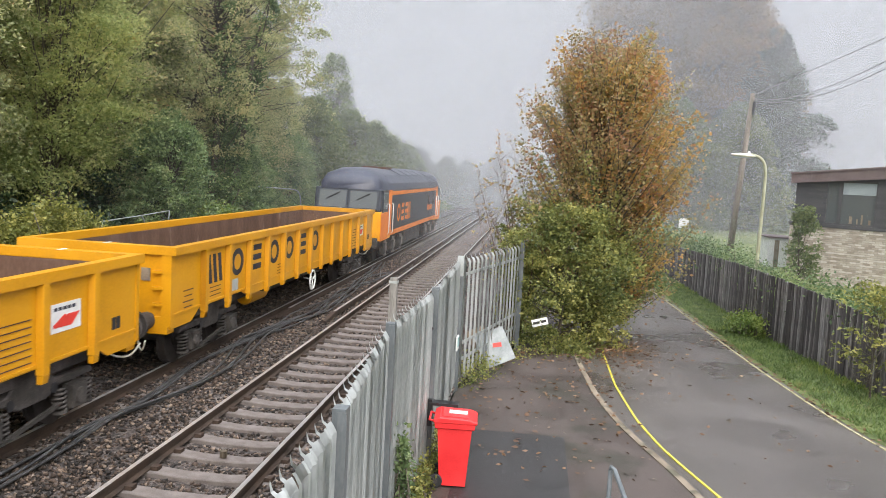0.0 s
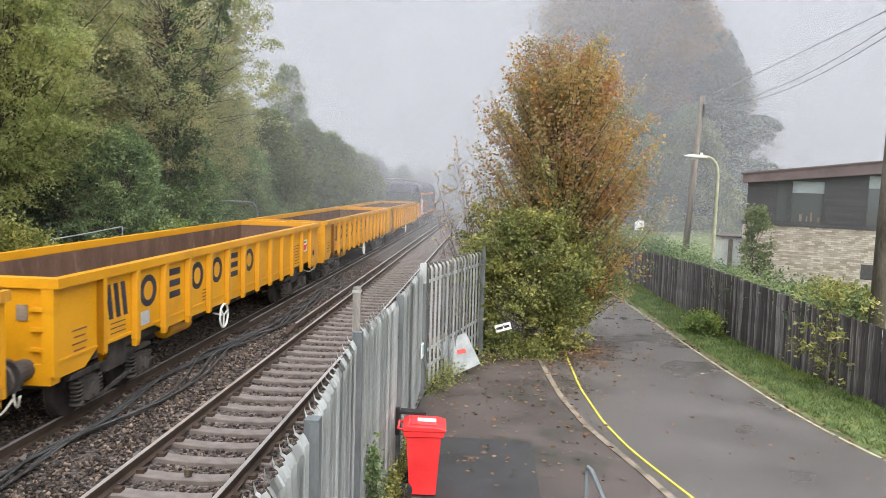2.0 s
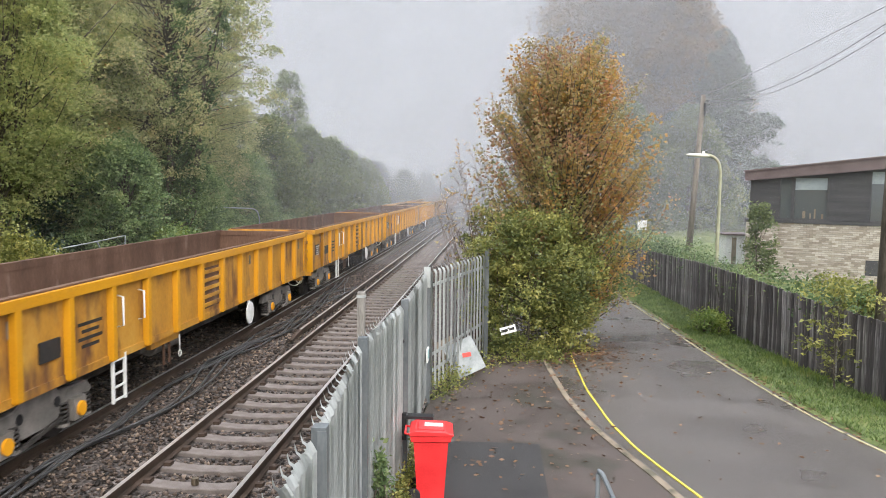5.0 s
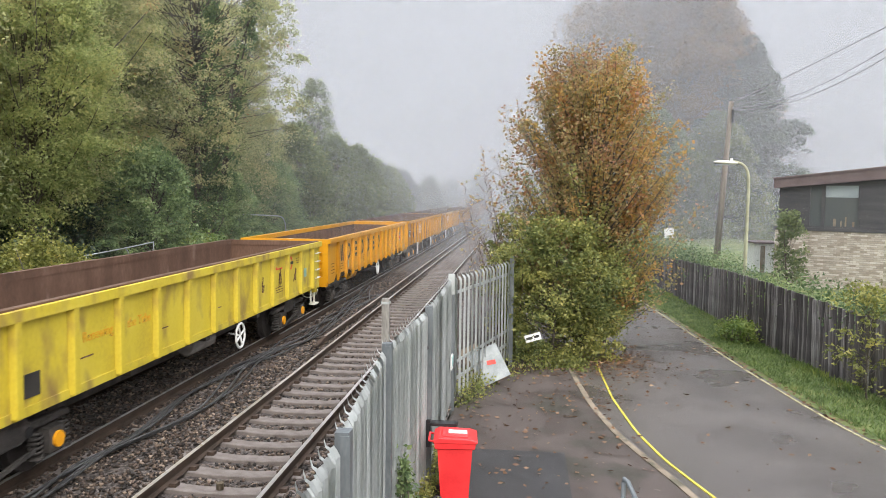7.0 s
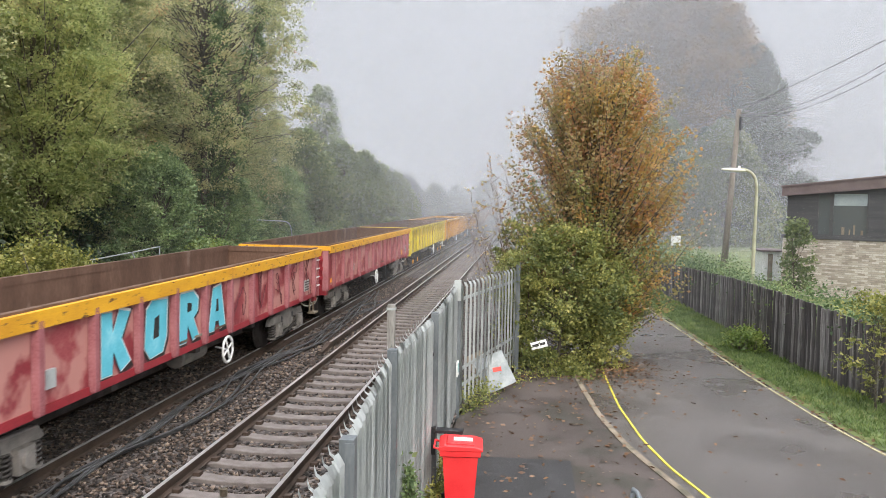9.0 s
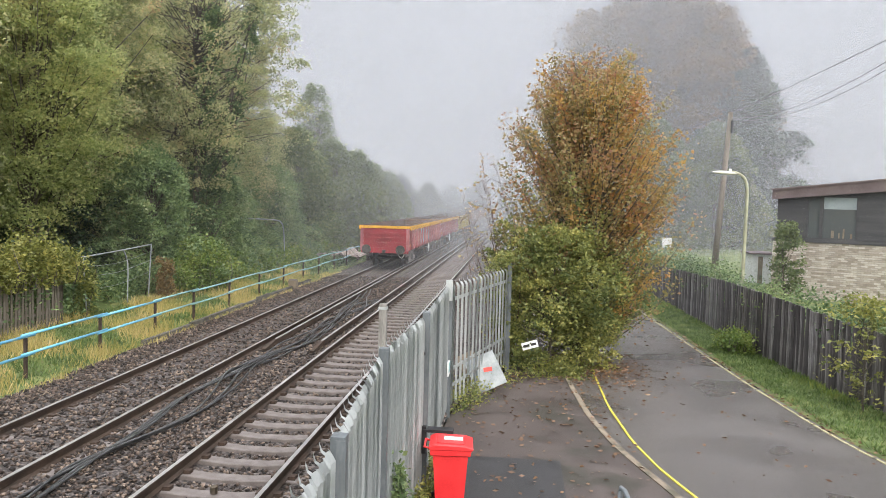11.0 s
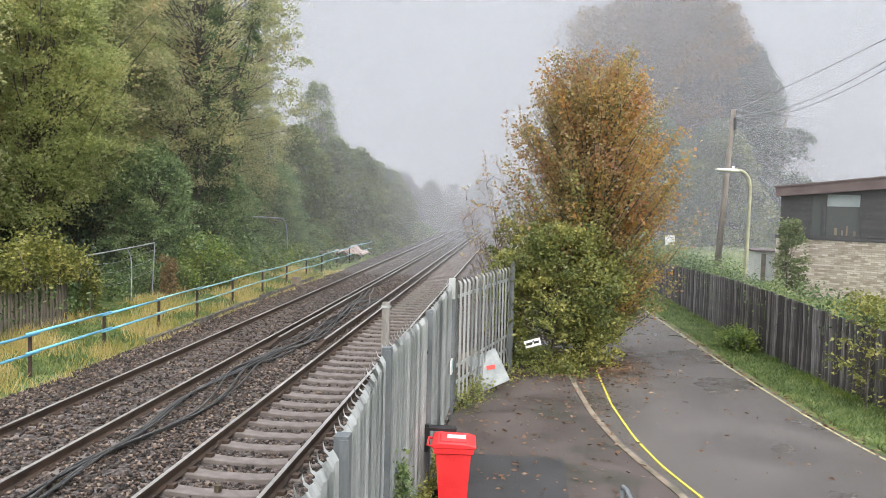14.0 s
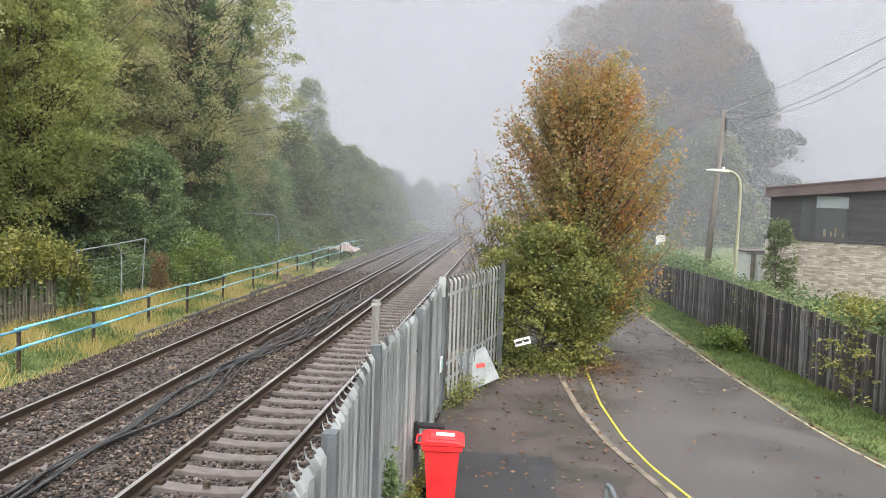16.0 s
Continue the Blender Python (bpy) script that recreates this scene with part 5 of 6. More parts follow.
def tree(name, label, height, radius, low, n, leaf, leaf_mat, shape, seed, clumps=220, spread=0.45, limbs=26, trunk=0.22, wob=0.18, droop=0.4, second=None, category="tree", hpow=0.85, small=True, steep=None):
    r = np.random.default_rng(seed)
    root = thing(name, label, category)
    c, pts = crown_points(r, n, height, radius, low, shape, clumps, spread, wob, hpow)
    pts[:, 2] = np.maximum(pts[:, 2], 0.05)
    runs = []
    top = height * 0.9
    tr = [(0.25 * math.sin(z * 0.7 + seed) * z / top, 0.25 * math.cos(z * 0.5 + seed) * z / top, z) for z in np.linspace(-0.4, top, 10)]
    runs.append((tr, np.linspace(trunk, trunk * 0.12, 10)))
    for k in range(limbs):
        e = c[k % len(c)]
        z0 = max(0.3, e[2] * (r.uniform(0.35, 0.75) if steep is None else r.uniform(steep - 0.15, steep + 0.1)))
        s = np.array([np.interp(z0, [p[2] for p in tr], [p[0] for p in tr]), np.interp(z0, [p[2] for p in tr], [p[1] for p in tr]), z0])
        m = (s + e) / 2 + r.normal(size=3) * 0.2 + np.array([0, 0, -0.1])
        run = smooth_run([s, m, e], 8)
        runs.append((run, np.linspace(trunk * (0.24 if steep is None else 0.13), trunk * 0.04, 8)))
    link("trunk", tubes("trunk", runs, 6), M["bark"], root, "dark trunk and limbs")
    lv = (leaflets if small else leaves)(r, pts, leaf, droop)
    if second is None:
        link("crown", quads("crown", lv), leaf_mat, root)
    else:
        mat2, cut = second
        pick = pts[:, 2] + r.normal(size=n) * height * 0.2 > cut
        link("crown", quads("crown", lv[pick]), leaf_mat, root)
        link("lower_crown", quads("lower_crown", lv[~pick]), mat2, root)
    return root


def oval(h):
    return max(0.05, math.sin(math.pi * (0.12 + 0.86 * h)) ** 0.6)


def column(h):
    return 0.55 + 0.45 * math.sin(math.pi * min(1, h * 1.05)) if h < 0.85 else max(0.1, (1 - h) / 0.15 * 0.65)


def cone(h):
    return max(0.06, 1 - h) ** 0.8


def bushy(h):
    return max(0.05, 1 - h ** 2.4) ** 0.8 * (0.85 + 0.15 * math.sin(9 * h))


def airy_shape(h):
    return float(np.interp(h, (0, 0.2, 0.55, 0.8, 1.0), (0.55, 0.95, 1.0, 0.9, 0.4)))


oak = tree("tree", "tall leafy green tree turning yellow", 16.5, 4.7, 1.8, 76000, 0.118, M["L_wood"], column, 3, clumps=460, spread=0.36, limbs=70, trunk=0.24)
oak_b = tree("tree", "tall green tree with ivy-clad trunk", 15.5, 4.4, 1.5, 72000, 0.118, M["L_wood"], oval, 8, clumps=420, spread=0.36, limbs=70, trunk=0.22)
thorn = tree("tree", "dense dark green hawthorn tree", 6.0, 2.7, 0.3, 46000, 0.12, M["L_thorn"], bushy, 12, clumps=330, spread=0.26, limbs=40, trunk=0.12)
ash = tree("tree", "rounded green tree half lost in fog", 9.2, 3.4, 0.1, 25000, 0.2, M["L_mid"], bushy, 15, clumps=420, spread=0.36, limbs=40, trunk=0.15)
inner = tree("tree", "tall shaded tree deeper in the wood", 11.5, 4.6, 1.0, 26000, 0.3, M["L_wood"], column, 18, clumps=300, spread=0.5, limbs=20, trunk=0.24)
lime = tree("tree", "lime-green tree with low drooping branches", 12.5, 2.9, 2.8, 84000, 0.105, M["L_lime"], column, 19, clumps=420, spread=0.36, limbs=50, trunk=0.16)
airy = tree("tree", "tall thinning ash with open twiggy branches", 15.5, 5.0, 4.6, 44000, 0.12, M["L_wood"], airy_shape, 23, clumps=400, spread=0.32, limbs=260, trunk=0.2, wob=0.14, steep=0.85)
oak["group"] = lime["group"] = inner["group"] = oak_b["group"] = thorn["group"] = ash["group"] = airy["group"] = "trees beside the railway"
PLANT = (
    (oak, ((-13.5, 7, 0, 20), (-14.5, 19.5, 0.1, 140), (-14.2, 31.5, -0.6, 250))),
    (oak_b, ((-15.2, 13.5, 0, 60), (-13.2, 26.5, -1.6, 200), (-14.2, 36.5, -3.4, 330))),
    (lime, ((-12.1, 14.6, 0, 0), (-14.2, 22.6, 1.2, 130))),
    (airy, ((-10.6, 25.0, 0, 0),)),
    (inner, ((-20, 26, 0.6, 300), (-19, 39, -2.0, 10), (-20.5, 19, 0.6, 170), (-20, 33, 0.0, 100))),
    (thorn, ((-10.9, 20.6, -0.3, 0), (-10.4, 25.6, -0.6, 300), (-11.6, 31.0, -0.3, 45), (-11.4, 5.5, -0.3, 10), (-10.9, 37, -0.2, 120))),
    (ash, ((-10.6, 41, -1.0, 0), (-9.4, 45.5, -1.4, 80), (-8.7, 50, -1.9, 160), (-8.4, 55, -2.6, 240), (-8.2, 60, -3.1, 300), (-8.8, 66, -2.9, 20), (-9.6, 71, -3.0, 75), (-11.3, 76, -2.6, 140), (-10.6, 83, -4.0, 220), (-11.0, 89, -2.4, 100), (-10.2, 96, -4.2, 330), (-9.3, 104, -3.0, 190), (-7.4, 118, -3.0, 270), (-15, 46, 0.0, 30), (-4.0, 136, -1.5, 50), (2.0, 140, -1.0, 200), (7, 92, -1.2, 100), (8, 108, -1.2, 200))),
)
for src, places in PLANT:
    for k, (x, y, z, turn) in enumerate(places):
        if k == 0:
            src.matrix_basis = pose(x, y, z, 0, 0, turn)
        else:
            copy_thing(src, pose(x, y, z, 0, 0, turn))
spire = tree("tree", "slender pointed tree rising out of the fog", 12.0, 2.4, 0.5, 11000, 0.16, M["L_mid"], lambda h: float(np.interp(h, (0, 0.6, 0.8, 0.93, 1), (1, 0.66, 0.5, 0.34, 0.16))), 21, hpow=0.85, clumps=260, spread=0.3, wob=0.14, limbs=90, trunk=0.14)
spire.matrix_basis = pose(-11.2, 47.5, 0)

for x, y, lean in ((-10.9, 24.2, 6), (-10.4, 24.6, 11)):
    column_ivy = tree("tree", "leaning trunk wrapped in dark ivy", 13.0, 0.5, 2.0, 7000, 0.13, M["L_dark"], lambda h: 1.05 - 0.6 * h, int(lean), clumps=90, spread=0.2, limbs=10, trunk=0.2, category="tree")
    column_ivy.matrix_basis = pose(x, y, -0.1, 0, lean, 0)

# the autumn tree beside the lane
def autumn_shape(h):
    """Broad from the lower third, narrowing to a ragged top."""
    return float(np.interp(h, (0, 0.3, 0.5, 0.7, 0.85, 1.0), (0.72, 1.0, 1.12, 1.06, 0.86, 0.5)))


def autumn_tree():
    """Steep boughs fanning out of several stems, with leaves along their outer parts and gaps between."""
    r = np.random.default_rng(31)
    root = thing("tree", "autumn maple with yellow and rusty leaves over ivy", "tree", pose(5.8, 13.0, -0.6))
    runs, sets = [], ([], [], [])
    for k in range(9):
        a, t = k * 0.7 + r.normal() * 0.2, r.uniform(0.3, 0.8)
        top = np.array([t * math.cos(a), t * math.sin(a), r.uniform(5.2, 7.4)])
        runs.append((smooth_run([(0.25 * math.cos(a), 0.25 * math.sin(a), -0.1), top * 0.5 + r.normal(size=3) * 0.12, top], 14), np.linspace(0.075, 0.014, 14)))
    for k in range(420):
        h = 0.06 + 0.94 * r.random() ** 0.9
        a = r.uniform(0, 2 * np.pi)
        lobe = 1 + 0.13 * math.sin(3 * a + 6 * h) + 0.1 * math.sin(5 * a - 11 * h)
        rad = 2.35 * autumn_shape(h) * lobe * math.sqrt(r.uniform(0.15, 1.15))
        e = np.array([rad * math.cos(a), rad * math.sin(a), 0.5 + 8.0 * h + r.normal() * 0.18])
        s0 = np.array([0.22 * e[0], 0.22 * e[1], max(0.3, e[2] - 0.7 * rad - 0.7)])
        pts = smooth_run([s0, s0 * 0.45 + e * 0.55 + np.array([0, 0, -0.12]) + r.normal(size=3) * 0.12, e], 14)
        runs.append((pts, np.linspace(0.022, 0.004, 14)))
        n = 150
        u = r.uniform(0.3, 1.0, n)
        at = np.stack([np.interp(u * 13, range(14), pts[:, j]) for j in range(3)], 1) + r.normal(size=(n, 3)) * np.array([0.15, 0.15, 0.13]) * (1.15 - 0.4 * u)[:, None]
        warm = h + r.normal() * 0.16 + 0.16 * (e[0] > 1.2)
        sets[0 if warm < 0.36 else 2 if e[0] > 1.1 and r.random() < 0.45 or r.random() < 0.08 else 1].append(at)
    tagged(link("trunk", tubes("trunk", runs, 5), M["bark"], root, "several grey stems with steep boughs"), kind="stuff")
    for name, group, m in (("lower_crown", sets[0], "L_mixed"), ("crown", sets[1], "L_autumn"), ("orange_sprays", sets[2], "L_orange")):
        link(name, quads(name, leaves(r, np.concatenate(group), 0.092, 0.35, 0.7)), M[m], root)


autumn_tree()
ivy = tree("shrub", "dense yellow-green ivy thicket round the tree's foot", 3.9, 1.72, 0.0, 30000, 0.095, M["L_mixed"], lambda h: 0.8 + 0.25 * math.sin(3 * h) if h < 0.8 else 0.7, 33, clumps=330, spread=0.19, limbs=40, trunk=0.06, category="shrub", small=False)
ivy.matrix_basis = pose(4.8, 11.4, -0.6)

beech = tree("tree", "huge brown beech looming in the fog", 26.6, 10.9, 1.5, 110000, 0.4, M["L_brown"], lambda h: float(np.interp(h, (0, 0.3, 0.55, 0.75, 0.9, 1), (0.8, 1.0, 1.0, 0.84, 0.58, 0.28))), 41, clumps=900, spread=0.85, limbs=90, trunk=0.6)
beech.matrix_basis = pose(17.3, 76, -0.6)
beech_low = tree("tree", "green ivy-hung tree under the beech", 11.5, 4.9, 0.2, 28000, 0.27, M["L_mid"], bushy, 43, clumps=240, spread=0.5, limbs=30, trunk=0.2)
beech_low.matrix_basis = pose(15.2, 58.5, -0.6)
copy_thing(beech_low, pose(10.6, 62, -0.8, 0, 0, 120))
copy_thing(beech_low, pose(20.5, 60, -0.6, 0, 0, 220))
cedar = tree("tree", "dark spreading conifer in the fog", 19.0, 8.6, 0.5, 52000, 0.38, M["L_conifer"], lambda h: max(0.08, (1 - h) ** 0.75) * (0.8 + 0.2 * math.sin(26 * h)), 45, clumps=420, spread=0.6, limbs=50, trunk=0.3, droop=0.8)
cedar.matrix_basis = pose(25.6, 70.5, 0.0)


def hedge(name, label, line, height, depth, n, leaf, material, seed, category="hedge", base=0.0, fuzz=0.2):
    """Foliage in clumps along a line, with stems."""
    r = np.random.default_rng(seed)
    p = np.array(line, float)
    t = r.random(n // 40)
    s = np.r_[0, np.cumsum(np.linalg.norm(np.diff(p, axis=0), axis=1))]
    cx, cy = np.interp(t * s[-1], s, p[:, 0]), np.interp(t * s[-1], s, p[:, 1])
    c = np.stack([cx + r.normal(size=len(t)) * depth * 0.4, cy + r.normal(size=len(t)) * depth * 0.4, base + height * r.random(len(t)) ** 0.7 * (0.75 + 0.25 * np.sin(cy * 1.7 + cx))], 1)
    who = r.integers(0, len(t), n)
    pts = c[who] + r.normal(size=(n, 3)) * np.array([fuzz, fuzz, 0.15])
    pts[:, 2] = np.maximum(pts[:, 2], base + 0.02)
    root = thing(name, label, category)
    link("foliage", quads("foliage", leaves(r, pts, leaf)), material, root)
    runs = [([(q[0], q[1], base - 0.05), (q[0] + r.normal() * 0.1, q[1], (base + q[2]) / 2), tuple(q)], np.array([0.02, 0.015, 0.006])) for q in c[:60]]
    tagged(link("stem", tubes("stem", runs, 5), M["bark"], root), kind="stuff")
    return root

# ---- palisade fence ----
def pale_mesh():
    """Folded steel pale with three splayed points that curl outwards."""
    bm = bmesh.new()
    prof = [(-0.036, 0.012), (-0.028, 0.0), (-0.012, 0.011), (0.012, 0.011), (0.028, 0.0), (0.036, 0.012)]
    rows = []
    for z, out in ((0.0, 0), (2.42, 0), (2.46, 0.018), (2.49, 0.035)):
        rows.append([bm.verts.new((x, y + out, z)) for x, y in prof])
    for a, b in zip(rows, rows[1:]):
        for i in range(5):
            bm.faces.new((a[i], a[i + 1], b[i + 1], b[i]))
    for x0, dx, dz, out in ((0, 0, 0.085, 0.035),):
        at = [((x0 - 0.01, 0.045, 2.485), (x0 + 0.01, 0.045, 2.485))]
        for q, w in ((0.5, 0.008), (0.85, 0.005)):
            c = (x0 + dx * q, 0.045 + out * math.sin(q * 1.5), 2.485 + dz * q * q)
            at.append(((c[0] - w, c[1], c[2]), (c[0] + w, c[1], c[2])))
        vs = [[bm.verts.new(p) for p in pair] for pair in at]
        for p, q in zip(vs, vs[1:]):
            bm.faces.new((p[0], p[1], q[1], q[0]))
        bm.faces.new((vs[-1][0], vs[-1][1], bm.verts.new((x0 + dx, 0.045 + out, 2.485 + dz))))
    bmesh.ops.solidify(bm, geom=bm.faces[:], thickness=0.004)
    me = bpy.data.meshes.new("pale")
    bm.to_mesh(me)
    bm.free()
    me.materials.append(M["galv"])
    return me


def palisade():
    root = thing("palisade_fence", "tall galvanised steel palisade fence along the track", "fence")
    me = pale_mesh()
    nodes = FENCE[:6]
    for i, (x, y) in enumerate(nodes):
        z1 = 2.14 if i != 5 else 2.2
        part("post", box(x - 0.05, x + 0.05, y - 0.06, y + 0.06, -0.7, z1), M["fence_post"], root, bevel=0.008)
        if i:
            part("post_web", box(x - 0.008, x + 0.06, y - 0.075, y - 0.062, -0.7, z1 - 0.02), M["fence_post"], root)
    for i, (a, b) in enumerate(zip(nodes, nodes[1:])):
        a, b = np.array(a), np.array(b)
        d = b - a
        length = np.linalg.norm(d)
        turn = math.degrees(math.atan2(d[1], d[0]))
        n = (19, 15, 17, 15, 17)[i]
        for k in range(1, n):
            p = a + d * k / n
            zz = -0.42 + rng.normal() * 0.004
            link("pale", me, None, root, m=pose(p[0] + rng.normal() * 0.001, p[1], zz, rng.normal() * 0.04, rng.normal() * 0.05, turn) @ Matrix.Diagonal((length / n / 0.0745 if i < 4 else 1.7, 1.2, 1, 1)))
        for z in ((0.0, 1.62) if i < 4 else (-0.05, 0.3, 1.75)):
            off = 0.05
            nrm = np.array([-d[1], d[0]]) / length * off
            c = (a + b) / 2 + nrm
            part("fence_rail", box(-length / 2, length / 2, -0.015, 0.015, -0.03, 0.03), M["galv"], root, m=pose(c[0], c[1], z, 0, 0, turn), bevel=0.005)
    part("bracket", box(2.62, 3.05, 1.22, 1.4, 0.42, 0.46), M["black"], root, "black steel bracket", bevel=0.01)
    part("bracket", box(2.6, 2.66, 1.24, 1.36, 0.1, 0.5), M["black"], root)
    for z in (0.2, 1.55):
        part("bolt", cyl((2.6, 1.29, z), "y", 0.025, 0.06, 10), M["black"], root)
    part("lock_box", box(2.5, 2.63, 5.62, 5.75, 1.78, 2.18), M["galv"], root, "square steel lock box", bevel=0.015)
    part("label_plate", box(2.6, 2.63, 5.2, 5.5, 0.35, 0.62), M["white"], root)
    part("label_band", box(2.628, 2.636, 5.22, 5.48, 0.42, 0.6), M["teal_pipe"], root)


palisade()
post = thing("track_post", "old weathered concrete post beside the track", "post")
part("shaft", box(1.65, 1.77, 2.87, 2.99, -0.5, 2.03), M["oldpost"], post, bevel=0.012)
part("cap_plate", box(1.64, 1.78, 2.86, 3.0, 1.94, 1.98), M["galv"], post)


# ---- wheeled bin ----
def wheeled_bin():
    root = thing("wheeled_bin", "bright red plastic wheeled bin beside the fence", "bin", pose(3.05, 0.92, -0.6, 0, 0, 4))
    bm = bmesh.new()
    rows = [[bm.verts.new((x * w, y * d, z)) for x, y in ((-1, -1), (1, -1), (1, 1), (-1, 1))] for z, w, d in ((0.03, 0.185, 0.18), (0.5, 0.215, 0.21), (0.86, 0.24, 0.235), (0.88, 0.275, 0.262), (0.95, 0.285, 0.265))]
    bm.faces.new(rows[0][::-1]), bm.faces.new(rows[-1])
    for a, b in zip(rows, rows[1:]):
        for i in range(4):
            bm.faces.new((a[i], a[(i + 1) % 4], b[(i + 1) % 4], b[i]))
    part("body", bm, M["bin"], root, bevel=0.024)
    lid = part("lid", extrude([(-0.3, 0.95), (0.31, 0.95), (0.31, 0.985), (0.2, 1.02), (-0.22, 1.035), (-0.3, 1.0)], -0.275, 0.275, "y"), M["bin"], root, "red hinged lid", bevel=0.012)
    part("lid_ridge", extrude([(-0.2, 1.03), (0.2, 1.015), (0.18, 1.035), (-0.18, 1.05)], -0.2, 0.2, "y"), M["bin"], lid, bevel=0.006)
    part("lid_label", box(-0.13, 0.13, -0.07, 0.07, 1.04, 1.0495), M["white"], lid, "pale embossed label", m=pose(0, 0, 0.002, 0, 2, 0))
    link("handle", tubes("handle", [([(-0.28, -0.18, 0.95), (-0.36, -0.18, 0.97), (-0.36, 0.18, 0.97), (-0.28, 0.18, 0.95)], 0.016)], 8), M["bin"], root)
    for y in (-0.21, 0.21):
        wh = part("wheel", cyl((-0.24, y, 0.1), "y", 0.1, 0.05, 24), M["black"], root, bevel=0.008)
        part("hub", cyl((-0.24, y * 1.13, 0.1), "y", 0.035, 0.012, 12), M["steel_dark"], wh)
    part("axle", cyl((-0.24, 0, 0.1), "y", 0.012, 0.44, 8), M["steel_dark"], root)


wheeled_bin()


# ---- dumped boards ----
b1 = thing("sign_board", "dented grey sheet-metal board leaning on the hedge", "board", Matrix.Translation((3.19, 7.95, -0.6)) @ pose(0, 0, 0, -24, 0, 0) @ pose(0, 0, 0, 0, -27, 0))
part("sheet", box(-0.08, 0.62, -0.012, 0.012, 0.0, 0.82), M["board"], b1, bevel=0.004)
part("red_mark", box(0.12, 0.32, -0.018, -0.012, 0.46, 0.56), M["signred"], b1, "faded red streak", m=pose(0, 0, 0, 0, 14, 0))
part("rim", box(-0.1, -0.08, -0.02, 0.02, 0.0, 0.84), M["galv"], b1)
b2 = thing("sign_board", "rust-edged board behind the metal sheet", "board", Matrix.Translation((2.92, 8.12, -0.6)) @ pose(0, 0, 0, -22, 0, 0) @ pose(0, 0, 0, 0, -28, 0))
part("sheet", box(0, 0.45, -0.015, 0.015, 0, 0.85), M["kerb"], b2, bevel=0.004)
part("edge", box(-0.05, 0.0, -0.03, 0.03, 0, 1.0), M["rusty_post"], b2)
ls = thing("street_sign", "white street name plate half hidden in ivy", "sign", pose(4.26, 9.62, 0.25, -8, -17, 0))
part("plate", box(-0.2, 0.2, -0.01, 0.01, -0.09, 0.09), M["white"], ls, bevel=0.004)
for k in range(2):
    part("lettering_bar", box(-0.17 + 0.2 * k, -0.01 + 0.17 * k, -0.014, -0.01, -0.03, 0.03), M["ink"], ls)
for s in (-0.15, 0.15):
    part("leg", box(s - 0.02, s + 0.02, 0.01, 0.6, -0.08, 0.0), M["oldpost"], ls)


# ---- board fence ----
def board_fence():
    root = thing("board_fence", "weathered black timber board fence above the verge", "fence")
    bm = box(-0.062, 0.062, -0.011, 0.011, 0, 2.0)
    me = part("board", bm, M["fence_wood"], root, bevel=0.003)
    mesh = me.data
    bpy.data.objects.remove(me)
    p = np.array(BOARDS, float)
    s = np.r_[0, np.cumsum(np.linalg.norm(np.diff(p, axis=0), axis=1))]
    at, k, rest = 2.0, 0, []
    v, f = [], []
    while at < s[-1]:
        x, y = np.interp(at, s, p[:, 0]), np.interp(at, s, p[:, 1])
        x2, y2 = np.interp(at + 0.1, s, p[:, 0]), np.interp(at + 0.1, s, p[:, 1])
        turn = math.degrees(math.atan2(y2 - y, x2 - x))
        top = np.interp(y, (6, 10, 14, 18, 35, 46), (1.08, 1.22, 1.32, 1.3, 0.8, 0.7))
        m = pose(x + 0.012 * (k % 2), y, top - 2.0 + rng.normal() * 0.012, rng.normal() * 0.5, rng.normal() * 0.6, turn)
        if k < 290:
            link("board", mesh, None, root, m=m)
        else:
            for q in mesh.polygons:
                f.append([i + len(v) for i in q.vertices])
            v += [tuple(m @ w.co) for w in mesh.vertices]
        at += 0.112
        k += 1
    if v:
        far = bpy.data.meshes.new("far_boards")
        far.from_pydata(v, [], f)
        tagged(link("far_boards", far, M["fence_wood"], root), kind="stuff")
    for a, b in zip(BOARDS, BOARDS[1:]):
        a3 = (a[0] + 0.07, a[1], float(np.interp(a[1], (6, 10, 14, 18, 35, 46), (0.82, 0.96, 1.05, 1.05, 0.55, 0.45))))
        b3 = (b[0] + 0.07, b[1], float(np.interp(b[1], (6, 10, 14, 18, 35, 46), (0.82, 0.96, 1.05, 1.05, 0.55, 0.45))))
        link("arris_rail", tubes("arris_rail", [([a3, b3], 0.04)], 4), M["fence_wood"], root)


board_fence()


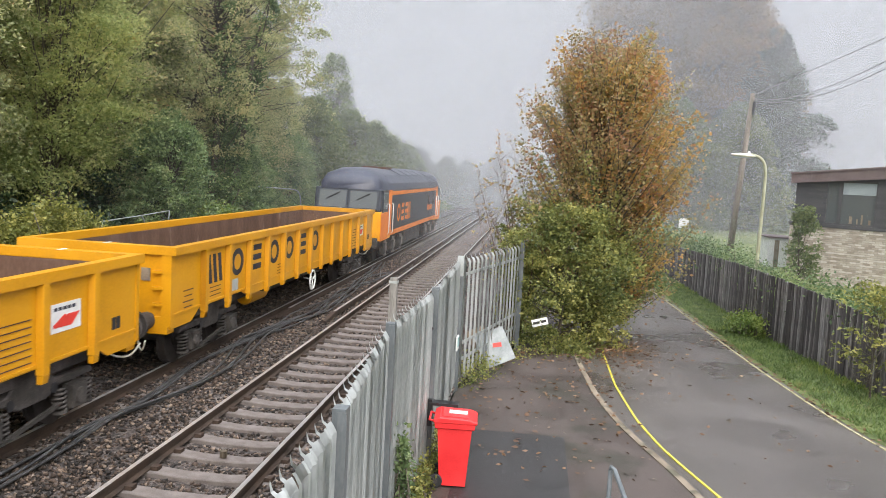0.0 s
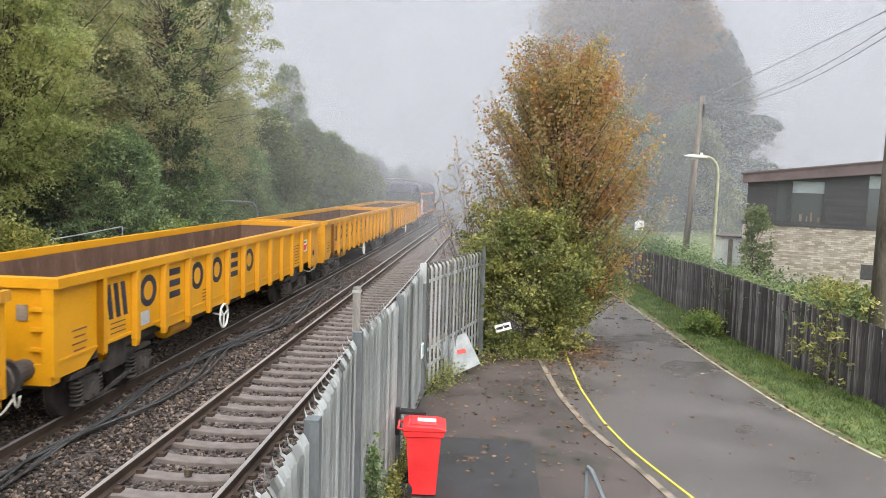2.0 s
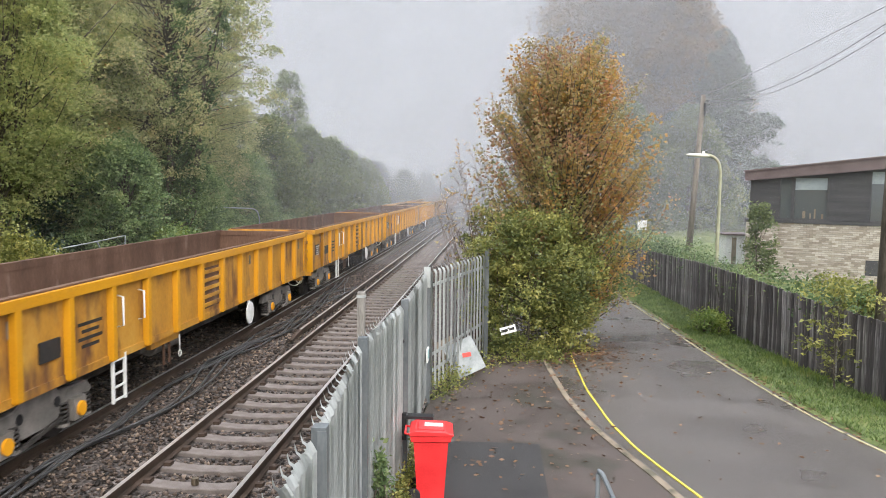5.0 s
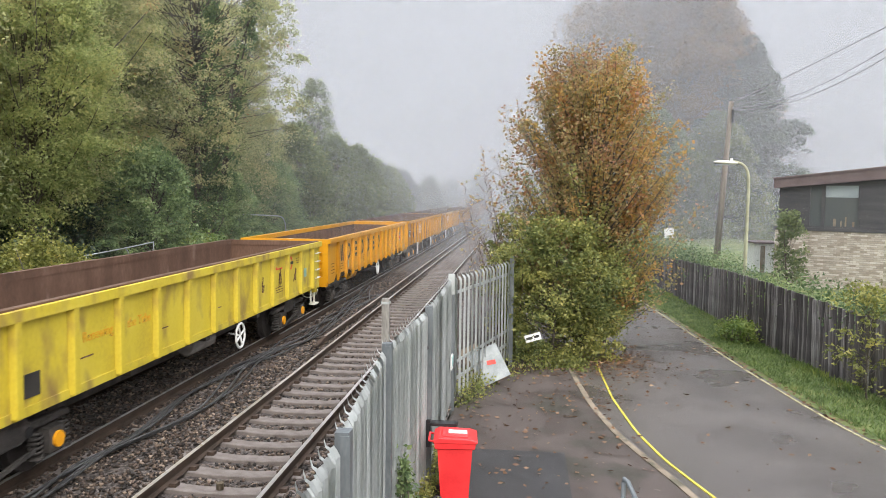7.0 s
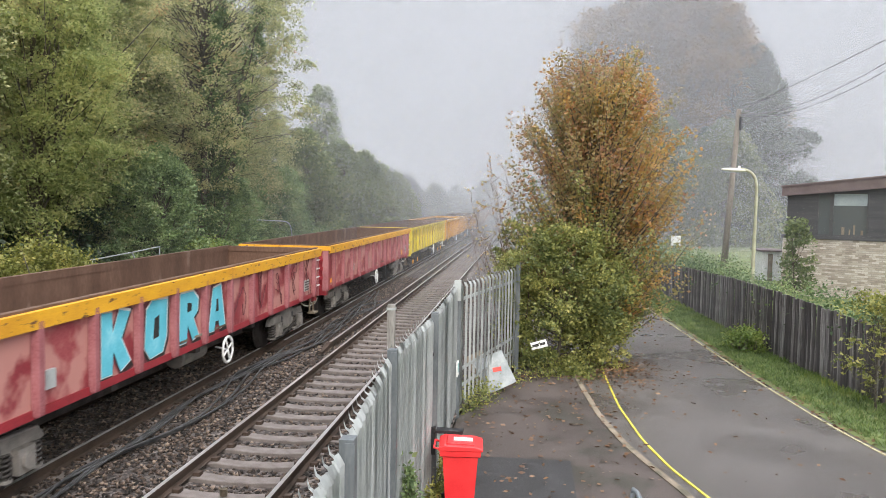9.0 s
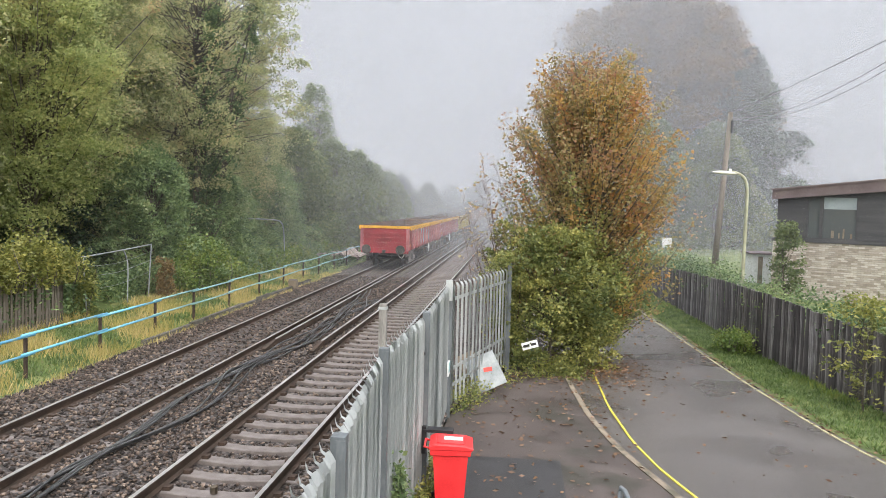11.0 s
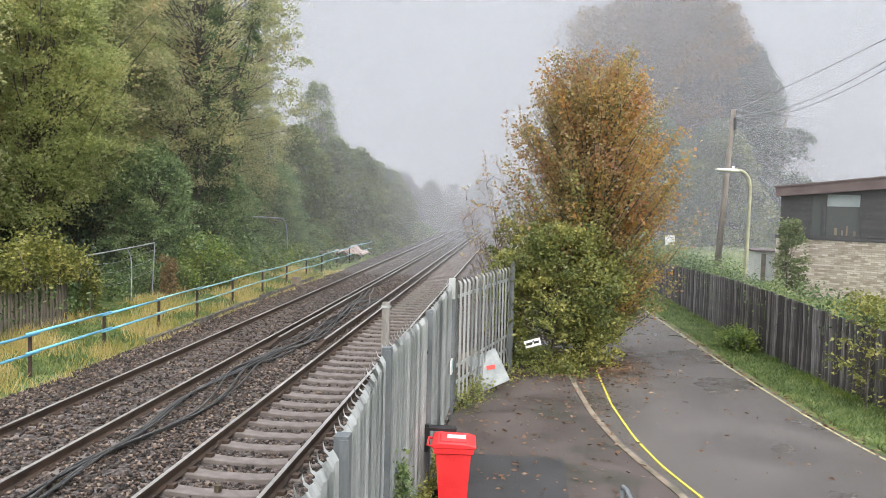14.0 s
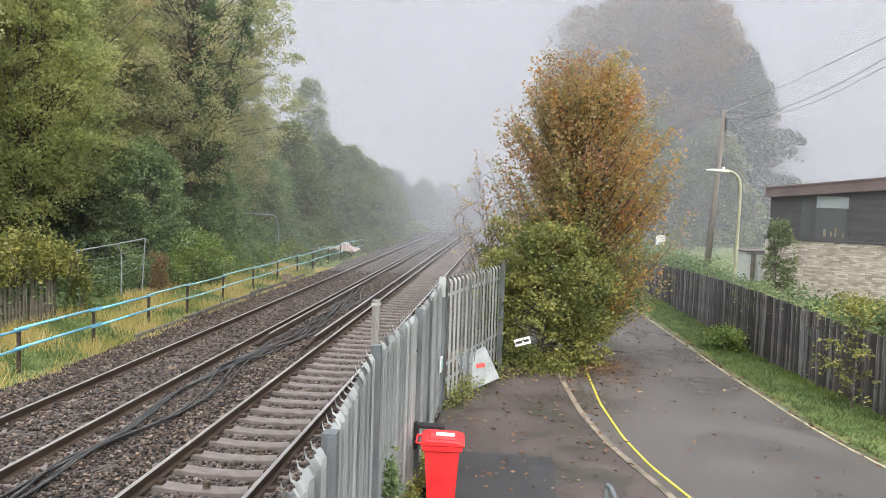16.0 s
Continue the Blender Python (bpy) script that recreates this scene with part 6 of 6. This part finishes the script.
# ---- house ----
def house():
    root = thing("house", "low modern house of buff brick and black cladding", "house", pose(13.86, 22.0, 0, 0, 0, -34))
    LEN = 10.0
    part("brick_wall", box(-0.1, LEN, 0.02, 0.35, -0.2, 2.56), M["mortar"], root, "buff brick lower wall")
    mesh, v, f, count = None, [], [], 0
    rows = 34
    for r in range(rows):
        z = 2.56 - (r + 1) * 0.075
        k = 0
        x = -0.1 - (0.1125 if r % 2 else 0)
        while x < LEN - 0.2:
            x0 = max(x, -0.1)
            if x0 == x and r < 22 and x < 3.0 and count < 290:
                if mesh is None:
                    ob = part("brick", box(0, 0.213, -0.006, 0.03, 0, 0.064), M["brick_single"], root, bevel=0.003)
                    mesh = ob.data
                    ob.matrix_basis = pose(x, 0, z)
                else:
                    link("brick", mesh, None, root, m=pose(x, rng.normal() * 0.0015, z))
                count += 1
            else:
                bx = box(x0, x + 0.213, -0.006 + rng.normal() * 0.0015, 0.03, z, z + 0.064)
                f += [[q.index + len(v) for q in fc.verts] for fc in (bx.verts.index_update() or bx.faces)]
                v += [tuple(q.co) for q in bx.verts]
                bx.free()
            x += 0.225
    rest = bpy.data.meshes.new("bricks")
    rest.from_pydata(v, [], f)
    tagged(link("bricks", rest, M["brick"], root), kind="stuff")
    part("trim", box(-0.14, LEN, -0.05, 0.1, 2.56, 2.68), M["cladding"], root, bevel=0.01)
    part("upper_wall", extrude([(0, 2.66), (LEN, 2.66), (LEN, 5.1), (0, 4.2)], 0.12, 0.4, "y"), M["cladding"], root)
    spans = [(0.0, 1.08), (2.84, 4.2), (5.6, 6.4), (8.6, LEN)]
    for a, b in spans:
        for k in range(14):
            z = 2.7 + k * 0.125
            part("cladding_board", box(a, b, 0.06, 0.122, z, z + 0.118), M["cladding"], root)
    for n, (a, b) in enumerate(((1.1, 1.56), (1.62, 2.82), (4.22, 4.75), (4.8, 5.58), (6.42, 7.4), (7.45, 8.58))):
        top = 4.18 + 0.09 * a
        win = part("window", box(a, b, 0.1, 0.118, 2.72, top), M["glass"], root, "dark window reflecting the sky")
        for x0, x1, z0, z1 in ((a - 0.03, a + 0.03, 2.68, top), (b - 0.03, b + 0.03, 2.68, top), (a, b, 2.68, 2.74), (a, b, top - 0.06, top)):
            part("frame", box(x0, x1, 0.04, 0.1, z0, z1), M["cladding"], win)
        if n in (1, 2, 3, 5):
            part("blind", box(a + 0.04, b - 0.04, 0.088, 0.098, top - 0.5, top - 0.06), M["blind"], win, "pale roller blind")
        if n == 1:
            for x, w, h in ((1.95, 0.1, 0.35), (2.2, 0.05, 0.25), (2.35, 0.06, 0.45), (2.6, 0.08, 0.22)):
                part("ornament", box(x, x + w, 0.086, 0.098, 2.75, 2.75 + h * 0.8), M["kerb"], win, bevel=0.004)
    part("fascia", extrude([(-0.15, 4.16), (LEN + 0.3, 5.1), (LEN + 0.3, 5.6), (-0.15, 4.53)], -0.18, 0.1, "y"), M["fascia"], root, "maroon sloping fascia")
    part("fascia_trim", extrude([(-0.18, 4.5), (LEN + 0.3, 5.58), (LEN + 0.3, 5.64), (-0.18, 4.56)], -0.22, 0.0, "y"), M["fascia"], root)
    part("roof", extrude([(-0.1, 4.45), (LEN + 0.2, 5.52), (LEN + 0.2, 5.58), (-0.1, 4.51)], 0.1, 8.0, "y"), M["fascia"], root)
    part("side_wall", box(0.0, 0.3, 0.4, 8.0, -0.2, 4.4), M["cladding"], root)
    part("vent_window", box(4.2, 4.7, -0.02, 0.03, 0.75, 1.3), M["cladding"], root)


house()
shed = thing("outbuilding", "small white outbuilding behind the house", "outbuilding", pose(14.95, 27.5, 0.2))
part("wall", box(-0.35, 0.8, 0, 1.6, 0, 1.5), M["white"], shed)
part("roof", box(-0.45, 0.9, -0.1, 1.7, 1.5, 1.56), M["fascia"], shed, bevel=0.02)
part("door", box(-0.1, 0.1, -0.03, 0.0, 0.1, 1.4), M["kerb"], shed)
sg = thing("notice_board", "white notice board beyond the board fence", "sign", pose(12.1, 35, 0.3))
part("plate", box(-0.26, 0.26, -0.03, 0, 1.2, 1.75), M["white"], sg)
part("leg", box(-0.05, 0.05, 0, 0.06, 0, 1.9), M["oldpost"], sg)


# ---- lamp, poles, wires ----
lamp = thing("street_lamp", "pale green tubular street lamp, unlit", "street lamp")
run = smooth_run([(11.58, 18, -0.45), (11.58, 18, 1.5), (11.6, 18, 4.2), (11.58, 18, 4.75), (11.35, 18, 4.98), (11.05, 18, 5.0)], 40)
link("post", tubes("post", [(run, np.linspace(0.07, 0.05, 40))], 10), M["lamp_green"], lamp)
bm = bmesh.new()
bmesh.ops.create_uvsphere(bm, u_segments=20, v_segments=10, radius=1, matrix=pose(10.82, 18, 4.96, 0, 3, 0) @ Matrix.Diagonal((0.42, 0.15, 0.075, 1)))
head = part("lamp_head", bm, M["lamp_head"], lamp, "cream lamp head", smooth=True)
part("photocell", cyl((11.0, 18, 5.06), "z", 0.045, 0.09, 12), M["white"], head)
part("diffuser", box(10.5, 11.0, 17.92, 18.08, 4.88, 4.91), M["blind"], head, bevel=0.01)
part("door_plate", box(11.53, 11.63, 17.915, 17.94, 0.7, 1.15), M["lamp_green"], lamp)

pole = thing("utility_pole", "leaning timber utility pole with a transformer box", "utility pole")
link("shaft", tubes("shaft", [([(12.5, 26, 0.2), (12.71, 26, 4), (12.94, 26, 7.95)], np.array([0.15, 0.13, 0.1]))], 12), M["pole_wood"], pole)
part("pole_box", cyl((12.99, 25.86, 7.3), "z", 0.055, 0.55, 12), M["black"], pole)
for k in range(6):
    z = 4.2 + k * 0.55
    x = 12.71 + (z - 4) * 0.06
    part("step_iron", box(x - 0.24 if k % 2 else x, x if k % 2 else x + 0.24, 25.98, 26.02, z, z + 0.02), M["steel_dark"], pole)
pole2 = thing("utility_pole", "dark timber utility pole beside the board fence", "utility pole")
link("shaft", tubes("shaft", [([(12.47, 8, -0.6), (12.54, 8, 4), (12.62, 8, 8.0)], np.array([0.18, 0.165, 0.14]))], 12), M["bark"], pole2)
part("notice", box(12.42, 12.56, 7.8, 7.83, 0.55, 0.85), M["white"], pole2, "white notice plate")
for x, z in ((12.4, 0.32), (12.56, 0.42)):
    part("disc", cyl((x, 7.83, z), "y", 0.05, 0.02, 14), M["lamp_head"], pole2)
for k, (a, b, sag) in enumerate((((12.95, 26, 7.9), (12.45, 8, 7.9), 0.05), ((12.95, 26, 7.72), (12.5, 8, 7.6), 0.55), ((12.95, 26, 7.68), (12.55, 8, 7.45), 0.62))):
    a, b = np.array(a), np.array(b)
    pts = [a + (b - a) * t - np.array([0, 0, sag * 4 * t * (1 - t)]) for t in np.linspace(0, 1, 24)]
    tagged(link("overhead_wire", tubes("overhead_wire", [(pts, 0.008)], 5), M["cable"]), "thin black overhead wire between two poles", "wire", group="overhead wires")
a, b = np.array((12.8, 26, 7.85)), np.array((3, 70, 8.5))
tagged(link("overhead_wire", tubes("overhead_wire", [([a + (b - a) * t - np.array([0, 0, 4 * t * (1 - t)]) for t in np.linspace(0, 1, 20)], 0.012)], 5), M["cable"]), "thin black overhead wire leading into the fog", "wire", group="overhead wires")

hr = thing("handrail", "grey tubular stair handrail", "handrail")
link("tube", tubes("tube", [([(4.58, -5.0, -0.6), (4.58, -5.0, 1.97), (4.583, -5.01, 1.993), (4.6, -5.05, 1.99), (4.8, -6.0, 1.62), (5.1, -7.6, 1.0)], 0.015)], 10), M["fence_post"], hr)


# ---- railing and bank beside the far line ----
def railing():
    root = thing("pipe_railing", "two-rail handrail of blue and teal pipes on rusty posts", "railing")
    ys = [-3.2, -0.2, 2.8, 5.75, 8.75, 11.75, 14.45, 17.6, 20.9, 24.2, 27.4, 30.4, 33.8, 37.0, 40.2, 43.5]
    for y in ys:
        part("post", box(-6.43, -6.37, y - 0.03, y + 0.03, -0.45, 0.73), M["rusty_post"], root, bevel=0.006, m=pose(0, 0, 0))
    for k, (a, b) in enumerate(zip(ys, ys[1:])):
        m = M["blue_pipe"] if k < 5 else M["teal_pipe"]
        for z in (0.68, 0.27):
            dz = 0.03 * (k % 2)
            link("rail", tubes("rail", [([(-6.34, a - 0.22, z + dz), (-6.34, b + 0.22, z + dz + rng.normal() * 0.01)], 0.03 if k < 5 else 0.026)], 10), m, root)


railing()
kb = thing("edging_wall", "low crumbling concrete edging below the grass", "wall", kind="structure")
for k in range(11):
    y = 10.2 + k * 1.55
    part("slab", box(-6.06, -5.95, y, y + 1.5, -0.5, -0.16 + rng.normal() * 0.015), M["wall_old"], kb, bevel=0.02, m=pose(0, 0, 0, 0, 0, 0))
blk = thing("concrete_block", "square concrete block beside the ballast", "block", pose(-6.0, 24.3, -0.35))
part("block", box(-0.18, 0.18, -0.18, 0.18, 0, 0.42), M["kerb"], blk, bevel=0.03)
part("block_top", box(-0.15, 0.15, -0.15, 0.15, 0.42, 0.47), M["sleeper"], blk, bevel=0.01)


def paling():
    root = thing("paling_fence", "grey timber paling fence overgrown with ivy", "fence")
    me = None
    for k in range(44):
        y = 4.8 + k * 0.15
        if me is None:
            ob = part("pale", box(-0.012, 0.012, -0.045, 0.045, 0, 1.75), M["pole_wood"], root, bevel=0.004)
            me = ob.data
            ob.matrix_basis = pose(-9.0, y, -0.05)
        else:
            link("pale", me, None, root, m=pose(-9.0, y, -0.08 + rng.normal() * 0.02, rng.normal(), rng.normal(), 0))
    for z in (0.35, 1.3):
        part("rail", box(-9.06, -9.015, 4.7, 11.4, z, z + 0.08), M["pole_wood"], root)
    part("post", box(-9.16, -9.02, 11.3, 11.5, -0.2, 1.9), M["bark"], root)


paling()
hedge("ivy", "yellow-green ivy tumbling over the paling fence", [(-9.0, 4.5), (-9.0, 11.9)], 1.5, 0.5, 15000, 0.1, M["L_ivy"], 61, "ivy", base=1.15)
hp = thing("mesh_panel", "leaning grey tubular fence panel with loose wires", "fence panel")
for run, r in (([(-9.0, 12.4, 1.8), (-9.0, 14.8, 1.87), (-9.05, 17.0, 1.95)], 0.022), ([(-9.0, 14.9, 1.87), (-8.98, 15.2, 1.6), (-8.95, 15.1, 0.1)], 0.022), ([(-9.05, 17, 1.95), (-9.1, 16.9, 0.1)], 0.022), ([(-9, 12.5, 1.8), (-9.0, 12.7, 0.1)], 0.022)):
    link("tube", tubes("tube", [(smooth_run(run, 12), r)], 8), M["grey_pipe"], hp)
for z in (1.2, 1.5, 0.8):
    link("wire", tubes("wire", [(smooth_run([(-9.0, 12.6, z), (-9.0, 14.6, z - 0.05), (-9.05, 17, z + 0.2)], 14), 0.006)], 5), M["grey_pipe"], hp)
hoop = thing("tube_hoop", "bent grey tube frame among the bushes", "frame")
link("tube", tubes("tube", [(smooth_run([(-9.0, 26, 2.72), (-9.0, 31.8, 2.5), (-9.0, 32.7, 2.3), (-9.0, 33.0, 0.0)], 30), 0.03)], 8), M["grey_pipe"], hoop)
for x, y, h in ((-9.0, 12.7, 1.6), (-8.6, 17.2, 1.5)):
    st = tree("ivy_stump", "dead post wrapped in brown ivy", h, 0.22, 0.1, 2600, 0.08, M["L_brown"] if y > 15 else M["L_mixed"], lambda q: 1.0, int(y * 3), clumps=40, spread=0.1, limbs=4, trunk=0.07, category="stump")
    st.matrix_basis = pose(x, y, -0.05)
hedge("shrub", "bright green bush on the grass bank", [(-8.6, 19.0), (-8.4, 22.0)], 2.1, 0.7, 9000, 0.11, M["L_green"], 63, "shrub", base=-0.05)
hedge("undergrowth", "dark nettles and brambles under the trees", [(-9.8, 3), (-9.8, 40)], 1.25, 1.1, 22000, 0.12, M["L_dark"], 64, "undergrowth", base=-0.02)
hedge("undergrowth", "green brambles along the far bank", [(-8.6, 24), (-8.9, 36), (-8.6, 50), (-8.4, 75), (-7.4, 100)], 1.3, 0.9, 16000, 0.16, M["L_green"], 65, "undergrowth", base=-0.15)
hedge("undergrowth", "dark brambles edging the far ballast", [(-7.2, 32), (-7.1, 50), (-6.9, 80), (-6.5, 115)], 0.8, 0.9, 24000, 0.17, M["L_dark"], 66, "undergrowth", base=-0.3)
hedge("undergrowth", "deep shaded thicket within the wood", [(-17.5, -2), (-18, 20), (-18, 48)], 4.5, 1.5, 16000, 0.32, M["L_dark"], 67, "undergrowth", base=-0.1, fuzz=0.4)
# added dark-leaved filler: its colour stands in for the shade under the canopy
hedge("undergrowth", "near-black foliage added as the shade inside the wood", [(-13.6, 2), (-13.2, 14), (-13.0, 24), (-12.6, 34)], 3.6, 1.4, 24000, 0.2, M["L_conifer"], 68, "undergrowth", base=-0.1, fuzz=0.35)
pile = thing("rubbish_heap", "torn pinkish sheeting heaped on the bank", "rubbish")
for k in range(5):
    bm = bmesh.new()
    bmesh.ops.create_grid(bm, x_segments=8, y_segments=8, size=0.62)
    for q in bm.verts:
        q.co.z = 0.22 * math.sin(q.co.x * 5 + k) * math.cos(q.co.y * 4 + 2 * k) + 0.35 - 0.3 * q.co.length
    part("sheet", bm, M["sack"], pile, "crumpled torn sheet", m=pose(-7.5 + 0.3 * k, 36.6 + 0.55 * k, 0.02 + 0.05 * k, 8 * k - 15, 10 - 5 * k, 40 * k))

# ---- garden shrubs and verge ----
hedge("garden_hedge", "loose green garden shrubs behind the board fence", [(12.2, 9), (11.7, 15), (11.5, 20), (11.2, 30), (10.8, 44)], 1.35, 0.7, 20000, 0.1, M["L_dark"], 71, "hedge", base=0.35)
hedge("shrub", "pale yellow-green shrub before the brick wall", [(13.3, 13.2), (14.6, 12.6)], 1.1, 0.5, 5000, 0.12, M["L_ivy"], 72, "shrub", base=0.5)
tall = tree("shrub", "tall thin evergreen shrub beside the brick wall", 2.9, 0.7, 0.1, 3200, 0.12, M["L_mid"], lambda h: 0.9 - 0.55 * h, 73, clumps=60, spread=0.16, limbs=24, trunk=0.04, category="shrub")
tall.matrix_basis = pose(13.65, 20.0, 0.4)
hedge("shrub", "small green weeds on the verge against the fence", [(10.4, 13.8), (10.6, 15.2)], 0.6, 0.4, 2600, 0.1, M["L_green"], 74, "shrub", base=-0.5)
sap = tree("sapling", "thin sapling with sparse yellow leaves before the fence", 2.5, 0.8, 0.4, 1000, 0.095, M["L_ivy"], lambda h: 0.5 + 0.6 * math.sin(3 * h), 75, clumps=46, spread=0.12, limbs=44, trunk=0.028, category="sapling")
sap.matrix_basis = pose(11.35, 7.6, -0.5)
for ob in sap.children:
    if ob.name.startswith("trunk"):
        tagged(ob, kind="stuff")
hedge("weeds", "dry yellow weeds at the foot of the fence and bin", [(2.68, -0.4), (2.7, 0.5), (2.68, 2.2)], 0.4, 0.05, 1800, 0.06, M["L_ivy"], 76, "weeds", base=-0.6, fuzz=0.06)
hedge("weeds", "ivy and dead stalks below the dumped boards", [(2.75, 6.2), (2.85, 7.2), (3.0, 8.7), (4.2, 9.6), (5.9, 11.3)], 0.3, 0.18, 4000, 0.07, M["L_mixed"], 77, "weeds", base=-0.6)
hedge("ivy", "dark ivy stem climbing the steel fence", [(2.6, -1.0), (2.6, -0.8)], 1.1, 0.03, 420, 0.085, M["L_dark"], 78, "ivy", base=-0.5, fuzz=0.05)

r9 = np.random.default_rng(99)
y = r9.uniform(2, 30, 24000)
x = r9.uniform(-9.2, -6.05, len(y))
z = np.interp(x, (-9.5, -7.5, -6.3, -6.0), (0.0, -0.16, -0.27, -0.34))
tuft = np.sin(x * 2.1 + y * 0.8) + np.sin(y * 1.7) + r9.normal(size=len(y)) * 0.5 > 0.1
xyz = np.stack([x, y, z], 1)
tagged(link("dry_grass", quads("dry_grass", blades(r9, xyz[tuft], 0.3, 0.012)), M["L_dry"]), "long straw-coloured grass on the bank", "grass", kind="stuff")
e = r9.uniform(2, 32, 3200)
ex = -6.05 + 0.32 * np.sin(1.9 * e) * np.sin(0.7 * e + 1) + r9.normal(size=len(e)) * 0.16
tagged(link("edge_grass", quads("edge_grass", blades(r9, np.stack([ex, e, np.interp(ex, (-6.3, -6.0, -5.4), (-0.28, -0.34, -0.22))], 1), 0.14, 0.012)), M["L_dry"]), "ragged grass creeping over the ballast edge", "grass", kind="stuff")
tagged(link("bank_grass", quads("bank_grass", blades(r9, xyz[~tuft], 0.12, 0.016, 0.6)), M["L_grass"]), "short green grass on the bank", "grass", kind="stuff")
y = r9.uniform(1.5, 36, 30000)
lo, hi = np.array([line_at(EDGE, q) + 0.2 for q in y]), np.array([max(line_at(BOARDS, q), line_at(EDGE, q) + 0.5) for q in y])
f = r9.random(len(y))
xyz = np.stack([lo + (hi - lo) * f, y, -0.575 + 0.03 * f], 1)
tagged(link("verge_grass", quads("verge_grass", blades(r9, xyz, 0.1, 0.014, 0.6)), M["L_grass"]), "lush green grass on the verge", "grass", kind="stuff")
y = r9.uniform(2.5, 34, 5200)
xyz = np.stack([np.array([line_at(BOARDS, q) for q in y]) - 0.12 - 0.35 * r9.random(len(y)) ** 2, y, np.full(len(y), -0.55)], 1)
tuft = np.sin(3.1 * y) + np.sin(1.3 * y + 1) > -0.2
tagged(link("tall_grass", quads("tall_grass", blades(r9, xyz[tuft], 0.17, 0.012)), M["L_green"]), "tall rank grass against the board fence", "grass", kind="stuff")
n = 2700
x = np.r_[r9.uniform(2.8, 6.2, 500), r9.normal(6.1, 0.75, 1200), r9.uniform(6, 10, 160), np.array([line_at(EDGE, q) + 0.14 for q in np.linspace(2, 30, 840)]) + 0.06 + r9.normal(size=840) * 0.16]
y = np.r_[1 + 10 * r9.random(500) ** 0.6, r9.normal(11.2, 1.2, 1200), r9.uniform(1, 26, 160), np.linspace(2, 30, 840)]
fl = leaves(r9, np.stack([x, y, np.full(n, -0.588)], 1), 0.105, 0.0, 0.75)
fl[..., 2] = -0.588 + (fl[..., 2] + 0.588) * 0.4 + 0.014
tagged(link("fallen_leaves", quads("fallen_leaves", fl), M["L_fallen"]), "brown fallen leaves scattered over the tarmac", "leaves", kind="stuff")

# bare shoots beside the autumn tree
r5 = np.random.default_rng(5)
shoot = thing("shrub", "bare reddish shoots with a few last leaves", "shrub")
runs, tips = [], []
for k in range(16):
    b0 = np.array([3.6 + r5.normal() * 0.35, 11.4 + r5.normal() * 0.4, -0.4])
    e0 = b0 + np.array([-1.15 * r5.random() ** 0.6, r5.normal() * 0.3, 3.2 + 2.6 * r5.random()])
    pts = smooth_run([b0, b0 * 0.6 + e0 * 0.4 + np.array([0.3, 0, 0.35]) + r5.normal(size=3) * 0.15, e0 + np.array([0, 0, -0.3]) + r5.normal(size=3) * 0.1, e0], 14)
    runs.append((pts, np.linspace(0.016, 0.004, 14)))
    for j in (6, 8, 10, 12):
        q = pts[j] + np.array([r5.normal() * 0.3, r5.normal() * 0.2, 0.25 + 0.2 * r5.random()])
        runs.append(([pts[j], (pts[j] + q) / 2 + r5.normal(size=3) * 0.03, q], np.array([0.008, 0.006, 0.003])))
        tips += [q, q]
tagged(link("stem", tubes("stem", runs, 5), M["twig"], shoot), kind="stuff")
tips = np.repeat(np.array(tips), 3, 0) + r5.normal(size=(len(tips) * 3, 3)) * 0.09
link("last_leaves", quads("last_leaves", leaves(r5, tips, 0.09)), M["L_autumn"], shoot)


def motions():
    """The train runs away along the far line."""
    t = np.arange(0, 16.01, 0.5)
    y = np.interp(t, GAP_T, GAP_Y)
    for ob, dy in train:
        walk(ob, [(float(a), pose(TRACK_X, float(b) + dy, 0)) for a, b in zip(t, y)])


motions()
